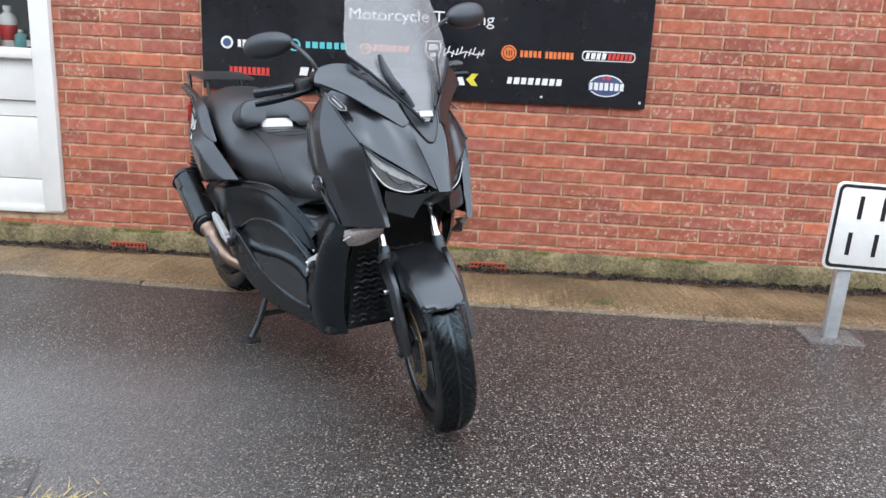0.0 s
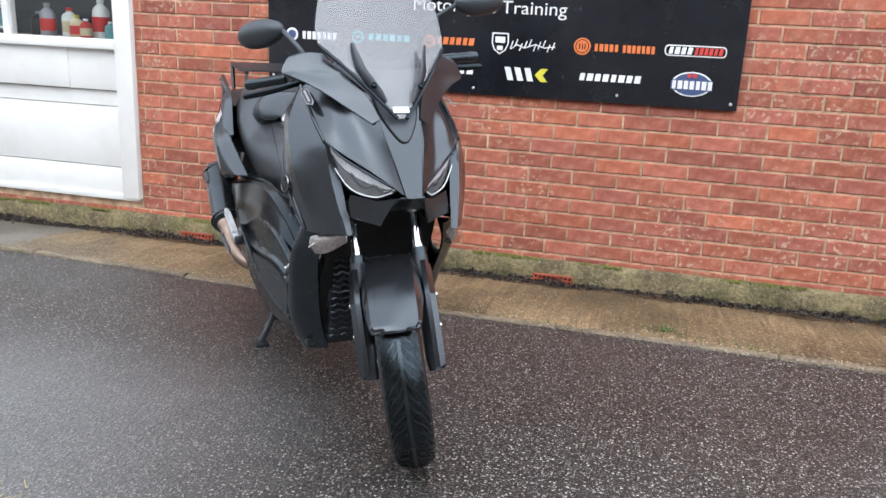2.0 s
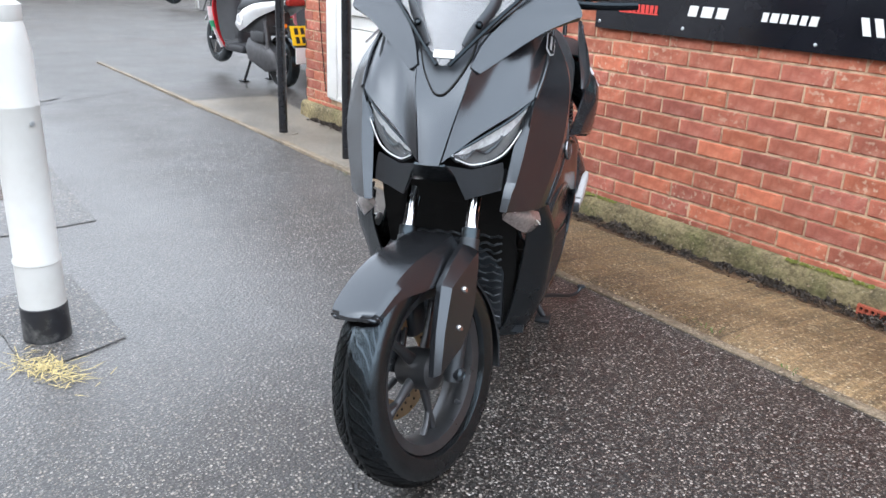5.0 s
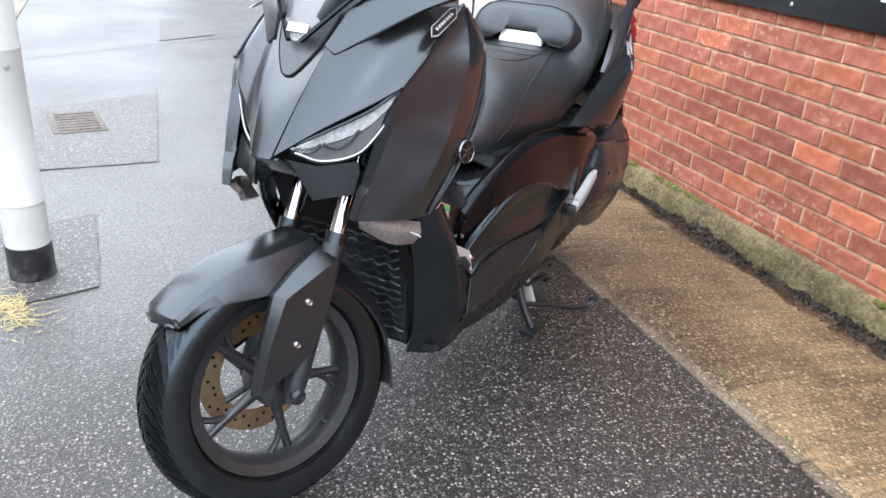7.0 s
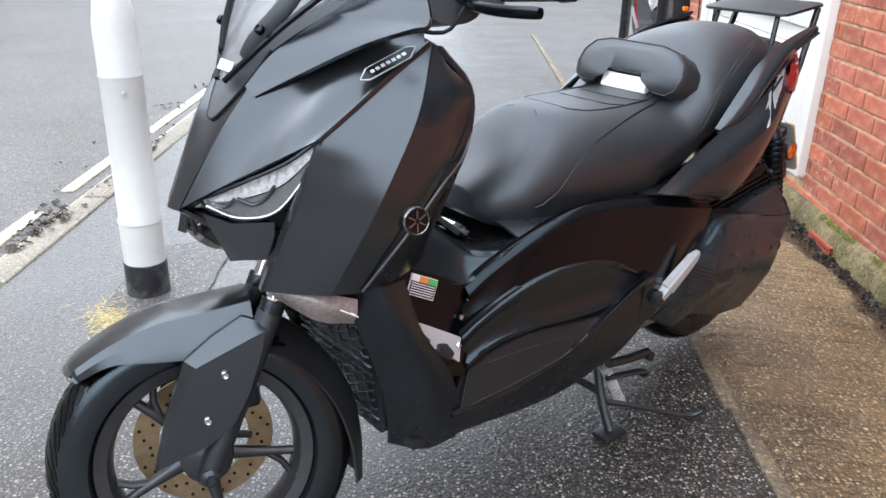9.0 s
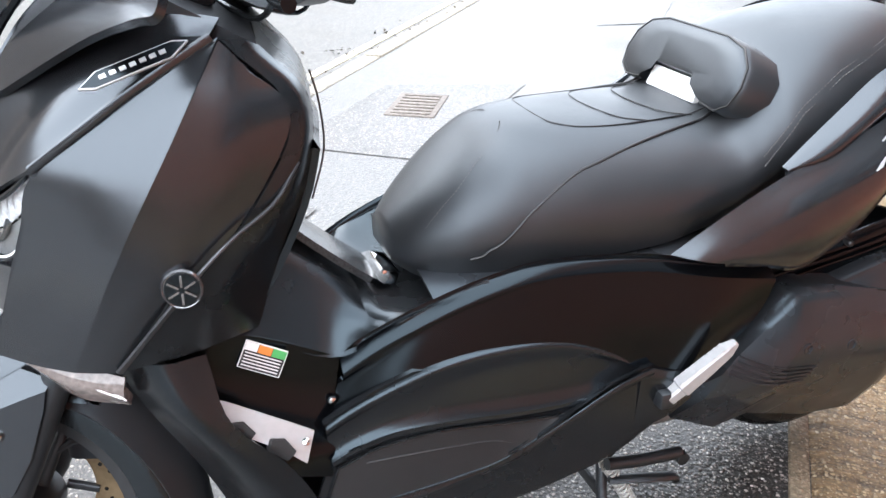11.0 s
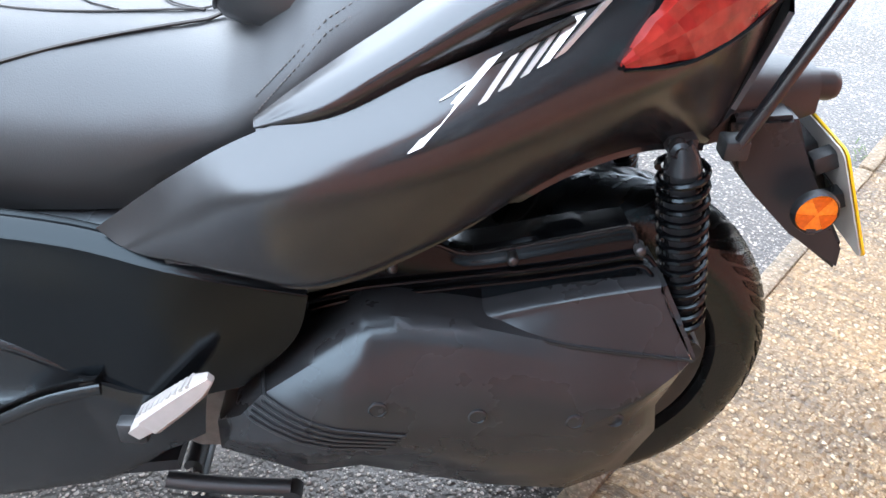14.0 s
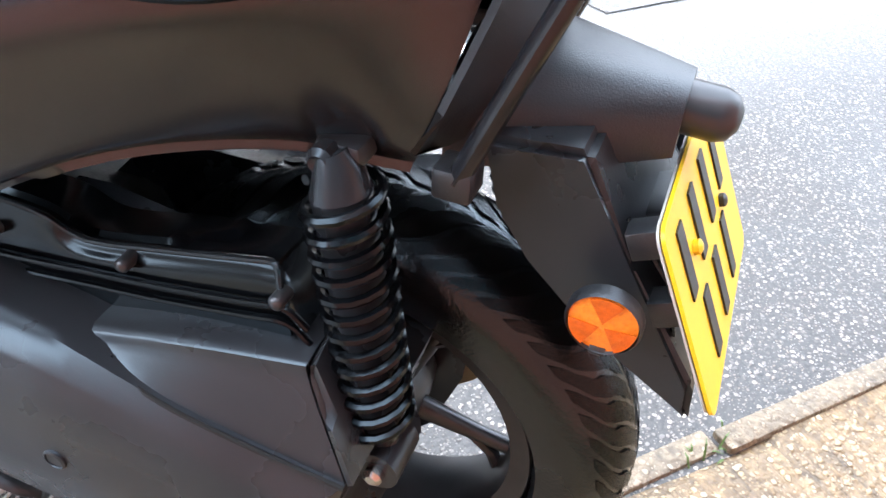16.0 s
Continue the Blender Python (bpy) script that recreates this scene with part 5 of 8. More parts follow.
screen_rows = [[(-0.128, -0.022, 0.982), (-0.124, 0.0, 0.978), (-0.128, 0.022, 0.982)], [(-0.185, -0.085, 1.062), (-0.168, 0.0, 1.056), (-0.185, 0.085, 1.062)], [(-0.295, -0.192, 1.168), (-0.235, 0.0, 1.165), (-0.295, 0.192, 1.168)], [(-0.350, -0.176, 1.315), (-0.300, 0.0, 1.315), (-0.350, 0.176, 1.315)], [(-0.410, -0.140, 1.450), (-0.370, 0.0, 1.455), (-0.410, 0.140, 1.450)]]
screen = part("windscreen", skin(screen_rows, nu=20, nv=16, t=0.004), SMOKED, bike, "smoked tinted windscreen")
screen.visible_shadow = False
part("screen_mount", skin([[(-0.150, -0.020, 0.972), (-0.146, 0.0, 0.970), (-0.150, 0.020, 0.972)], [(-0.205, -0.080, 1.046), (-0.192, 0.0, 1.042), (-0.205, 0.080, 1.046)], [(-0.298, -0.150, 1.115), (-0.266, 0.0, 1.105), (-0.298, 0.150, 1.115)]], nu=8, nv=10), MATT_TRIM, bike)
for s in (1, -1):
    rib_pts = spline([(-0.148, s * 0.042, 1.020), (-0.174, s * 0.070, 1.064), (-0.205, s * 0.096, 1.108), (-0.232, s * 0.106, 1.150), (-0.244, s * 0.112, 1.178)], 16)
    rib = part("screen_rib", tube(rib_pts, [(0.004, 0.006 + 0.009 * min(1, (15 - k) / 6) * min(1, (k + 1) / 3)) for k in range(16)], 8), MATT_TRIM, bike)
    aim = Matrix.Translation((-0.166, s * 0.071, 1.067)) @ Vector((0.8, s * 0.25, 0.5)).to_track_quat("Z", "Y").to_matrix().to_4x4()
    part("screw", lathe([(0.0085, -0.004), (0.0085, 0.004), (0.006, 0.006), (0.004, 0.003)], aim, 14), GLOSS, rib)
    # black edging along the lower edge of the screen
    part("screen_edging", tube(spline([(-0.124, s * 0.014, 0.978), (-0.183, s * 0.088, 1.060), (-0.232, s * 0.14, 1.115), (-0.292, s * 0.193, 1.168)], 14), 0.0055, 6), GLOSS, bike)
aim = Matrix.Translation((-0.136, 0.0, 1.001)) @ Vector((0.86, 0, 0.5)).to_track_quat("Z", "Y").to_matrix().to_4x4()
part("screen_sticker", box((-0.024, -0.009, 0.0), (0.024, 0.009, 0.002), aim @ Matrix.Rotation(radians(0), 4, "Z")), STICKER_WHITE, bike, "small white sticker")

# dashboard, glove box back and upper inner panel
part("dashboard", skin([[(-0.305, -0.15, 1.110), (-0.275, 0, 1.112), (-0.305, 0.15, 1.110)], [(-0.36, -0.17, 1.085), (-0.36, 0, 1.10), (-0.36, 0.17, 1.085)], [(-0.46, -0.19, 1.03), (-0.47, 0, 1.05), (-0.46, 0.19, 1.03)]], nu=10, nv=10, t=0.02), MATT_TRIM, bike)
part("instrument_panel", box((-0.43, -0.13, 1.06), (-0.33, 0.13, 1.125), Matrix.Translation((0, 0, 0)), 0.02), PANEL, bike)
part("glove_box", skin([[(-0.46, -0.19, 1.03), (-0.475, 0, 1.05), (-0.46, 0.19, 1.03)], [(-0.52, -0.188, 0.96), (-0.545, 0, 0.97), (-0.52, 0.188, 0.96)], [(-0.512, -0.185, 0.852), (-0.55, 0, 0.86), (-0.512, 0.185, 0.852)], [(-0.468, -0.176, 0.74), (-0.52, 0, 0.75), (-0.468, 0.176, 0.74)], [(-0.40, -0.165, 0.62), (-0.44, 0, 0.66), (-0.40, 0.165, 0.62)]], nu=18, nv=14, t=0.01), PANEL, bike, "black glove box panel behind the fairing")
for s in (1, -1):
    part("stitch_line", tube(spline([(-0.530, s * 0.150, 0.985), (-0.547, s * 0.12, 0.93), (-0.552, s * 0.11, 0.86), (-0.53, s * 0.115, 0.79)], 16), 0.0016, 5), THREAD, bike)

# centre tunnel and fuel lid
tunnel = [[(-0.34, 0.0, 0.82), (-0.34, 0.07, 0.78), (-0.33, 0.125, 0.69), (-0.32, 0.168, 0.635)], [(-0.44, 0.0, 0.755), (-0.44, 0.062, 0.725), (-0.435, 0.105, 0.675), (-0.42, 0.166, 0.608)], [(-0.55, 0.0, 0.655), (-0.55, 0.064, 0.645), (-0.55, 0.11, 0.612), (-0.54, 0.172, 0.552)], [(-0.65, 0.0, 0.572), (-0.65, 0.068, 0.574), (-0.645, 0.130, 0.584), (-0.655, 0.186, 0.602)], [(-0.78, 0.0, 0.590), (-0.78, 0.08, 0.600), (-0.78, 0.15, 0.622), (-0.78, 0.194, 0.650)]]
both("tunnel_cover", tunnel, PANEL, nu=22, nv=12)
lid = part("fuel_lid", skin([[(-0.495, -0.045, 0.730), (-0.495, 0, 0.735), (-0.495, 0.045, 0.730)], [(-0.575, -0.052, 0.658), (-0.575, 0, 0.664), (-0.575, 0.052, 0.658)], [(-0.655, -0.052, 0.592), (-0.655, 0, 0.597), (-0.655, 0.052, 0.592)]], nu=10, nv=8, t=0.012), CARBON, bike, "carbon-patterned fuel lid")
part("lid_handle", box((-0.035, -0.04, -0.008), (0.0, 0.04, 0.02), Matrix.Translation((-0.650, 0, 0.594)) @ Matrix.Rotation(radians(-20), 4, "Y"), 0.008), CHROME, lid)
part("key_block", box((-0.03, -0.03, -0.01), (0.03, 0.03, 0.02), Matrix.Translation((-0.50, 0, 0.738)) @ Matrix.Rotation(radians(38), 4, "Y"), 0.008), MATT_TRIM, lid)

# footwell wall, warning sticker and silver toe plate
both("footwell", [[(-0.300, 0.160, 0.640), (-0.42, 0.166, 0.611), (-0.545, 0.168, 0.550)], [(-0.290, 0.176, 0.57), (-0.41, 0.172, 0.552), (-0.535, 0.176, 0.500)], [(-0.300, 0.190, 0.525), (-0.40, 0.188, 0.500), (-0.525, 0.190, 0.450)], [(-0.34, 0.222, 0.500), (-0.42, 0.226, 0.450), (-0.52, 0.212, 0.415)], [(-0.365, 0.232, 0.46), (-0.43, 0.234, 0.41), (-0.51, 0.220, 0.37)]], GLOSS, nu=16, nv=12)
st_m = Matrix.Translation((-0.429, 0.1745, 0.577)) @ Vector((0.05, 0.97, 0.22)).to_track_quat("Z", "Y").to_matrix().to_4x4()
ux = st_m.to_3x3().inverted() @ Vector((-0.055, -0.01, -0.03)).normalized()
st_m = st_m @ Matrix.Rotation(math.atan2(ux.y, ux.x), 4, "Z")
warn = part("warning_sticker", box((-0.032, -0.021, 0.0), (0.032, 0.021, 0.0035), st_m), STICKER_WHITE, bike, "small warning sticker with coloured boxes")
part("sticker_field", box((-0.0305, -0.0195, 0.003), (0.0305, 0.0195, 0.0042), st_m), BLACK_VINYL, warn)
for x0, x1, y0, y1, m in ((-0.0305, -0.012, 0.0075, 0.0195, STICKER_WHITE), (-0.011, 0.009, 0.0075, 0.0195, STICKER_ORANGE), (0.01, 0.0305, 0.0075, 0.0195, STICKER_GREEN)):
    part("sticker_box", box((x0, y0, 0.004), (x1, y1, 0.005), st_m), m, warn)
for k in range(5):
    part("sticker_bar", box((-0.028, 0.003 - k * 0.0048, 0.004), (0.027, 0.0048 - k * 0.0048, 0.005), st_m), STICKER_WHITE, warn)
for s in (1, -1):
    plate_rows = [[(-0.315, s * 0.202, 0.542), (-0.352, s * 0.205, 0.546), (-0.430, s * 0.218, 0.505), (-0.487, s * 0.228, 0.472)], [(-0.318, s * 0.210, 0.533), (-0.356, s * 0.228, 0.511), (-0.430, s * 0.240, 0.464), (-0.470, s * 0.245, 0.430)]]
    toe = part("toe_plate", skin(plate_rows, nu=5, nv=16, t=0.006), ALUMINIUM, bike, "brushed aluminium toe plate")
    for p in ((-0.345, s * 0.213, 0.537), (-0.472, s * 0.238, 0.464)):
        part("rivet", lathe([(0.006, 0), (0.006, 0.003), (0.003, 0.005)], Matrix.Translation(p) @ Vector((0.1, s, 1.1)).to_track_quat("Z", "Y").to_matrix().to_4x4(), 10), STEEL, toe)
    for a, b in (((-0.365, s * 0.2300, 0.509), (-0.395, s * 0.236, 0.490)), ((-0.418, s * 0.240, 0.475), (-0.448, s * 0.2445, 0.450))):
        part("toe_rubber", tube([a, Vector(a).lerp(Vector(b), 0.5) + Vector((0, -s * 0.004, 0.004)), b], [(0.006, 0.010), (0.007, 0.014), (0.006, 0.010)], 10), MAT_RUBBER, toe)
    part("panel_screw", lathe([(0.007, -0.002), (0.007, 0.003), (0.004, 0.005)], Matrix.Translation((-0.526, s * 0.186, 0.486)) @ Matrix.Rotation(radians(-90 * s), 4, "X"), 12), STEEL, bike)

# -- side panels --
edge_line = ((-0.545, 0.166, 0.546), (-0.60, 0.172, 0.580), (-0.674, 0.182, 0.616), (-0.773, 0.190, 0.650), (-0.878, 0.196, 0.667), (-1.042, 0.206, 0.656), (-1.170, 0.222, 0.632), (-1.300, 0.218, 0.605))
SWOOSH_TOP = ((-0.508, 0.212, 0.452), (-0.571, 0.218, 0.490), (-0.690, 0.229, 0.536), (-0.805, 0.235, 0.548), (-0.903, 0.239, 0.537), (-0.988, 0.243, 0.502), (-1.065, 0.245, 0.454))
SWOOSH_LOW = ((-0.513, 0.218, 0.397), (-0.585, 0.224, 0.431), (-0.694, 0.234, 0.441), (-0.812, 0.239, 0.433), (-0.943, 0.244, 0.432), (-1.014, 0.247, 0.444), (-1.063, 0.249, 0.458))
LIP_LOW = ((-0.473, 0.227, 0.296), (-0.607, 0.239, 0.303), (-0.750, 0.248, 0.336), (-0.841, 0.251, 0.365), (-0.984, 0.258, 0.446), (-1.058, 0.256, 0.467))
BELLY_LOW = ((-0.437, 0.196, 0.235), (-0.587, 0.206, 0.219), (-0.744, 0.216, 0.216), (-0.859, 0.220, 0.227), (-0.927, 0.223, 0.245), (-0.996, 0.225, 0.263), (-1.053, 0.228, 0.295), (-1.128, 0.231, 0.354))
MAT_TOP = ((-0.521, 0.219, 0.383), (-0.590, 0.225, 0.411), (-0.692, 0.234, 0.424), (-0.811, 0.240, 0.414), (-0.905, 0.245, 0.409))
MAT_LOW = ((-0.490, 0.225, 0.300), (-0.609, 0.235, 0.316), (-0.715, 0.242, 0.333), (-0.796, 0.246, 0.352), (-0.903, 0.250, 0.409))


def moved(line, dy, dz, n=11):
    """A line of n points along another, moved outwards and up."""
    return [p + Vector((0, dy, dz)) for p in spline(line, n)]


def midway(a, b, f, dy=0.0, n=11):
    return [p.lerp(q, f) + Vector((0, dy, 0)) for p, q in zip(spline(a, n), spline(b, n))]


both("gloss_side_panel", [[(x + 0.002, y - 0.008, z - 0.010) for x, y, z in edge_line], edge_line, [(x, y + 0.016, z - 0.014) for x, y, z in edge_line], [(x, y + 0.019, z - 0.026) for x, y, z in edge_line], [(-0.536, 0.178, 0.505), (-0.590, 0.192, 0.535), (-0.664, 0.207, 0.566), (-0.790, 0.219, 0.598), (-0.890, 0.225, 0.602), (-1.045, 0.237, 0.566), (-1.165, 0.248, 0.535), (-1.280, 0.234, 0.520)], [(-0.522, 0.186, 0.450), (-0.580, 0.205, 0.490), (-0.646, 0.219, 0.518), (-0.800, 0.230, 0.546), (-0.900, 0.236, 0.536), (-1.050, 0.246, 0.466), (-1.130, 0.252, 0.446), (-1.215, 0.236, 0.450)]], GLOSS, nu=31, nv=44)
both("swoosh_panel", [moved(SWOOSH_TOP, -0.014, 0.008), moved(SWOOSH_TOP, -0.003, 0.004), moved(SWOOSH_TOP, 0.0, -0.004), midway(SWOOSH_TOP, SWOOSH_LOW, 0.3, -0.006), midway(SWOOSH_TOP, SWOOSH_LOW, 0.75, -0.006), midway(SWOOSH_TOP, SWOOSH_LOW, 0.92, -0.001), moved(SWOOSH_LOW, 0.004, 0.0)], PANEL, nu=25, nv=30)
both("footboard", [moved(SWOOSH_LOW, 0.004, 0.001), moved(SWOOSH_LOW, 0.004, -0.008), midway(SWOOSH_LOW, LIP_LOW, 0.2, -0.005), midway(SWOOSH_LOW, LIP_LOW, 0.8, -0.005), moved(LIP_LOW, -0.001, 0.006), moved(LIP_LOW, 0.002, -0.004), moved(LIP_LOW, -0.003, -0.014)], PANEL, nu=25, nv=30, t=0.01)
both("belly_panel", [moved(LIP_LOW, -0.004, -0.013), midway(LIP_LOW, BELLY_LOW, 0.5, 0.003), moved(BELLY_LOW, 0, 0), moved(BELLY_LOW, -0.035, -0.022)], PANEL, nu=16, nv=30)
both("peg_panel", [[(-1.035, 0.252, 0.480), (-1.10, 0.254, 0.456), (-1.175, 0.246, 0.448)], [(-1.035, 0.256, 0.440), (-1.10, 0.256, 0.425), (-1.168, 0.245, 0.415)], [(-1.045, 0.238, 0.330), (-1.11, 0.240, 0.345), (-1.160, 0.238, 0.372)]], PANEL, nu=10, nv=10)
for s in (1, -1):
    matt_rows = [[(x, s * (y + 0.002), z) for x, y, z in MAT_TOP], [(x, s * (y + 0.004), z) for x, y, z in MAT_LOW]]
    fm = part("foot_mat", skin(matt_rows, nu=6, nv=22, t=0.006), MAT_RUBBER, bike, "ribbed rubber foot mat")
    part("mat_rim", tube(spline(matt_rows[0], 22) + spline(matt_rows[1][::-1], 22), 0.0022, 6, closed=True), PANEL, fm)
    part("mat_rib", tube(spline([(-0.565, s * 0.2275, 0.388), (-0.66, s * 0.2365, 0.392), (-0.76, s * 0.243, 0.390), (-0.80, s * 0.2455, 0.380), (-0.83, s * 0.248, 0.368)], 16), 0.0012, 5), ALLOY, fm)

# inner body under the seat, dark
part("frame_cover", skin([[(-0.70, -0.17, 0.45), (-0.70, -0.17, 0.615), (-0.70, 0.17, 0.615), (-0.70, 0.17, 0.45)], [(-1.0, -0.18, 0.40), (-1.0, -0.185, 0.635), (-1.0, 0.185, 0.635), (-1.0, 0.18, 0.40)], [(-1.34, -0.15, 0.55), (-1.34, -0.19, 0.655), (-1.34, 0.19, 0.655), (-1.34, 0.15, 0.55)]], nu=14, nv=16), ENGINE, bike)


# -- seat --
def seat_section(x, top, half, low, p=2.6, n=19):
    pts = []
    for k in range(n):
        a = math.pi * k / (n - 1)
        c, s = math.cos(a), math.sin(a)
        pts.append(Vector((x, math.copysign(abs(c) ** (2 / p), c) * half, low + (top - low) * abs(s) ** (2 / p))))
    return pts


def loft_sections(sections, n, caps=True):
    bm = bmesh.new()
    cols = [spline([s[j] for s in sections], n) for j in range(len(sections[0]))]
    rings = [[bm.verts.new(cols[j][i]) for j in range(len(cols))] for i in range(n)]
    m = len(cols)
    for a, b in zip(rings, rings[1:]):
        for j in range(m - 1):
            bm.faces.new((a[j], a[j + 1], b[j + 1], b[j]))
        bm.faces.new((a[m - 1], a[0], b[0], b[m - 1]))
    if caps:
        bm.faces.new(rings[0])
        bm.faces.new(rings[-1])
    return bm


def tucked(pts, section):
    """The flank drawn in under its widest line."""
    _, top, _, low = section
    out = []
    for p in pts:
        f = (p[2] - low) / (top - low)
        k = 1 - 0.13 * (max(0, 0.45 - f) / 0.45) ** 1.4
        out.append(Vector((p[0], p[1] * k, p[2])))
    return out


SEAT = ((-0.668, 0.690, 0.055, 0.632), (-0.700, 0.722, 0.096, 0.618), (-0.750, 0.770, 0.132, 0.612), (-0.800, 0.811, 0.152, 0.616), (-0.860, 0.845, 0.168, 0.624), (-0.95, 0.854, 0.187, 0.642), (-1.10, 0.853, 0.204, 0.656), (-1.205, 0.852, 0.210, 0.686), (-1.250, 0.868, 0.213, 0.712), (-1.290, 0.902, 0.214, 0.735), (-1.335, 0.945, 0.213, 0.755), (-1.42, 0.980, 0.202, 0.79), (-1.55, 1.000, 0.170, 0.84), (-1.66, 0.992, 0.135, 0.87), (-1.73, 0.955, 0.09, 0.88))


def seat_at(x, y, lift=0.0, sections=SEAT):
    """A point on the saddle's top at x, y."""
    for a, b in zip(sections, sections[1:]):
        if b[0] <= x <= a[0]:
            k = (x - a[0]) / (b[0] - a[0])
            top, half, low = (a[i] + (b[i] - a[i]) * k for i in (1, 2, 3))
            f = min(1, abs(y) / half)
            return Vector((x, y, low + (top - low) * (1 - f**2.6) ** (1 / 2.6) + lift))
    return Vector((x, y, 0.88))


seat = part("saddle", loft_sections([tucked(seat_section(*s), s) for s in SEAT], 84), VINYL, bike, "black vinyl two-level saddle with piped seams and grey stitching", 70)
for s in (1, -1):
    part("piping", tube([seat_at(p.x, p.y, 0.0012) for p in spline([(-0.772, s * 0.139, 0), (-0.80, s * 0.149, 0), (-0.838, s * 0.156, 0), (-0.88, s * 0.157, 0), (-0.94, s * 0.152, 0), (-1.01, s * 0.144, 0), (-1.17, s * 0.116, 0), (-1.262, s * 0.096, 0)], 60)], 0.0022, 6), VINYL_SEAM, seat)
    pts = [seat_at(p.x, p.y, 0.0009) for p in spline([(-0.866, s * 0.030, 0), (-0.852, s * 0.052, 0), (-0.815, s * 0.075, 0), (-0.765, s * 0.090, 0), (-0.715, s * 0.088, 0)], 90)]
    bm = bmesh.new()
    for a, b in zip(pts[::2], pts[1::2]):
        add_tube(bm, [a, b], 0.0008, 5)
    part("stitching", bm, THREAD, seat)
    part("seam", tube([seat_at(p.x, p.y, 0.0006) for p in spline([(-0.925, s * 0.0, 0), (-0.93, s * 0.045, 0), (-0.945, s * 0.072, 0), (-0.99, s * 0.090, 0), (-1.09, s * 0.096, 0), (-1.25, s * 0.088, 0)], 30)], 0.0013, 5), VINYL_SEAM, seat)
    for x in (-1.03, -1.12):
        part("seam", tube([seat_at(p.x, p.y, 0.0006) for p in spline([(x, 0, 0), (x - 0.01, s * 0.045, 0), (x - 0.035, s * 0.078, 0), (x - 0.075, s * 0.094, 0)], 14)], 0.0012, 5), VINYL_SEAM, seat)

for s in (1, -1):
    for d in (0.0, 0.006):
        pts = [seat_at(p.x, p.y - s * d, 0.0015) for p in spline([(-1.262, s * 0.205, 0), (-1.30, s * 0.200, 0), (-1.36, s * 0.188, 0), (-1.44, s * 0.170, 0), (-1.54, s * 0.142, 0), (-1.64, s * 0.11, 0)], 110)]
        bm = bmesh.new()
        for a, b in zip(pts[::2], pts[1::2]):
            add_tube(bm, [a, b], 0.0009, 5)
        part("stitching", bm, THREAD, seat)

# backrest pad with notch and bright insert
rest_m = Matrix.Translation((-1.236, 0, 0.850)) @ Matrix(((0, -0.42, 0.907, 0), (1, 0, 0, 0), (0, 0.907, 0.42, 0), (0, 0, 0, 1)))
half = [(0.070, 0.036), (0.080, 0.028), (0.088, 0.0), (0.128, -0.004), (0.150, 0.012), (0.158, 0.045), (0.150, 0.08), (0.125, 0.108), (0.08, 0.120)]
pad_out = half + [(-x, y) for x, y in half[::-1]]
bm = bmesh.new()
rings = []
ctr = Vector((0, 0.055))
for z, k in ((-0.05, 1.0), (0.012, 1.0), (0.024, 0.955), (0.031, 0.87), (0.033, 0.6)):
    rings.append([bm.verts.new(rest_m @ Vector((ctr.x + (x - ctr.x) * k, ctr.y + (y - ctr.y) * (k if k > 0.9 else k * 0.98), z))) for x, y in pad_out])
for a, b in zip(rings, rings[1:]):
    for k in range(len(a)):
        bm.faces.new((a[k], a[(k + 1) % len(a)], b[(k + 1) % len(a)], b[k]))
bm.faces.new(rings[-1])
bm.faces.new(rings[0])
rest = part("backrest", bm, VINYL, bike, "small padded rider backrest", 50)
part("backrest_insert", box((-0.066, -0.006, -0.03), (0.066, 0.034, 0.020), rest_m, 0.004), STICKER_WHITE, rest, "bright white insert below the backrest")
part("piping", tube([rest_m @ Vector((0 + x * 0.965, 0.055 + (y - 0.055) * 0.965, 0.0235)) for x, y in half[2:] + [(-x, y) for x, y in half[::-1][:-2]]], 0.0022, 6), VINYL_SEAM, rest)

# -- tail --
tail_rows = [[(-1.085, 0.222, 0.662), (-1.18, 0.240, 0.736), (-1.275, 0.248, 0.792), (-1.43, 0.240, 0.846), (-1.56, 0.212, 0.890), (-1.68, 0.172, 0.918), (-1.80, 0.118, 0.925)], [(-1.125, 0.250, 0.658), (-1.215, 0.272, 0.694), (-1.305, 0.288, 0.742), (-1.44, 0.280, 0.785), (-1.57, 0.238, 0.818), (-1.69, 0.188, 0.842), (-1.800, 0.108, 0.862)], [(-1.165, 0.258, 0.652), (-1.24, 0.273, 0.645), (-1.32, 0.272, 0.634), (-1.44, 0.252, 0.674), (-1.57, 0.202, 0.722), (-1.67, 0.152, 0.728), (-1.755, 0.116, 0.712)], [(-1.19, 0.235, 0.645), (-1.26, 0.240, 0.632), (-1.34, 0.235, 0.632), (-1.45, 0.222, 0.680), (-1.57, 0.178, 0.730), (-1.68, 0.130, 0.732), (-1.735, 0.085, 0.712)]]
tail_tree = BVHTree.FromBMesh(skin(tail_rows, nu=20, nv=34))
both("tail_panel", tail_rows, MATT, nu=20, nv=34)
part("tail_cap", skin([[(-1.80, -0.125, 0.935), (-1.825, 0, 0.95), (-1.80, 0.125, 0.935)], [(-1.812, -0.110, 0.872), (-1.845, 0, 0.87), (-1.812, 0.110, 0.872)], [(-1.755, -0.120, 0.715), (-1.79, 0, 0.71), (-1.755, 0.120, 0.715)]], nu=10, nv=10), MATT_TRIM, bike)
part("under_tail", skin([[(-1.36, -0.2, 0.72), (-1.36, 0.2, 0.72)], [(-1.6, -0.15, 0.785), (-1.6, 0.15, 0.785)], [(-1.74, -0.09, 0.77), (-1.74, 0.09, 0.77)]], nu=6, nv=6, t=0.01), ENGINE, bike)
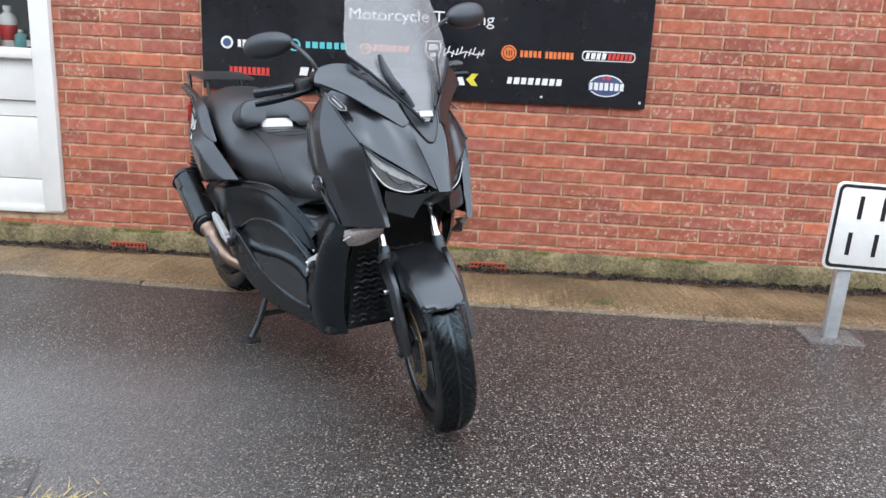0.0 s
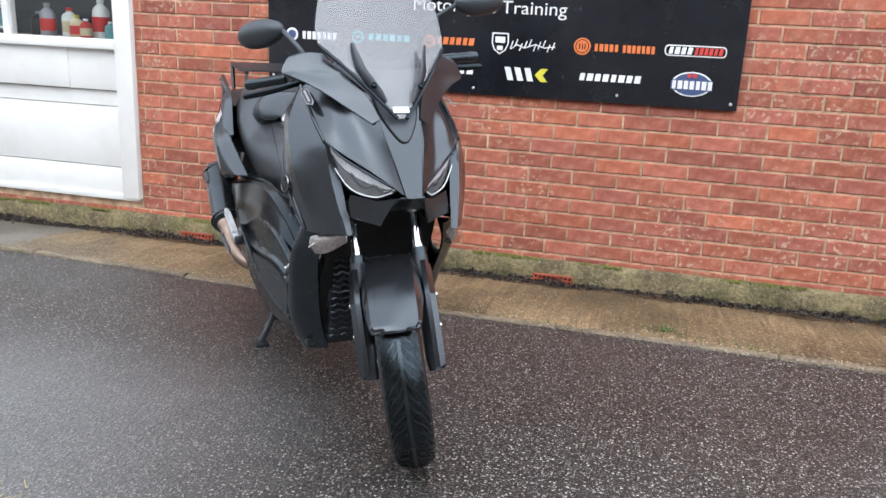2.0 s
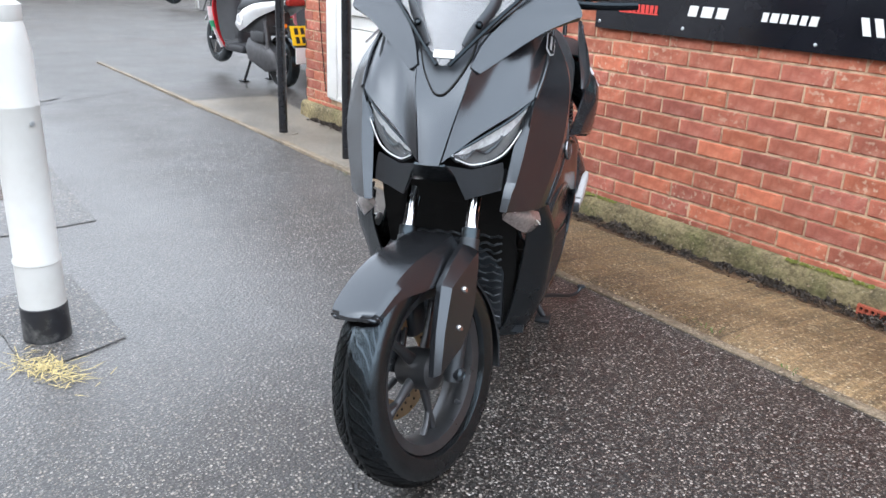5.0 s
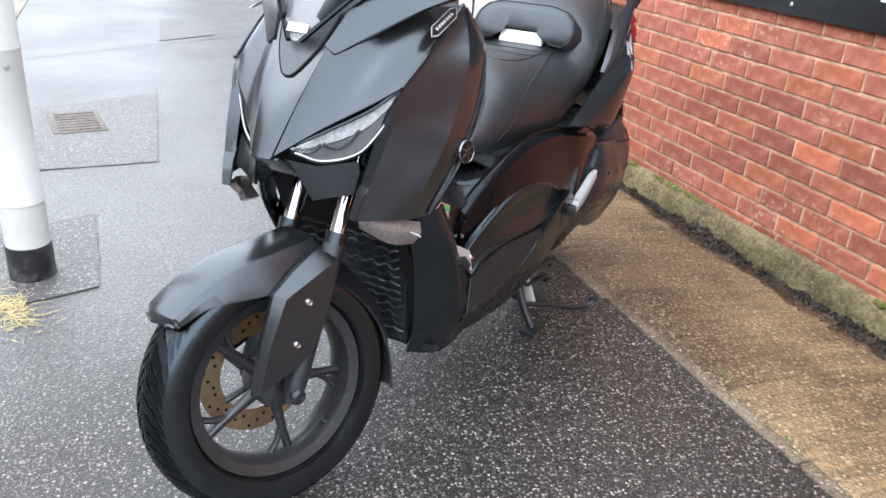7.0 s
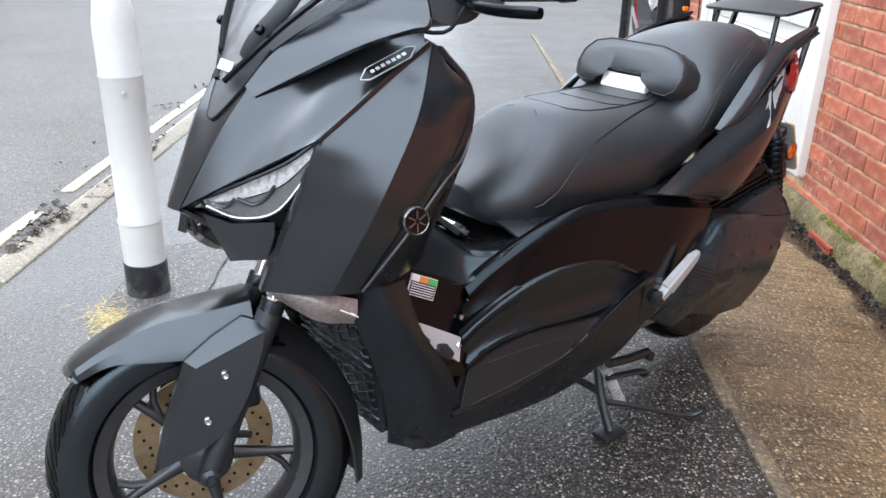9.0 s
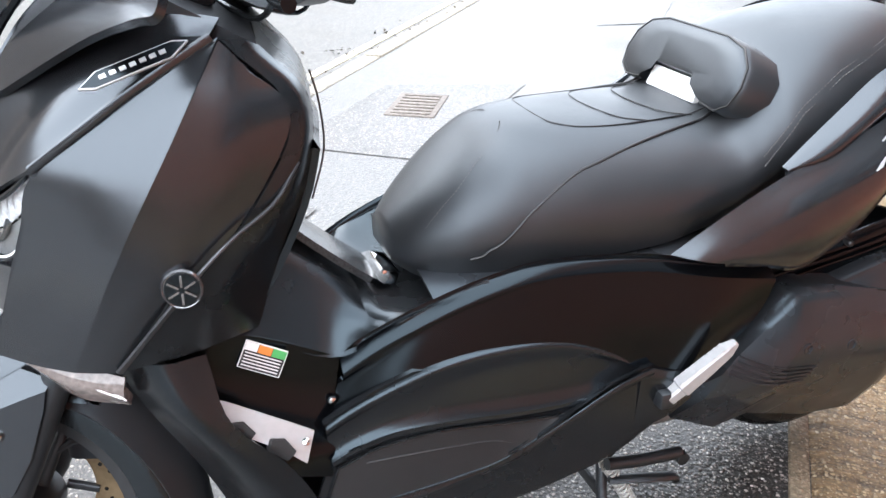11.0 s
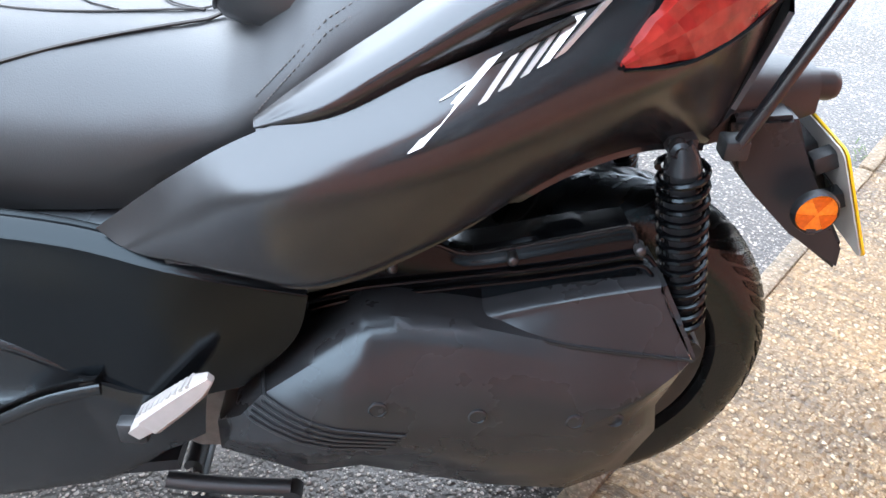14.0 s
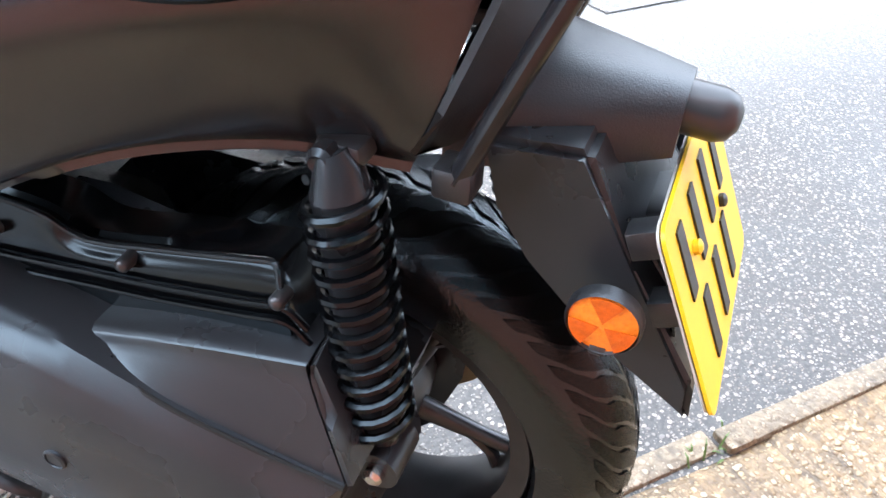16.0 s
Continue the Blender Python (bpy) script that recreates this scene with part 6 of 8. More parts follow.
part("tail_top", skin([[(-1.50, -0.225, 0.885), (-1.5, 0, 0.91), (-1.50, 0.225, 0.885)], [(-1.66, -0.19, 0.925), (-1.68, 0, 0.945), (-1.66, 0.19, 0.925)], [(-1.80, -0.125, 0.935), (-1.825, 0, 0.95), (-1.80, 0.125, 0.935)]], nu=8, nv=10), MATT_TRIM, bike)
for s in (1, -1):
    lens_rows = [[(-1.606, s * 0.219, 0.853), (-1.638, s * 0.209, 0.889), (-1.678, s * 0.190, 0.918), (-1.800, s * 0.122, 0.940)], [(-1.608, s * 0.221, 0.851), (-1.660, s * 0.206, 0.866), (-1.712, s * 0.178, 0.884), (-1.800, s * 0.121, 0.908)], [(-1.610, s * 0.220, 0.849), (-1.672, s * 0.198, 0.846), (-1.735, s * 0.163, 0.860), (-1.795, s * 0.118, 0.885)]]
    bm = skin([[(x, y + s * 0.007, z) for x, y, z in r] for r in lens_rows], nu=6, nv=11, t=0.016)
    cut = random.Random(3)
    for v in bm.verts:
        v.co.y += s * cut.uniform(-0.002, 0.0025)
        v.co.z += cut.uniform(-0.0015, 0.0015)
    tl = part("tail_light", bm, RED_LENS, bike, "faceted red tail light", 3)
    part("lens_edge", tube(spline([(x, y + s * 0.006, z - 0.003) for x, y, z in lens_rows[2]], 16), 0.003, 6), GLOSS, tl)
    rail_rows = [[(-1.266, s * 0.234, 0.796), (-1.320, s * 0.226, 0.834), (-1.388, s * 0.214, 0.876), (-1.474, s * 0.200, 0.926), (-1.600, s * 0.188, 0.970), (-1.775, s * 0.173, 1.003)], [(-1.267, s * 0.240, 0.795), (-1.326, s * 0.243, 0.830), (-1.394, s * 0.236, 0.868), (-1.486, s * 0.222, 0.918), (-1.610, s * 0.203, 0.963), (-1.780, s * 0.184, 0.999)], [(-1.268, s * 0.245, 0.793), (-1.334, s * 0.256, 0.818), (-1.402, s * 0.250, 0.855), (-1.505, s * 0.232, 0.908), (-1.620, s * 0.209, 0.953), (-1.782, s * 0.186, 0.988)], [(-1.269, s * 0.244, 0.791), (-1.340, s * 0.250, 0.802), (-1.412, s * 0.242, 0.838), (-1.530, s * 0.220, 0.898), (-1.640, s * 0.198, 0.943), (-1.784, s * 0.182, 0.984)], [(-1.270, s * 0.238, 0.790), (-1.343, s * 0.228, 0.787), (-1.420, s * 0.220, 0.822), (-1.565, s * 0.200, 0.890), (-1.660, s * 0.192, 0.934), (-1.785, s * 0.175, 0.980)]]
    part("grab_rail", skin(rail_rows, nu=17, nv=30, t=0.007), MATT, bike, "satin black grab rail", 45)
    part("rail_gap", tube(spline([(-1.274, s * 0.247, 0.788), (-1.30, s * 0.254, 0.784), (-1.345, s * 0.253, 0.784), (-1.42, s * 0.248, 0.820), (-1.56, s * 0.222, 0.891)], 20), 0.003, 6), DARK_VOID, bike)
    # badge of plain raised slanted strokes, laid on the tail's skin
    def on_tail(a, b, lift):
        """A point on the tail's side: a along the badge, b up."""
        x, z = -1.4245 - 0.152 * a - 0.004 * b, 0.818 + 0.066 * a + 0.017 * b
        hit = tail_tree.ray_cast(Vector((x, 1, z)), Vector((0, -1, 0)))[0] or tail_tree.find_nearest(Vector((x, 0.24, z)))[0]
        return Vector((x, s * (hit.y + lift), z))
    for a0, b0, a1, b1, wide in ((-0.005, -1.45, 0.40, 0.95, 0.085), (0.12, 0.25, 0.26, 0.45, 0.060), (0.375, -0.85, 0.55, 0.75, 0.050), (0.50, -0.75, 0.67, 0.75, 0.070), (0.62, -0.70, 0.80, 0.80, 0.050), (0.73, -0.70, 0.90, 0.85, 0.070), (0.83, -0.72, 1.10, 0.98, 0.070)):
        shapes = [(a0 - wide * 0.5, b0), (a0 + wide * 0.5, b0), (a1 + wide * 0.5, b1), (a1 - wide * 0.5, b1)]
        bm = bmesh.new()
        lo = [bm.verts.new(on_tail(*q, -0.004)) for q in shapes]
        hi = [bm.verts.new(on_tail(*q, 0.0025)) for q in shapes]
        bm.faces.new(hi)
        bm.faces.new(lo)
        for k in range(4):
            bm.faces.new((lo[k], lo[(k + 1) % 4], hi[(k + 1) % 4], hi[k]))
        part("side_badge", bm, SILVER_LOGO, bike, "raised silver model badge")

# luggage rack with rods down to the plate hanger
rack_plate = part("luggage_rack", prism(rounded(0.22, 0.24, 0.025), 0.008, Matrix.Translation((-1.84, 0, 1.030)) @ Matrix.Rotation(radians(6), 4, "Y"), 0.002), MATT_TRIM, bike, "flat black luggage rack plate")
for s in (1, -1):
    part("rack_rod", tube([(-1.92, s * 0.112, 1.035), (-1.865, s * 0.118, 0.885), (-1.787, s * 0.120, 0.705)], 0.0085, 10), BLACK_PAINT, rack_plate)
    part("rack_leg", tube([(-1.76, s * 0.085, 1.02), (-1.74, s * 0.09, 0.93)], 0.007, 8), BLACK_PAINT, rack_plate)
    part("rod_bracket", box((-1.80, s * 0.10, 0.690), (-1.77, s * 0.128, 0.715), None, 0.004), MATT_TRIM, rack_plate)

# plate hanger, lamp stub, plate, reflector
hanger_out = [(-1.790, 0.720), (-1.806, 0.655), (-1.835, 0.624), (-1.900, 0.562), (-1.984, 0.499), (-1.980, 0.540), (-1.912, 0.640), (-1.868, 0.726)]
bm = bmesh.new()
lo = [bm.verts.new((x, -0.088, z)) for x, z in hanger_out]
hi = [bm.verts.new((x, 0.088, z)) for x, z in hanger_out]
bm.faces.new(lo)
bm.faces.new(hi)
for k in range(len(lo)):
    bm.faces.new((lo[k], lo[(k + 1) % len(lo)], hi[(k + 1) % len(lo)], hi[k]))
bmesh.ops.bevel(bm, geom=list(bm.edges), offset=0.006, segments=2, affect="EDGES")
hanger = part("plate_hanger", bm, ENGINE, bike, "black plastic number plate hanger", 35)
part("tail_beam", loft_sections([seat_section(-1.76, 0.772, 0.085, 0.685, 3), seat_section(-1.86, 0.758, 0.055, 0.694, 3), seat_section(-1.918, 0.750, 0.034, 0.702, 3)], 10), MATT_TRIM, hanger)
part("lamp_stub", lathe([(0.0205, 0), (0.0205, 0.03), (0.017, 0.04), (0.008, 0.046)], Matrix.Translation((-1.912, 0, 0.726)) @ Matrix.Rotation(radians(-94), 4, "Y"), 18), ALLOY, hanger)
pl_m = Matrix.Translation((-1.950, 0, 0.610)) @ Matrix(((0, 0.42, -0.907, 0), (-1, 0, 0, 0), (0, 0.907, 0.42, 0), (0, 0, 0, 1)))
np_ = part("number_plate", prism(rounded(0.215, 0.172, 0.012), 0.003, pl_m @ Matrix.Translation((0, 0, 0.012))), PLATE_YELLOW, bike, "yellow number plate with dark bars")
part("plate_back", prism(rounded(0.213, 0.170, 0.012), 0.002, pl_m @ Matrix.Translation((0, 0, 0.0085))), CLEAR_BACK, np_, "pale grey back of the plate")
for y, row in ((0.038, (0.03, 0.03, 0.03, 0.03)), (-0.038, (0.03, 0.03, 0.03))):
    for k, w in enumerate(row):
        x = (k - (len(row) - 1) / 2) * 0.046
        part("plate_bar", box((x - w / 2, y - 0.03, 0.0145), (x - w / 2 + 0.016, y + 0.03, 0.0165), pl_m), BLACK_VINYL, np_)
for x, y, m in ((0.05, 0.0, BLACK_VINYL), (-0.05, 0.03, PLATE_YELLOW)):
    part("plate_screw", lathe([(0.006, 0.014), (0.006, 0.019), (0.003, 0.021)], pl_m @ Matrix.Translation((x, y, 0)), 10), m, np_)
part("plate_bracket", box((-0.03, -0.03, -0.03), (0.03, 0.05, 0.012), pl_m, 0.003), MATT_TRIM, np_)
for y in (0.062, 0.0):
    part("plate_bracket", box((-0.088, y - 0.012, -0.02), (-0.068, y + 0.012, 0.009), pl_m, 0.002), MATT_TRIM, np_)
part("plate_lamp_wire", tube([pl_m @ Vector(p) for p in ((-0.07, 0.075, -0.02), (-0.08, 0.02, 0.0), (-0.075, -0.03, -0.01), (-0.06, -0.06, -0.025))], 0.002, 6), RUBBER, np_)
for s in (1, -1):
    rf_m = Matrix.Translation((-1.904, s * 0.112, 0.618)) @ Matrix.Rotation(radians(-90 * s), 4, "X")
    rf = part("side_reflector", lathe([(0.0285, 0.002), (0.0285, 0.010), (0.0265, 0.013), (0.0255, 0.010)], rf_m, 30), MATT_TRIM, hanger)
    part("reflector_lens", lathe([(0.0255, 0.006), (0.0255, 0.0105), (0.012, 0.0125), (0.004, 0.013)], rf_m, 30), ORANGE_LENS, rf, "round orange reflector")
    # every other facet in darker orange: the facets' shading put into colour
    for k in range(3):
        part("reflector_sector", prism([(0.002 * math.cos(a), 0.002 * math.sin(a)) for a in (k * 2.094 + 0.5,)] + [(0.0245 * math.cos(a), 0.0245 * math.sin(a)) for a in (k * 2.094 + q * 0.13 for q in range(9))], 0.0012, rf_m @ Matrix.Translation((0, 0, 0.0122))), SHADED_ORANGE, rf)
    part("reflector_clip", box((-0.006, 0.022, 0.002), (0.006, 0.030, 0.012), rf_m @ Matrix.Rotation(radians(0 if s > 0 else 180), 4, "Z"), 0.001), ALLOY, rf)

# -- engine and rear wheel --
cvt = [(-1.195, 0.372), (-1.222, 0.400), (-1.335, 0.508), (-1.380, 0.526), (-1.500, 0.528), (-1.690, 0.568), (-1.720, 0.558), (-1.762, 0.460), (-1.752, 0.400), (-1.742, 0.290), (-1.705, 0.190), (-1.645, 0.130), (-1.570, 0.128), (-1.480, 0.165), (-1.440, 0.178), (-1.300, 0.172), (-1.190, 0.205), (-1.165, 0.260)]
# true places of the cover's rim, of its face's edge and of the upper rear panel
RIM = [(-1.151, 0.234, 0.427), (-1.229, 0.234, 0.500), (-1.294, 0.234, 0.547), (-1.331, 0.234, 0.549), (-1.411, 0.234, 0.535), (-1.518, 0.240, 0.509), (-1.665, 0.236, 0.481), (-1.641, 0.225, 0.397), (-1.652, 0.215, 0.340), (-1.619, 0.205, 0.251), (-1.554, 0.200, 0.208), (-1.438, 0.200, 0.220), (-1.280, 0.210, 0.275), (-1.206, 0.210, 0.262), (-1.105, 0.210, 0.312), (-1.111, 0.220, 0.372)]
FACE = [(-1.180, 0.262, 0.459), (-1.244, 0.255, 0.503), (-1.301, 0.252, 0.539), (-1.334, 0.252, 0.537), (-1.416, 0.252, 0.523), (-1.518, 0.250, 0.494), (-1.656, 0.240, 0.470), (-1.627, 0.240, 0.414), (-1.632, 0.235, 0.367), (-1.601, 0.230, 0.296), (-1.544, 0.230, 0.263), (-1.433, 0.235, 0.283), (-1.285, 0.250, 0.342), (-1.221, 0.255, 0.336), (-1.132, 0.255, 0.379), (-1.153, 0.262, 0.427)]


def moulded_cover():
    """The transmission cover: sides, a bevel that faces up, and a face that swells outwards."""
    bm = bmesh.new()

    def dense(line):
        out = []
        for k, p in enumerate(line):
            a, q = Vector(p), Vector(line[(k + 1) % len(line)])
            out += [a.lerp(q, m / 5) for m in range(5)]
        return out

    rim, face = dense(RIM), dense(FACE)
    a, b = Vector((-1.27, 0.286, 0.43)), Vector((-1.54, 0.264, 0.40))
    rings = [[Vector((p.x, 0.06, p.z)) for p in rim], [Vector((p.x, p.y - 0.012, p.z)) for p in rim], rim, face]
    for share in (0.06, 0.16, 0.34, 0.6, 0.92):
        ring = []
        for p in face:
            f = min(1, max(0, (p - a).dot(b - a) / (b - a).length_squared))
            c = a.lerp(b, f)
            q = p.lerp(c, share)
            q.y = p.y + (c.y + 0.004 - p.y) * (1 - (1 - share) ** 2.2)
            ring.append(q)
        rings.append(ring)
    made = [[bm.verts.new(p) for p in ring] for ring in rings]
    for lo, hi in zip(made, made[1:]):
        for k in range(len(lo)):
            bm.faces.new((lo[k], lo[(k + 1) % len(lo)], hi[(k + 1) % len(lo)], hi[k]))
    bm.faces.new(made[0])
    bm.faces.new(made[-1])
    bmesh.ops.recalc_face_normals(bm, faces=bm.faces)
    return bm


cover_bm = moulded_cover()
cover_tree = BVHTree.FromBMesh(cover_bm)


def on_cover(x, z, lift=0.0):
    """The point of the transmission cover's outer face at x, z."""
    hit = cover_tree.ray_cast(Vector((x, 1, z)), Vector((0, -1, 0)))[0]
    return Vector((x, (hit.y if hit else 0.22) + lift, z))


pillow(cvt, ((0.05, 0), (0.10, 0.01), (0.13, 0.04)), -1, "engine_case", ENGINE)
TRUE_SIZE = True
cover = part("transmission_cover", cover_bm, ENGINE, bike, "black transmission cover", 32)
upper = part("cover_panel", skin([[(-1.420, 0.13, 0.526), (-1.519, 0.13, 0.550), (-1.622, 0.13, 0.563)], [(-1.422, 0.205, 0.529), (-1.519, 0.205, 0.553), (-1.625, 0.198, 0.566)], [(-1.432, 0.217, 0.521), (-1.518, 0.217, 0.542), (-1.628, 0.210, 0.551)], [(-1.458, 0.228, 0.521), (-1.519, 0.236, 0.507), (-1.665, 0.234, 0.481)]], nu=13, nv=16, t=0.006, core=(0, 0.40)), ENGINE, cover, "", 40)
part("panel_end", skin([[(-1.622, 0.13, 0.563), (-1.626, 0.198, 0.564), (-1.630, 0.210, 0.550)], [(-1.645, 0.13, 0.52), (-1.648, 0.205, 0.52), (-1.650, 0.224, 0.515)], [(-1.664, 0.13, 0.48), (-1.666, 0.212, 0.48), (-1.667, 0.234, 0.480)]], nu=8, nv=6, t=0.005), ENGINE, cover)
part("cover_seam", tube(spline([(-1.421, 0.214, 0.530), (-1.432, 0.224, 0.526), (-1.458, 0.231, 0.520), (-1.519, 0.2405, 0.508), (-1.60, 0.240, 0.492), (-1.666, 0.238, 0.481)], 30), 0.0022, 6), DARK_VOID, cover)
for k in range(5):
    part("cooling_fin", tube([on_cover(p.x, p.z, 0.0015) for p in spline([(-1.176 + 0.003 * k, 0, 0.464 - k * 0.0085), (-1.258 + 0.004 * k, 0, 0.434 - k * 0.008), (-1.341 + 0.006 * k, 0, 0.414 - k * 0.006)], 20)], [(0.0018, 0.0026)] * 20, 6), ENGINE, cover)
for x, z in ((-1.310, 0.457), (-1.421, 0.436), (-1.534, 0.416), (-1.582, 0.412)):
    c = on_cover(x, z)
    part("bolt_boss", lathe([(0.011, -0.004), (0.011, 0.0012), (0.009, 0.0022), (0.008, -0.002)], Matrix.Translation(c) @ Matrix.Rotation(radians(-90), 4, "X"), 16), ENGINE, cover)
TRUE_SIZE = False
box_top = [(-1.290, 0.575), (-1.353, 0.600), (-1.434, 0.602), (-1.480, 0.588), (-1.558, 0.603), (-1.640, 0.622), (-1.666, 0.626)]
box_low = [(-1.290, 0.532), (-1.353, 0.550), (-1.434, 0.562), (-1.480, 0.569), (-1.558, 0.580), (-1.640, 0.595), (-1.679, 0.602)]
air = part("air_box", skin([[(x, 0.118, z - 0.004) for x, z in box_top], [(x, 0.160, z) for x, z in box_top], [(x, 0.168, z - 0.006) for x, z in box_top], [(x, 0.174, z) for x, z in box_low], [(x, 0.172, z - 0.05) for x, z in box_low]], nu=16, nv=30, t=0.004), GLOSS, bike, "shiny black air filter box", 30)
part("box_end", skin([[(-1.664, 0.130, 0.618), (-1.664, 0.158, 0.622), (-1.666, 0.167, 0.618)], [(-1.676, 0.130, 0.598), (-1.677, 0.158, 0.598), (-1.679, 0.172, 0.600)], [(-1.684, 0.130, 0.55), (-1.685, 0.158, 0.55), (-1.686, 0.170, 0.55)]], nu=8, nv=6, t=0.004), PANEL, air)
for drop, out in ((0.001, 0.1785), (0.018, 0.1765)):
    part("box_lip", tube(spline([(x, out, z - drop) for x, z in box_low] + [(-1.698, out - 0.002, 0.585 - drop)], 30), 0.0030, 8), GLOSS, air)
part("box_rim", tube(spline([(x, 0.165, z + 0.001) for x, z in box_top] + [(-1.674, 0.172, 0.612), (-1.682, 0.177, 0.602)], 30), 0.0028, 8), PANEL, air)
for p in ((-1.391, 0.180, 0.579), (-1.531, 0.178, 0.590), (-1.676, 0.180, 0.607)):
    part("box_bolt", lathe([(0.0065, -0.012), (0.0065, 0.002), (0.005, 0.004), (0.002, 0.005)], Matrix.Translation(p) @ Matrix.Rotation(radians(-90), 4, "X"), 12), ALLOY, air)
part("engine_block", box((-1.36, -0.16, 0.22), (-1.08, 0.15, 0.46), None, 0.03), ENGINE_GREY, bike)
part("throttle_body", lathe([(0.025, 0), (0.03, 0.02), (0.028, 0.06), (0.02, 0.08)], Matrix.Translation((-1.43, 0.03, 0.60)) @ Matrix.Rotation(radians(70), 4, "Y"), 16), ENGINE_GREY, bike)
part("breather_pipe", tube(spline([(-1.40, 0.09, 0.60), (-1.44, 0.10, 0.655), (-1.50, 0.06, 0.67), (-1.56, 0.02, 0.655)], 16), 0.011, 10), ENGINE_GREY, bike)

RW, RF = Vector((-1.663, 0.0, 0.330)), Vector((-0.037, 0.0, 0.252))


def about_axle(c):
    return Matrix.Translation(c) @ Matrix.Rotation(radians(-90), 4, "X")


def wheel(name, c, radius, half, rim_r, spokes, m=None, label=""):
    """A cast wheel and its tyre, turned about an axle that lies across the machine; m moves it all (steering)."""
    a = about_axle(c) if m is None else m @ about_axle(c)
    rim = part(name, lathe([(rim_r - 0.018, -half * 0.62), (rim_r + 0.004, -half * 0.72), (rim_r + 0.006, -half * 0.60), (rim_r - 0.012, -half * 0.45), (rim_r - 0.016, 0), (rim_r - 0.012, half * 0.45), (rim_r + 0.006, half * 0.60), (rim_r + 0.004, half * 0.72), (rim_r - 0.018, half * 0.62), (rim_r - 0.024, half * 0.4), (rim_r - 0.028, 0), (rim_r - 0.024, -half * 0.4)], a, 56, True), ALLOY, bike, label)
    prof = []
    for k in range(15):
        ang = radians(-112 + 224 * k / 14)
        prof.append((radius - (radius - rim_r) * 0.52 + (radius - rim_r) * 0.52 * math.cos(ang) ** 1 if abs(ang) < 1.58 else radius - (radius - rim_r) * 0.52 + (radius - rim_r) * 0.9 * math.cos(ang), half * math.sin(ang) if abs(ang) < 1.58 else half * math.sin(ang)))
    prof.append((rim_r + 0.004, half * 0.6))
    prof.insert(0, (rim_r + 0.004, -half * 0.6))
    tyre = part("tyre", lathe(prof, a, 64, True), RUBBER, rim, "wet black tyre")
    hub = lathe([(0.02, -half * 0.9), (0.045, -half * 0.7), (0.05, -half * 0.3), (0.05, half * 0.3), (0.045, half * 0.7), (0.02, half * 0.9)], a, 24)
    part("hub", hub, ALLOY, rim)
    for k in range(spokes):
        r = a @ Matrix.Rotation(2 * math.pi * k / spokes + 0.35, 4, "Z")
        fork = 0.075 + (rim_r - 0.075) * 0.42
        spoke = part("spoke", tube([r @ Vector(p) for p in ((0.03, 0, 0), (0.075, 0.002, 0), (fork, 0.006, 0), (rim_r - 0.014, 0.012, 0))], [(0.013, 0.018), (0.011, 0.013), (0.009, 0.010), (0.010, 0.009)], 10), ALLOY, rim)
        part("spoke_branch", tube([r @ Vector(p) for p in ((fork - 0.014, 0.004, 0), (fork + 0.02, -0.012, 0), (rim_r - 0.014, -0.046, 0))], [(0.008, 0.007), (0.008, 0.007), (0.009, 0.008)], 8), ALLOY, rim)
    # raised tread ribs, slanting from the middle to the shoulders
    bm = bmesh.new()
    cr = radius - (radius - rim_r) * 0.52
    rr = (radius - rim_r) * 0.52
    n = 54
    for k in range(n):
        for d in (-1, 1):
            base = 2 * math.pi * (k + (0.5 if d > 0 else 0)) / n
            strip = []
            for q in range(7):
                f = q / 6
                ang = d * radians(5 + 55 * f)
                tw = base + 0.28 * f + 0.02 * math.sin(8 * f)
                wid = (0.092, 0.086, 0.092, 0.084, 0.092, 0.086, 0.06)[q]
                pr = cr + (rr + 0.0022 - 0.0012 * f) * math.cos(ang)
                py = half * 1.012 * math.sin(ang)
                strip.append([bm.verts.new(a @ Vector((pr * math.cos(tw + e), pr * math.sin(tw + e), py))) for e in (-wid * 0.5, wid * 0.5)])
            for s0, s1 in zip(strip, strip[1:]):
                bm.faces.new((s0[0], s0[1], s1[1], s1[0]))
    bmesh.ops.solidify(bm, geom=list(bm.faces), thickness=0.003)
    tagged(part("tread", bm, RUBBER, rim, smooth=30), kind="stuff")
    return rim


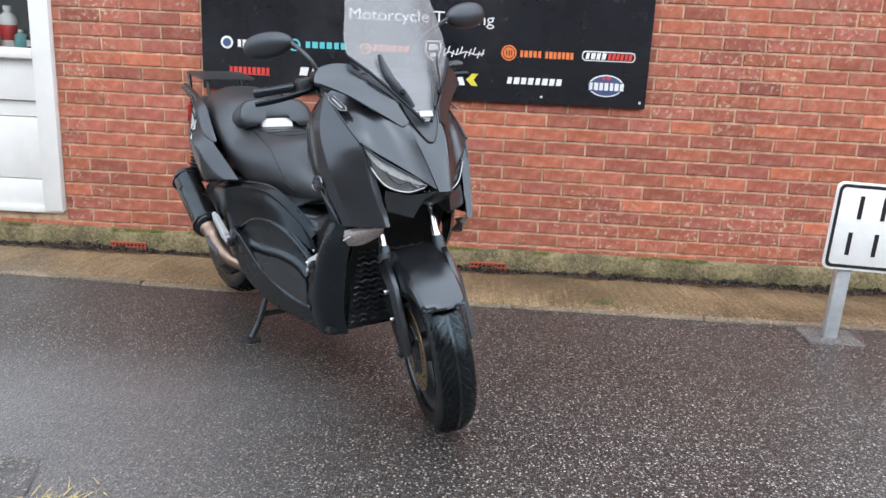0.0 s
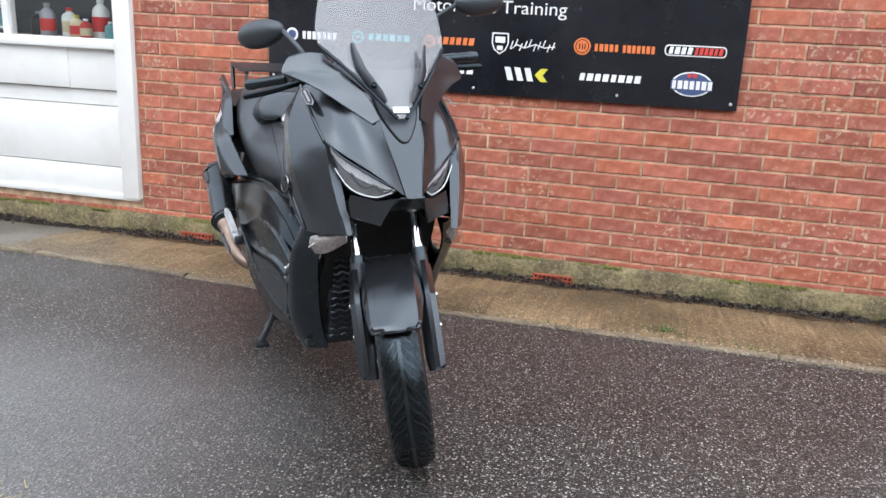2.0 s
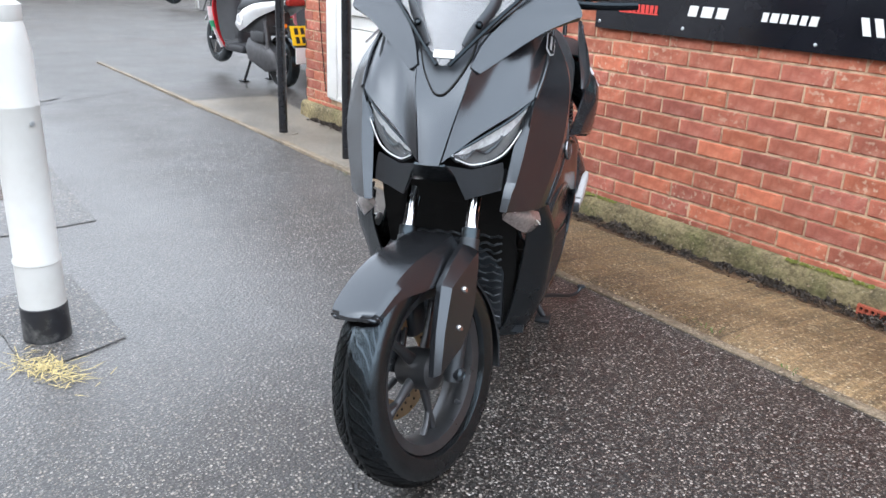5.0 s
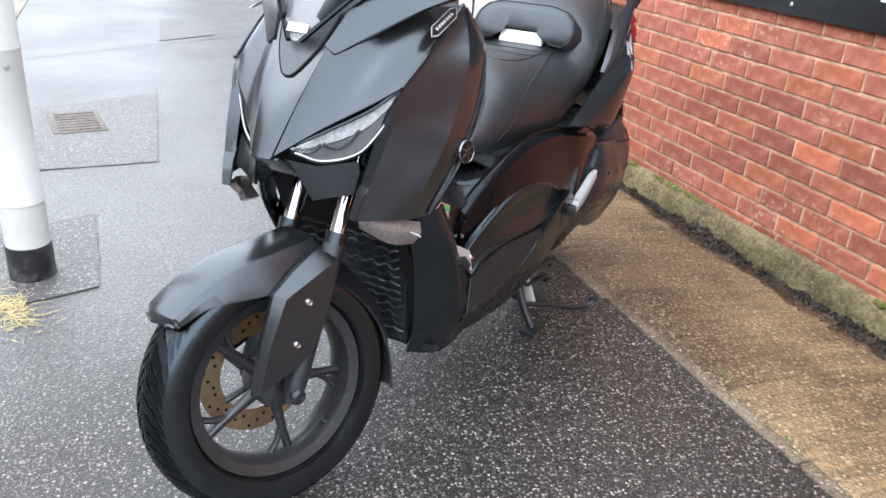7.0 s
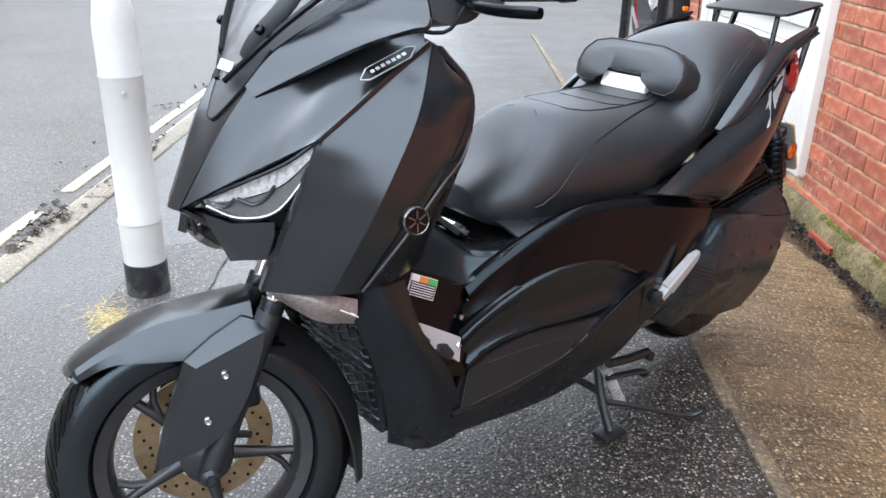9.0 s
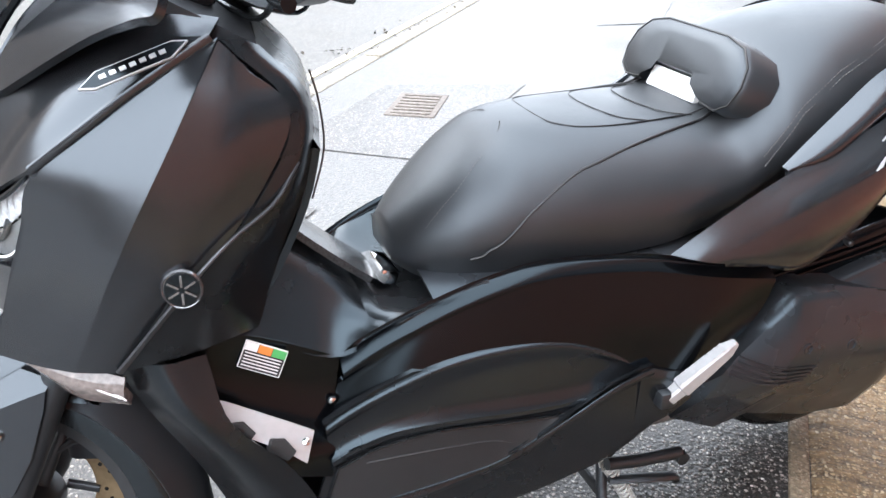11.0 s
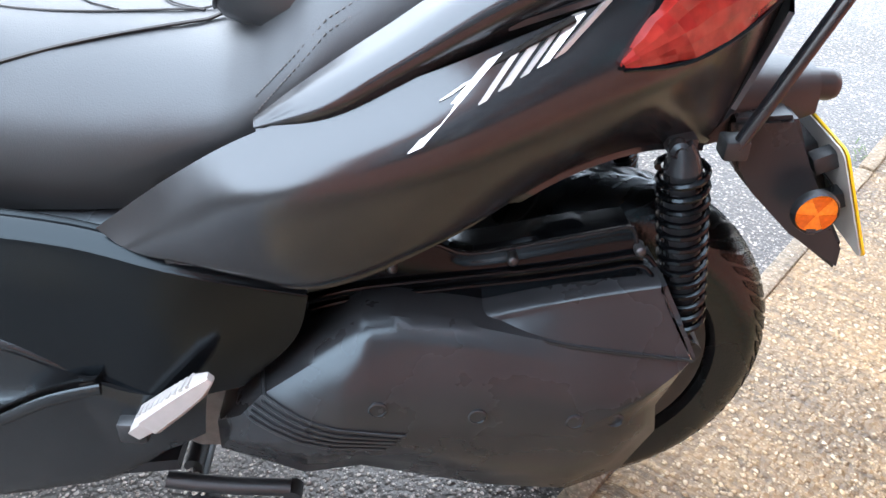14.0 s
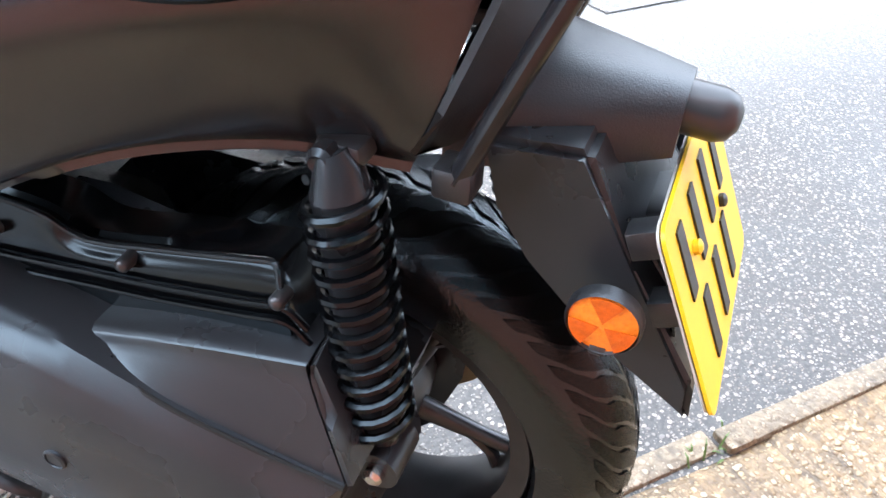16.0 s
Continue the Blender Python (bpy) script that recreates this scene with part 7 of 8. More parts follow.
TRUE_SIZE = True
wheel("rear_wheel", Vector((settle(RW).x, 0, 0.311)), 0.278, 0.070, 0.180, 5, None, "dark cast alloy rear wheel")
TRUE_SIZE = False
part("rear_axle_nut", lathe([(0.02, 0), (0.02, 0.02), (0.012, 0.03)], Matrix.Translation((RW.x, -0.11, RW.z)) @ Matrix.Rotation(radians(90), 4, "X"), 6), STEEL, bike)
part("rear_disc", lathe([(0.06, -0.002), (0.115, -0.002), (0.115, 0.002), (0.06, 0.002)], about_axle(Vector((RW.x, -0.085, RW.z))), 40, True), DISC_STEEL, bike)
for s in (1, -1):
    top, bot = Vector((-1.713, s * 0.150, 0.715)), Vector((-1.757, s * 0.165, 0.455))
    shock = part("shock_absorber", tube([top + Vector((0.004, 0, 0.012)), top, top.lerp(bot, 0.07), top.lerp(bot, 0.071), top.lerp(bot, 0.86), top.lerp(bot, 0.861), bot], [0.012, 0.017, 0.022, 0.0215, 0.0205, 0.013, 0.012], 18), ENGINE, bike, "black shock absorber with a coil spring")
    ax = (bot - top).normalized()
    e1 = ax.cross(Vector((0, 1, 0))).normalized()
    e2 = ax.cross(e1)
    coil = [top.lerp(bot, 0.05 + 0.81 * k / 208) + (e1 * math.cos(k * 2 * math.pi / 16) + e2 * math.sin(k * 2 * math.pi / 16)) * (0.0275 - 0.002 * k / 208) for k in range(209)]
    part("coil_spring", tube(coil, 0.0040, 7), GLOSS, shock)
    part("top_mount", box((-1.730, s * 0.08, 0.712), (-1.694, s * 0.150, 0.732), None, 0.006), MATT_TRIM, shock)
    part("top_bolt", lathe([(0.011, -0.008), (0.011, 0.004), (0.007, 0.008), (0.004, 0.006)], Matrix.Translation((-1.706, s * 0.155, 0.722)) @ Matrix.Rotation(radians(-90 * s), 4, "X"), 12), ENGINE, shock)
    part("lower_mount", lathe([(0.02, -0.02), (0.02, 0.02)], Matrix.Translation(bot) @ Matrix.Rotation(radians(90), 4, "X"), 16), ENGINE, shock)
    part("mount_bolt", lathe([(0.009, 0), (0.009, 0.006), (0.005, 0.009)], Matrix.Translation(bot + Vector((0, s * 0.02, 0))) @ Matrix.Rotation(radians(-90 * s), 4, "X"), 8), STEEL, shock)
    part("swing_arm", tube([(-1.45, s * 0.11, 0.30), (RW.x, s * 0.115, RW.z), (-1.757, s * 0.14, 0.455)], [0.03, 0.034, 0.02], 12), ENGINE, bike)

# exhaust on the right
can_a, can_b = Vector((-1.660, -0.228, 0.585)), Vector((-1.315, -0.252, 0.419))
ex = part("exhaust", tube([can_a, can_a.lerp(can_b, 0.015), can_a.lerp(can_b, 0.97), can_b], [(0.044, 0.050), (0.052, 0.058), (0.052, 0.058), (0.036, 0.042)], 24), PANEL, bike, "black oval exhaust silencer")
for f in (0.03, 0.88):
    part("strap", tube([can_a.lerp(can_b, f), can_a.lerp(can_b, f + 0.05)], (0.0535, 0.0595), 24), ALLOY, ex)
bm = bmesh.new()
for k in range(4):
    a, b = can_a.lerp(can_b, 0.13 + 0.045 * k), can_a.lerp(can_b, 0.155 + 0.045 * k)
    add_tube(bm, [a + Vector((0, -0.045, 0.022)), b + Vector((0, -0.045, 0.022))], (0.004, 0.016), 8)
part("maker_sticker", bm, ALUMINIUM, ex, "small silver sticker")
part("tail_pipe", tube([can_a + (can_a - can_b).normalized() * 0.014, can_a], [0.028, 0.032], 18), STEEL, ex)
part("pipe_mouth", tube([can_a + (can_a - can_b).normalized() * 0.016, can_a], [0.022, 0.022], 16), DARK_VOID, ex)
part("header_pipe", tube(spline([can_b + Vector((-0.02, 0, 0.01)), can_b + Vector((0.03, 0.002, -0.015)), (-1.235, -0.252, 0.372), (-1.152, -0.235, 0.322), (-1.08, -0.19, 0.30), (-0.98, -0.12, 0.29)], 26), [0.040] * 3 + [0.035] * 5 + [0.028] * 18, 16), COPPER, ex, "heat-tinted bent exhaust pipe")
part("heat_shield", skin([[(-1.26, -0.285, 0.40), (-1.18, -0.272, 0.355)], [(-1.25, -0.29, 0.375), (-1.17, -0.275, 0.335)]], nu=4, nv=6, t=0.004), ALLOY, ex)

# -- stands, pegs --
stand = part("centre_stand", tube([(-1.085, -0.13, 0.165), (-1.085, 0.13, 0.165)], 0.014, 12), MATT_TRIM, bike, "black centre stand standing on the ground")
for s in (1, -1):
    part("stand_leg", tube(spline([(-1.085, s * 0.11, 0.165), (-1.075, s * 0.145, 0.08), (-1.070, s * 0.185, 0.014)], 10), 0.0115, 10), MATT_TRIM, stand)
    part("stand_foot", box((-1.11, s * 0.16, 0.0), (-1.03, s * 0.21, 0.014), None, 0.004), MATT_TRIM, stand)
part("stand_lever", tube(spline([(-1.075, 0.150, 0.072), (-1.16, 0.20, 0.055), (-1.25, 0.25, 0.030), (-1.300, 0.276, 0.024), (-1.322, 0.290, 0.040)], 18), 0.0065, 10), MATT_TRIM, stand)
part("lever_pad", box((-1.334, 0.276, 0.036), (-1.314, 0.304, 0.048), None, 0.005), MATT_TRIM, stand)
part("stand_brace", tube([(-1.075, -0.14, 0.09), (-1.075, 0.14, 0.09)], 0.009, 10), MATT_TRIM, stand)
ax0, ax1 = Vector((-1.075, 0.140, 0.160)), Vector((-1.160, 0.150, 0.040))
e1 = (ax1 - ax0).cross(Vector((0, 1, 0))).normalized()
e2 = (ax1 - ax0).normalized().cross(e1)
part("return_spring", tube([ax0.lerp(ax1, k / 150) + (e1 * math.cos(k * 0.62) + e2 * math.sin(k * 0.62)) * 0.012 for k in range(151)], 0.0027, 6), CLEAR_BACK, stand, "pale grey coil return spring")
side = part("side_stand", tube(spline([(-1.06, 0.165, 0.185), (-1.14, 0.165, 0.172), (-1.235, 0.160, 0.160)], 8), 0.012, 10), MATT_TRIM, bike, "folded black side stand")
part("side_stand_foot", tube(spline([(-1.08, 0.15, 0.128), (-1.16, 0.17, 0.128), (-1.225, 0.165, 0.110), (-1.24, 0.15, 0.09)], 10), [(0.012, 0.006)] * 10, 8), MATT_TRIM, side)
part("side_stand_end", lathe([(0.014, -0.012), (0.014, 0.012)], Matrix.Translation((-1.238, 0.16, 0.150)) @ Matrix.Rotation(radians(90), 4, "X"), 12), MATT_TRIM, side)
for s in (1, -1):
    peg_a, peg_b = Vector((-1.090, s * 0.262, 0.408)), Vector((-1.196, s * 0.280, 0.512))
    along = (peg_b - peg_a).normalized()
    over = along.cross(Vector((0, s, 0))).normalized() * (1 if s > 0 else -1)
    out = over.cross(along).normalized()
    bm = bmesh.new()
    rows = [[bm.verts.new(peg_a.lerp(peg_b, f) + over * (w * a) + out * (h * b)) for a, b in ((-1, -0.7), (-0.7, -1), (0.7, -1), (1, -0.7), (1, 0.7), (0.7, 1), (-0.7, 1), (-1, 0.7))] for f, w, h in ((0, 0.011, 0.010), (0.18, 0.012, 0.011), (0.20, 0.0165, 0.0125), (0.55, 0.0150, 0.0115), (0.86, 0.0115, 0.010), (0.98, 0.006, 0.006), (1.0, 0.004, 0.004))]
    for a, b in zip(rows, rows[1:]):
        for k in range(8):
            bm.faces.new((a[k], a[(k + 1) % 8], b[(k + 1) % 8], b[k]))
    bm.faces.new(rows[0])
    bm.faces.new(rows[-1])
    bmesh.ops.recalc_face_normals(bm, faces=bm.faces)
    peg = part("passenger_peg", bm, ALUMINIUM, bike, "folded bare aluminium passenger peg", 20)
    d = (peg_b - peg_a).normalized()
    up = Vector((0, s, 0)).cross(d) * s
    for k in range(9):
        q = peg_a.lerp(peg_b, 0.24 + k * 0.075)
        part("peg_tooth", box((-0.003, -0.009, -0.003), (0.003, 0.009, 0.004), Matrix.Translation(q + up * (0.0135 - k * 0.0006)) @ d.to_track_quat("X", "Z").to_matrix().to_4x4()), ALUMINIUM, peg)
    part("peg_hinge", box((-1.105, s * 0.235, 0.392), (-1.07, s * 0.272, 0.425), None, 0.006), MATT_TRIM, peg)

# -- steering: fork, front wheel, fender, bars; all turned about the raked axis --
AXIS = Vector((-0.438, 0, 0.899)).normalized()
PIVOT = Vector((0.06, 0, 0))
STEER = Matrix.Translation(PIVOT) @ Matrix.Rotation(radians(-22), 4, AXIS) @ Matrix.Translation(-PIVOT)


def steered(name, bm, material, parent=None, label="", smooth=45):
    bmesh.ops.transform(bm, matrix=STEER, verts=bm.verts)
    return part(name, bm, material, bike if parent is None else parent, label, smooth)


# the front wheel keeps its true circle: turned with the steering, set on the settled axle
KEEP = STEER
STEER = Matrix.Translation(settle(STEER @ RF)) @ STEER.to_3x3().to_4x4() @ Matrix.Translation(-RF)
TRUE_SIZE = True
fw = wheel("front_wheel", RF, 0.276, 0.060, 0.192, 5, STEER, "dark cast alloy front wheel")
disc_bm = lathe([(0.085, -0.002), (0.133, -0.002), (0.133, 0.002), (0.085, 0.002)], about_axle(Vector((RF.x, -0.062, RF.z))), 48, True)
disc = steered("brake_disc", disc_bm, DISC_STEEL, fw, "drilled brake disc with a brown tint")
for k in range(40):
    r = 0.096 + 0.010 * (k % 3)
    a = 2 * math.pi * k / 40
    steered("disc_hole", lathe([(0.0035, -0.0032), (0.0035, 0.0032)], about_axle(Vector((RF.x + r * 1.06 * math.cos(a), -0.062, RF.z + r * 1.06 * math.sin(a)))), 8), DARK_VOID, disc)
for k in range(5):
    a = 2 * math.pi * k / 5 + 0.6
    steered("disc_arm", tube([(RF.x + 0.04 * math.cos(a), -0.055, RF.z + 0.04 * math.sin(a)), (RF.x + 0.09 * math.cos(a + 0.2), -0.062, RF.z + 0.09 * math.sin(a + 0.2))], 0.008, 8), ALLOY, fw)
STEER = KEEP
TRUE_SIZE = False
steered("caliper", box((-0.16, -0.095, 0.30), (-0.09, -0.045, 0.40), None, 0.015), ENGINE, None)
steered("valve", tube([(RF.x - 0.1, 0.02, RF.z - 0.13), (RF.x - 0.115, 0.03, RF.z - 0.145)], 0.005, 8), MATT_TRIM, fw)
up_dir = AXIS
for s in (1, -1):
    foot = Vector((RF.x, s * 0.092, RF.z))
    leg = steered("fork_leg", tube([foot - up_dir * 0.02, foot + up_dir * 0.02, foot + up_dir * 0.33], [0.018, 0.024, 0.024], 16), MATT_TRIM, None, "black lower fork leg")
    steered("fork_tube", tube([foot + up_dir * 0.30, foot + up_dir * 0.62], 0.0168, 18), CHROME, leg, "bright chrome fork tube")
    steered("dust_seal", tube([foot + up_dir * 0.325, foot + up_dir * 0.355], 0.0235, 18), RUBBER, leg)
    steered("axle_end", lathe([(0.017, -0.012), (0.017, 0.012), (0.010, 0.018), (0.008, 0.014)], Matrix.Translation((RF.x, s * 0.105, RF.z)) @ Matrix.Rotation(radians(-90 * s), 4, "X"), 14), ENGINE, leg)
    cov = [(0.058, 0.285), (0.027, 0.381), (-0.019, 0.483), (-0.071, 0.520), (-0.128, 0.551), (-0.170, 0.532), (-0.161, 0.491), (-0.127, 0.406), (-0.092, 0.350), (-0.042, 0.317)]
    face = [(0.050, 0.291), (0.014, 0.380), (-0.037, 0.472), (-0.082, 0.490), (-0.138, 0.512), (-0.166, 0.522), (-0.158, 0.490), (-0.125, 0.408), (-0.091, 0.353), (-0.042, 0.320)]
    bm = bmesh.new()
    rings = [[bm.verts.new((x, s * y, z)) for x, z in line] for y, line in ((0.092, cov), (0.106, cov), (0.122, face))]
    for a, b in zip(rings, rings[1:]):
        for k in range(len(a)):
            bm.faces.new((a[k], a[(k + 1) % len(a)], b[(k + 1) % len(a)], b[k]))
    bm.faces.new(rings[0])
    bm.faces.new(rings[-1])
    fc = steered("fork_cover", bm, MATT, None, "matt black angular fork cover", 20)
    for p in ((-0.086, s * 0.122, 0.452), (-0.046, s * 0.122, 0.370)):
        steered("cover_screw", lathe([(0.0085, -0.003), (0.0085, 0.003), (0.006, 0.006), (0.003, 0.005)], Matrix.Translation(p) @ Matrix.Rotation(radians(-90 * s), 4, "X"), 12), STEEL, fc)
# front fender over the tyre
fen = [[(u - k, -b, zb), (u - k * 0.5, -a, za), (u, 0.0, za + 0.003), (u - k * 0.5, a, za), (u - k, b, zb)] for k, u, a, za, b, zb in ((0.030, 0.196, 0.042, 0.462, 0.050, 0.458), (0.026, 0.190, 0.054, 0.472, 0.062, 0.460), (0.014, 0.170, 0.062, 0.486, 0.071, 0.466), (0, 0.10, 0.064, 0.520, 0.079, 0.486), (0, 0.02, 0.066, 0.546, 0.085, 0.480), (0, -0.06, 0.069, 0.556, 0.091, 0.480), (0, -0.15, 0.064, 0.566, 0.092, 0.496))]
steered("front_fender", skin(fen, nu=30, nv=9, t=0.005, core=(0, 0.3)), MATT, None, "matt black front fender with a flat top", 18)
both_rear = [[(-0.150, -0.065, 0.470), (-0.160, 0, 0.535), (-0.150, 0.065, 0.470)], [(-0.215, -0.066, 0.435), (-0.245, 0, 0.480), (-0.215, 0.066, 0.435)], [(-0.285, -0.064, 0.345), (-0.325, 0, 0.365), (-0.285, 0.064, 0.345)], [(-0.318, -0.058, 0.240), (-0.350, 0, 0.245), (-0.318, 0.058, 0.240)], [(-0.325, -0.045, 0.140), (-0.345, 0, 0.130), (-0.325, 0.045, 0.140)]]
steered("fender_rear", skin(both_rear, nu=18, nv=10, t=0.005, core=(0, 0.25)), MATT_TRIM, None, "black rear mudguard of the front wheel", 50)
steered("brake_hose", tube(spline([(-0.13, -0.08, 0.40), (-0.17, -0.1, 0.5), (-0.24, -0.09, 0.62), (-0.3, -0.06, 0.78)], 16), 0.006, 8), RUBBER)
steered("lower_yoke", box((-0.36, -0.12, 0.70), (-0.26, 0.12, 0.74), None, 0.01), ENGINE)

# handlebar
bar = steered("handlebar", tube(spline([(-0.660, -0.375, 1.078), (-0.615, -0.25, 1.088), (-0.545, -0.13, 1.085), (-0.50, 0.0, 1.065), (-0.545, 0.13, 1.085), (-0.615, 0.25, 1.088), (-0.660, 0.375, 1.078)], 40), 0.011, 12), MATT_TRIM, None, "black handlebar turned to its right")
steered("bar_cover", loft_sections([[Vector((-0.50 + 0.055 * math.cos(2 * math.pi * k / 16) - abs(y) * 0.3, y, 1.075 + 0.035 * math.sin(2 * math.pi * k / 16))) for k in range(16)] for y in (-0.16, -0.08, 0.0, 0.08, 0.16)], 12), MATT_TRIM, bar)
for s in (1, -1):
    steered("grip", tube([(-0.606, s * 0.245, 1.088), (-0.648, s * 0.355, 1.080), (-0.652, s * 0.356, 1.080), (-0.662, s * 0.378, 1.078)], [0.0165, 0.0165, 0.019, 0.017], 16), RUBBER, bar, "ribbed rubber grip")
    steered("switch_block", box((-0.03, -0.035, -0.028), (0.03, 0.035, 0.028), Matrix.Translation((-0.588, s * 0.205, 1.088)) @ Matrix.Rotation(radians(-20 * s), 4, "Z"), 0.01), MATT_TRIM, bar)
    steered("brake_lever", tube(spline([(-0.565, s * 0.180, 1.080), (-0.555, s * 0.235, 1.068), (-0.570, s * 0.310, 1.055), (-0.600, s * 0.385, 1.046)], 16), [(0.006, 0.010)] * 15 + [(0.008, 0.009)], 8), GLOSS, bar, "black brake lever")
    steered("fluid_reservoir", box((-0.028, -0.03, -0.02), (0.028, 0.03, 0.022), Matrix.Translation((-0.55, s * 0.16, 1.115)) @ Matrix.Rotation(radians(-15 * s), 4, "Z"), 0.01), MATT_TRIM, bar)
    mi, mo = (Vector((-0.614, -0.234, 1.242)), Vector((-0.706, -0.370, 1.232))) if s < 0 else (Vector((-0.575, 0.330, 1.255)), Vector((-0.645, 0.475, 1.255)))
    stem = steered("mirror_stem", tube(spline([(-0.555, s * 0.165, 1.10), (-0.55, s * 0.175, 1.16), tuple(mi * 0.35 + Vector((-0.56, s * 0.19, 1.19)) * 0.65), tuple(mi)], 14), 0.0075, 8), MATT_TRIM, bar)
    d = (mo - mi)
    ring = []
    for k, (f, h, w) in enumerate(((-0.04, 0.012, 0.01), (0.06, 0.028, 0.022), (0.3, 0.043, 0.032), (0.65, 0.046, 0.032), (0.92, 0.038, 0.026), (1.06, 0.020, 0.014), (1.10, 0.006, 0.004))):
        c = mi + d * f
        e = Vector((-d.y, d.x, 0)).normalized()
        ring.append([c + e * w * math.cos(2 * math.pi * q / 16) + Vector((0, 0, h * math.sin(2 * math.pi * q / 16))) for q in range(16)])
    steered("mirror", loft_sections(ring, 18), MATT_TRIM, stem, "black rounded mirror housing", 60)
    steered("cable", tube(spline([(-0.56, s * 0.18, 1.07), (-0.53, s * 0.16, 1.03), (-0.48, s * 0.1, 1.04), (-0.44, s * 0.06, 1.06)], 12), 0.004, 6), RUBBER, bar)

# ---- other machines parked in the yard ----
YARD_WHITE = mat("white_bodywork", (0.72, 0.73, 0.74), 0.3, spread=0.04, scale=8, dirt=(0.4, 0.39, 0.37), dirt_scale=7, dirt_amount=0.25)
YARD_RED = mat("red_bodywork", (0.5, 0.02, 0.025), 0.25, spread=0.06, scale=8, coat=0.4)
YARD_PINK = mat("pink_bodywork", (0.72, 0.25, 0.28), 0.35, spread=0.12, scale=25)
YARD_CASE = mat("dull_drive_case", (0.09, 0.09, 0.095), 0.45, metal=0.4, spread=0.2, scale=25)
YARD_GREEN = mat("green_decal", (0.05, 0.42, 0.2), 0.4, spread=0.05)
YARD_GREY = mat("grey_plastic", (0.035, 0.036, 0.04), 0.5, spread=0.1, scale=20)


def parked_scooter(place, label, side_colour, front_colour, low_colour, seat_colour):
    """A small scooter on its stand: x ahead from the rear axle, y to its left, z up."""
    global TRUE_SIZE
    TRUE_SIZE = True
    ob = tagged(empty("small_scooter", place), label, "scooter", "machines parked in the yard")
    for name, cx, cz, r, hw in (("rear_wheel", 0.0, 0.235, 0.235, 0.055), ("front_wheel", 1.25, 0.33, 0.235, 0.05)):
        a = Matrix.Translation((cx, 0, cz)) @ Matrix.Rotation(radians(-90), 4, "X")
        rim = part(name, lathe([(0.03, -0.03), (0.14, -0.035), (0.15, -0.03), (0.145, 0), (0.15, 0.03), (0.14, 0.035), (0.03, 0.03)], a, 32), ALLOY, ob)
        part("tyre", lathe([(0.14, -hw * 0.7), (r - 0.04, -hw), (r - 0.01, -hw * 0.75), (r, -hw * 0.25), (r, hw * 0.25), (r - 0.01, hw * 0.75), (r - 0.04, hw), (0.14, hw * 0.7)], a, 40, True), RUBBER, rim)
        for k in range(5):
            part("spoke", tube([a @ Matrix.Rotation(1.257 * k, 4, "Z") @ Vector(q) for q in ((0.03, 0, hw * 0.7), (0.14, 0, hw * 0.75))], 0.014, 8), STEEL, rim)
    for s in (1, -1):
        part("fork_leg", tube([(1.25, s * 0.075, 0.33), (1.08, s * 0.07, 0.78)], 0.018, 10), ALLOY, ob)
        part("side_panel", skin([[(0.60, s * 0.13, 0.58), (0.42, s * 0.17, 0.67), (0.15, s * 0.17, 0.745), (-0.24, s * 0.10, 0.79)], [(0.59, s * 0.16, 0.53), (0.42, s * 0.200, 0.60), (0.15, s * 0.195, 0.69), (-0.24, s * 0.13, 0.765)], [(0.53, s * 0.15, 0.47), (0.38, s * 0.18, 0.51), (0.15, s * 0.17, 0.615), (-0.20, s * 0.12, 0.735)]], nu=10, nv=18), side_colour, ob)
        part("panel_mark", lathe([(0.055, 0.0), (0.055, 0.006), (0.04, 0.006), (0.04, 0.0)], Matrix.Translation((0.42, s * 0.2, 0.585)) @ Matrix.Rotation(radians(-90 * s), 4, "X"), 20, True), STICKER_WHITE, ob)
        part("shock_absorber", tube([(0.02, s * 0.13, 0.26), (0.07, s * 0.13, 0.60)], 0.02, 10), YARD_CASE, ob)
        part("leg_front", skin([[(0.92, s * 0.05, 0.93), (0.90, s * 0.17, 0.86)], [(1.04, s * 0.04, 0.72), (0.96, s * 0.21, 0.68)], [(1.0, s * 0.04, 0.5), (0.93, s * 0.19, 0.45)], [(0.93, s * 0.04, 0.32), (0.87, s * 0.14, 0.28)]], nu=14, nv=6, t=0.012), front_colour, ob)
        part("leg_decal", skin([[(1.03, s * 0.225, 0.66), (1.06, s * 0.13, 0.66)], [(0.99, s * 0.222, 0.52), (1.03, s * 0.12, 0.50)], [(0.90, s * 0.165, 0.28), (0.95, s * 0.08, 0.30)]], nu=8, nv=4, t=0.004, flip=-1), low_colour, ob)
        part("leg_mark", skin([[(0.985, s * 0.226, 0.53), (1.0, s * 0.18, 0.53)], [(0.965, s * 0.216, 0.44), (0.98, s * 0.17, 0.44)]], nu=4, nv=3, t=0.008, flip=-1), YARD_GREEN, ob)
        part("grip", tube([(0.80, s * 0.18, 1.0), (0.76, s * 0.33, 1.0)], 0.018, 10), RUBBER, ob)
        part("mirror", loft_sections([[Vector((0.82 + 0.012 * math.cos(k), s * (0.26 + d), 1.16 + h * math.sin(k))) for k in (j * 0.698 for j in range(9))] for d, h in ((0, 0.01), (0.02, 0.045), (0.08, 0.05), (0.11, 0.02))], 8), YARD_GREY, ob)
        part("mirror_stem", tube([(0.82, s * 0.16, 1.0), (0.82, s * 0.27, 1.14)], 0.007, 6), BLACK_PAINT, ob)
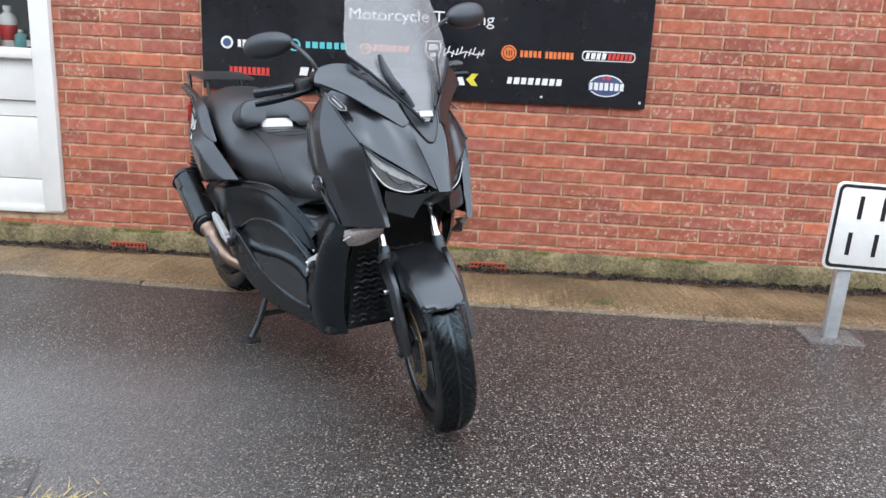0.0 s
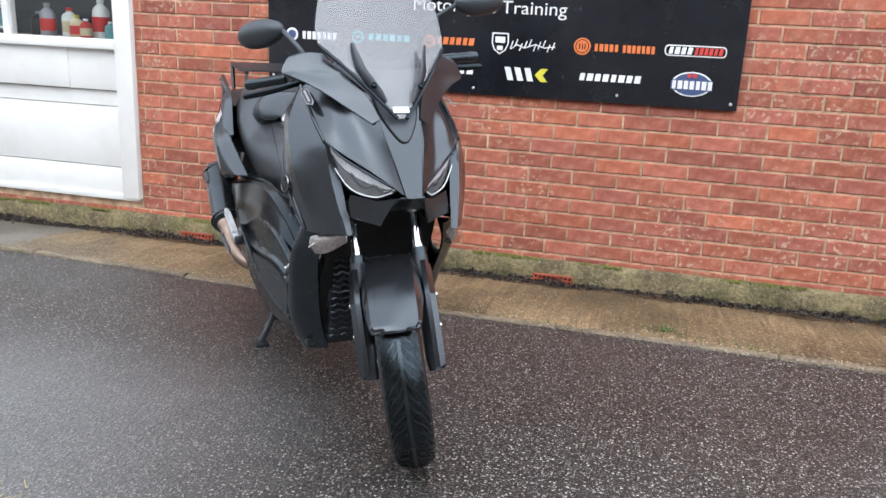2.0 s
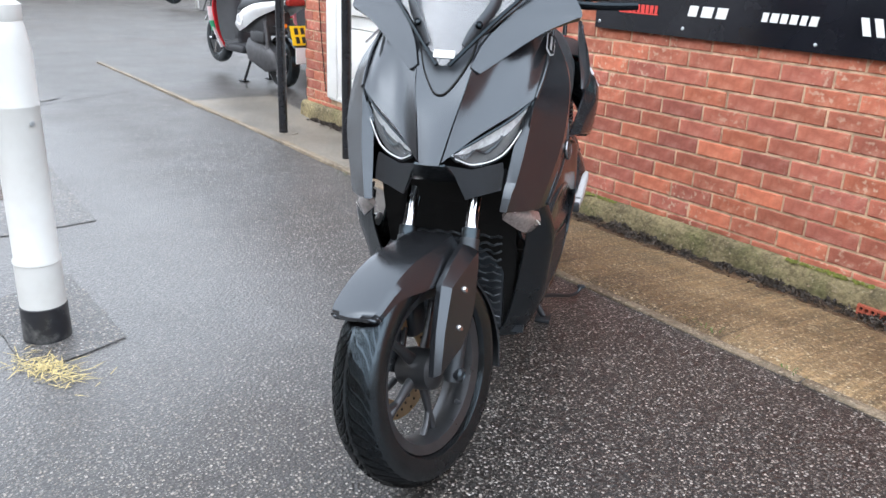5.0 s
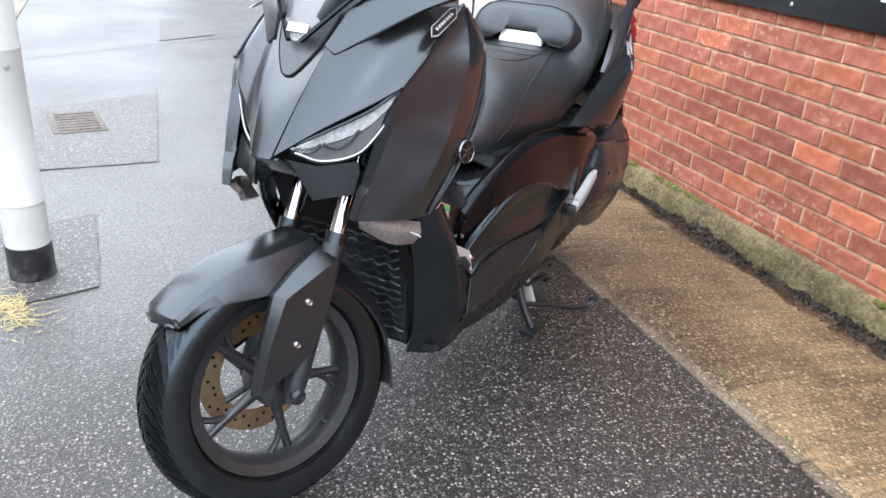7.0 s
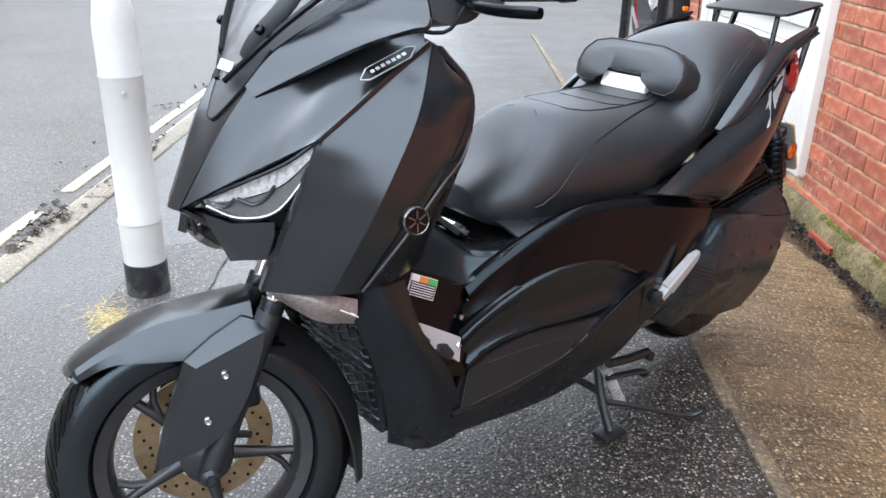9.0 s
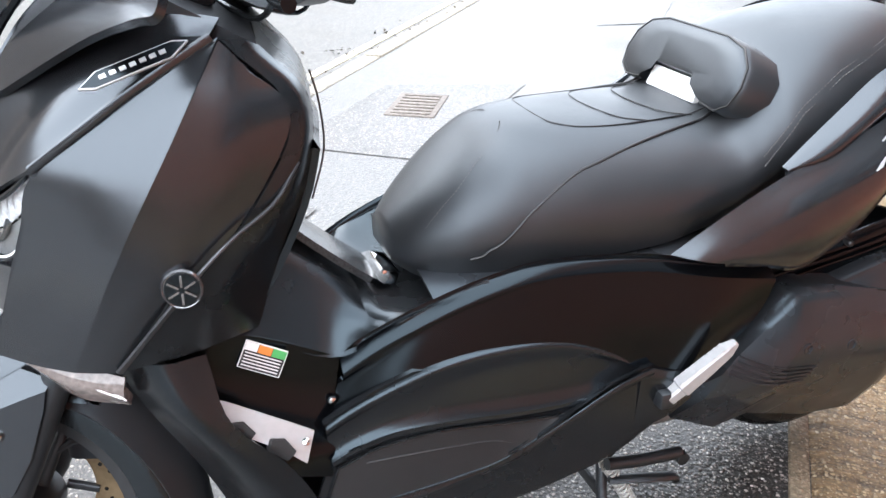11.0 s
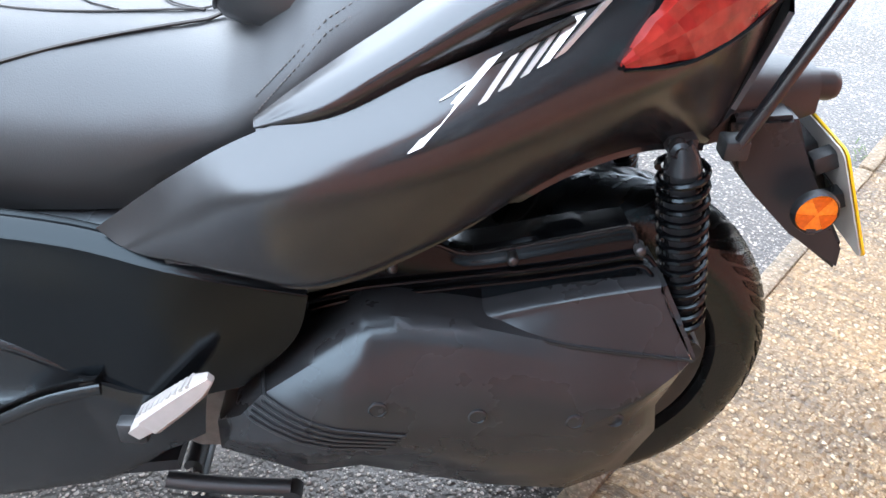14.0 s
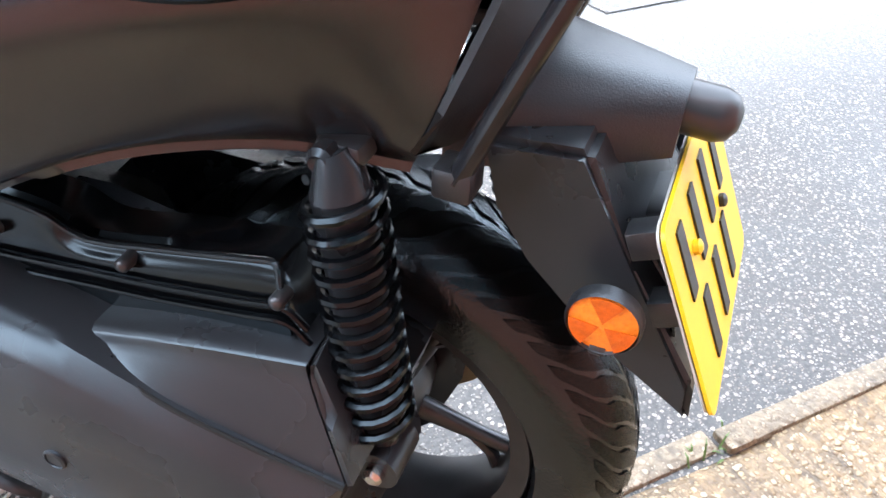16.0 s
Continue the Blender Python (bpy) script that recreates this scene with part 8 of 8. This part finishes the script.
    part("leg_back", skin([[(0.86, -0.18, 0.88), (0.84, 0, 0.94), (0.86, 0.18, 0.88)], [(0.88, -0.2, 0.66), (0.80, 0, 0.68), (0.88, 0.2, 0.66)], [(0.84, -0.19, 0.42), (0.74, 0, 0.42), (0.84, 0.19, 0.42)], [(0.78, -0.16, 0.30), (0.72, 0, 0.30), (0.78, 0.16, 0.30)]], nu=14, nv=10, t=0.02), YARD_GREY, ob)
    part("floor_board", box((0.48, -0.16, 0.26), (0.86, 0.16, 0.34), None, 0.03), YARD_GREY, ob)
    part("seat", loft_sections([seat_section(0.66, 0.72, 0.10, 0.62), seat_section(0.5, 0.80, 0.14, 0.68), seat_section(0.2, 0.82, 0.15, 0.74), seat_section(-0.05, 0.88, 0.14, 0.78), seat_section(-0.24, 0.87, 0.09, 0.80)], 18), seat_colour, ob)
    part("under_seat", box((0.05, -0.14, 0.46), (0.62, 0.14, 0.68), None, 0.05), YARD_GREY, ob)
    part("drive_case", pillow_mesh([(-0.12, 0.18), (-0.08, 0.32), (0.1, 0.40), (0.4, 0.42), (0.47, 0.33), (0.42, 0.22), (0.1, 0.14)], 0.05, 0.15), YARD_CASE, ob)
    part("air_box", box((0.05, 0.08, 0.40), (0.30, 0.17, 0.50), None, 0.02), YARD_GREY, ob)
    part("rear_mudguard", skin([[(0.10, -0.07, 0.54), (0.10, 0.07, 0.54)], [(-0.1, -0.075, 0.57), (-0.1, 0.075, 0.57)], [(-0.27, -0.07, 0.50), (-0.27, 0.07, 0.50)], [(-0.36, -0.07, 0.38), (-0.36, 0.07, 0.38)]], nu=12, nv=5, t=0.008, core=(0, 0.2)), YARD_GREY, ob)
    part("front_mudguard", skin([[(1.46, -0.06, 0.50), (1.46, 0.06, 0.50)], [(1.30, -0.07, 0.60), (1.30, 0.07, 0.60)], [(1.10, -0.07, 0.55), (1.10, 0.07, 0.55)]], nu=10, nv=5, t=0.008, core=(0, 0.3)), low_colour, ob)
    part("headset", box((0.78, -0.11, 0.94), (0.90, 0.11, 1.03), None, 0.035), YARD_GREY, ob)
    part("front_nose", skin([[(0.93, -0.05, 0.96), (0.98, 0, 0.97), (0.93, 0.05, 0.96)], [(1.05, -0.07, 0.75), (1.12, 0, 0.75), (1.05, 0.07, 0.75)], [(1.01, -0.06, 0.52), (1.05, 0, 0.5), (1.01, 0.06, 0.52)]], nu=10, nv=7, t=0.01), front_colour, ob)
    part("tail_lamp", box((-0.27, -0.09, 0.74), (-0.20, 0.09, 0.80), None, 0.02), RED_LENS, ob)
    pm = Matrix.Translation((-0.34, 0, 0.50)) @ Matrix.Rotation(radians(20), 4, "Y")
    plate = part("number_plate", box((-0.004, -0.11, -0.085), (0.004, 0.11, 0.085), pm), PLATE_YELLOW, ob, "yellow number plate with dark bars")
    for z in (0.038, -0.04):
        for k in range(3):
            part("plate_bar", box((-0.007, -0.085 + k * 0.062, z - 0.028), (-0.004, -0.05 + k * 0.062, z + 0.028), pm), BLACK_VINYL, plate)
    part("mud_flap", box((-0.37, -0.085, 0.26), (-0.36, 0.085, 0.40), None, 0.004), STICKER_WHITE, ob)
    for s in (1, -1):
        part("rear_indicator", box((-0.30, s * 0.12, 0.56), (-0.26, s * 0.16, 0.60), None, 0.01), ORANGE_LENS, ob)
        part("stand_leg", tube([(0.44, s * 0.08, 0.24), (0.50, s * 0.14, 0.006)], 0.013, 8), BLACK_PAINT, ob)
        part("stand_foot", box((0.46, s * 0.11, 0.0), (0.56, s * 0.17, 0.014), None, 0.004), BLACK_PAINT, ob)
    TRUE_SIZE = False
    return ob


def pillow_mesh(outline, y0, y1):
    bm = bmesh.new()
    rings = []
    cx, cz = sum(p[0] for p in outline) / len(outline), sum(p[1] for p in outline) / len(outline)
    for y, k in ((y0, 1.0), (y1 - 0.02, 1.0), (y1, 0.85)):
        rings.append([bm.verts.new((cx + (x - cx) * k, y, cz + (z - cz) * k)) for x, z in outline])
    for a, b in zip(rings, rings[1:]):
        for k in range(len(a)):
            bm.faces.new((a[k], a[(k + 1) % len(a)], b[(k + 1) % len(a)], b[k]))
    bm.faces.new(rings[0])
    bm.faces.new(rings[-1])
    return bm


def standing(x, y, heading):
    return Matrix.Translation((x, y, 0)) @ Matrix.Rotation(radians(heading), 4, "Z")


parked_scooter(standing(-5.22, 4.60, 184), "small white and red scooter parked on its stand", YARD_WHITE, YARD_RED, YARD_WHITE, MATT_TRIM)
parked_scooter(standing(-5.3, 5.40, 178), "small red scooter with pink front panels parked in the yard", YARD_RED, YARD_PINK, YARD_RED, MATT_TRIM)
parked_scooter(standing(-7.7, 6.55, 160), "black scooter with a yellow plate parked in the yard", MATT_TRIM, YARD_GREY, MATT_TRIM, MATT_TRIM)
parked_scooter(standing(-14.3, 7.9, 218), "black scooter parked at the back of the yard", GLOSS, MATT_TRIM, GLOSS, MATT_TRIM)
TRUE_SIZE = True
post = tagged(empty("white_post", Matrix.Translation((-15.4, 7.67, 0))), "slim white painted steel post in the yard", "post")
part("shaft", tube([(0, 0, -0.05), (0, 0, 2.6)], 0.035, 12), BOLLARD_WHITE, post)
part("cap", lathe([(0.038, 2.6), (0.038, 2.63), (0.01, 2.65)], None, 12), BOLLARD_WHITE, post)
yard_wall = tagged(empty("wall_west", Matrix.Translation((-21, 0, 0))), "grey rendered wall closing the yard", "wall", kind="structure")
bm = box((-0.3, 3.0, -0.2), (0.0, 20.0, 3.2))
part("render_coat", bm, mat("grey_render", (0.26, 0.25, 0.24), 0.85, spread=0.2, scale=2, bump=0.4, dirt=(0.12, 0.11, 0.1), dirt_scale=1, dirt_amount=0.6), yard_wall, smooth=False)

# unseen plain walls added to block low sky, far side and ends; flat roof
SKY_BLOCKER = mat("sky_blocker_wall", (0.20, 0.16, 0.13), 0.85, spread=0.25, scale=1.5, bump=0.4, dirt=(0.10, 0.09, 0.08), dirt_scale=0.6, dirt_amount=0.6)
for name, lo, hi, label in (("wall_south", (-34, -10.4, -0.2), (26, -10.0, 6.2), "unseen plain brown wall added across the road to block low sky"), ("wall_east", (25.6, -10.0, -0.2), (26, 20, 5.4), "unseen plain brown wall added at the street's end to block low sky")):
    tagged(mesh_ob(name, box(lo, hi), SKY_BLOCKER), label, "wall", kind="structure")
tagged(mesh_ob("roof", box((CORNER_X, WALL_Y + 0.05, WALL_TOP + WALL_Z - 0.02), (WALL_END, WALL_Y + 6, WALL_TOP + WALL_Z + 0.12)), YARD_CASE), "flat dark roof of the brick building", "roof", kind="structure")

# ---- bricks of the wall, last ----
COURSE, PITCH, JOINT_X, JOINT_Z = 0.075, 0.225, 0.536, 0.0385
brick_meshes = {}


def brick_mesh(width):
    key = round(width, 3)
    if key not in brick_meshes:
        bm = box((-width / 2, 0, -0.0325), (width / 2, 0.05, 0.0325))
        front = [e for e in bm.edges if all(v.co.y < 0.001 for v in e.verts)]
        bmesh.ops.bevel(bm, geom=front, offset=0.004, segments=1, affect="EDGES")
        me = bpy.data.meshes.new("brick")
        bmesh.ops.recalc_face_normals(bm, faces=bm.faces)
        bm.to_mesh(me)
        bm.free()
        me.materials.append(BRICK)
        brick_meshes[key] = me
    return brick_meshes[key]


def covered(x0, x1, z):
    """Behind the sign, so never seen."""
    return x0 > -1.11 and x1 < 1.26 and 0.96 < z < 2.1


rng = random.Random(5)
far_verts, far_faces = [], []
singles = 0
for c in range(0, 40):
    z = JOINT_Z + COURSE * (c + 0.5)
    start = JOINT_X - PITCH * 22 + (PITCH / 2 if c % 2 else 0)
    x = start
    while x < WALL_END - 0.05:
        spans = [(x + 0.005, x + PITCH - 0.005)]
        lo, hi = spans[0]
        pieces = []
        if z - 0.0325 < 2.3:
            if z + 0.03 > DOOR_Z0 - 0.03:
                if lo < DOOR_X0 - 0.03:
                    pieces.append((max(lo, CORNER_X), min(hi, DOOR_X0 - 0.005)))
                if hi > DOOR_X1 + 0.03:
                    pieces.append((max(lo, DOOR_X1 + 0.01), hi))
            else:
                pieces.append((max(lo, CORNER_X), hi))
        else:
            pieces.append((max(lo, CORNER_X), hi))
        for a, b in pieces:
            b = min(b, WALL_END)
            if b - a < 0.03 or covered(a, b, z):
                continue
            dy = rng.uniform(-0.0015, 0.0015)
            if singles < 300 and -2.0 < a < 2.75 and z < 0.95:
                ob = new("brick", brick_mesh(b - a))
                ob.parent = wall
                ob.location = ((a + b) / 2 + rng.uniform(-0.001, 0.001), dy - 0.001, z + rng.uniform(-0.001, 0.001))
                singles += 1
            else:
                k = len(far_verts)
                y0, y1, e = -0.001 + dy, 0.003 + dy, 0.004
                far_verts += [(a, y1, z - 0.0325), (b, y1, z - 0.0325), (b, y1, z + 0.0325), (a, y1, z + 0.0325), (a, 0.04, z - 0.0325), (b, 0.04, z - 0.0325), (b, 0.04, z + 0.0325), (a, 0.04, z + 0.0325), (a + e, y0, z - 0.0325 + e), (b - e, y0, z - 0.0325 + e), (b - e, y0, z + 0.0325 - e), (a + e, y0, z + 0.0325 - e)]
                far_faces += [(k + 8, k + 9, k + 10, k + 11)]
                for i in range(4):
                    j = (i + 1) % 4
                    far_faces += [(k + i, k + j, k + 8 + j, k + 8 + i), (k + 4 + i, k + 4 + j, k + j, k + i)]
        x += PITCH
# the side wall of the building, past the corner
for c in range(0, 40):
    z = JOINT_Z + COURSE * (c + 0.5)
    y = 0.0 + (PITCH / 2 if c % 2 else 0)
    while y < 5.6:
        k = len(far_verts)
        a, b, e = y + 0.005, y + PITCH - 0.005, 0.004
        far_verts += [(CORNER_X + 0.003, a, z - 0.0325), (CORNER_X + 0.003, b, z - 0.0325), (CORNER_X + 0.003, b, z + 0.0325), (CORNER_X + 0.003, a, z + 0.0325), (CORNER_X + 0.03, a, z - 0.0325), (CORNER_X + 0.03, b, z - 0.0325), (CORNER_X + 0.03, b, z + 0.0325), (CORNER_X + 0.03, a, z + 0.0325), (CORNER_X - 0.001, a + e, z - 0.0325 + e), (CORNER_X - 0.001, b - e, z - 0.0325 + e), (CORNER_X - 0.001, b - e, z + 0.0325 - e), (CORNER_X - 0.001, a + e, z + 0.0325 - e)]
        far_faces += [(k + 8, k + 9, k + 10, k + 11)]
        for i in range(4):
            j = (i + 1) % 4
            far_faces += [(k + i, k + j, k + 8 + j, k + 8 + i), (k + 4 + i, k + 4 + j, k + j, k + i)]
        y += PITCH
me = bpy.data.meshes.new("brickwork")
me.from_pydata(far_verts, [], far_faces)
me.materials.append(BRICK_ISLAND)
rest = new("brickwork", me)
rest.parent = wall
tagged(rest, kind="stuff")
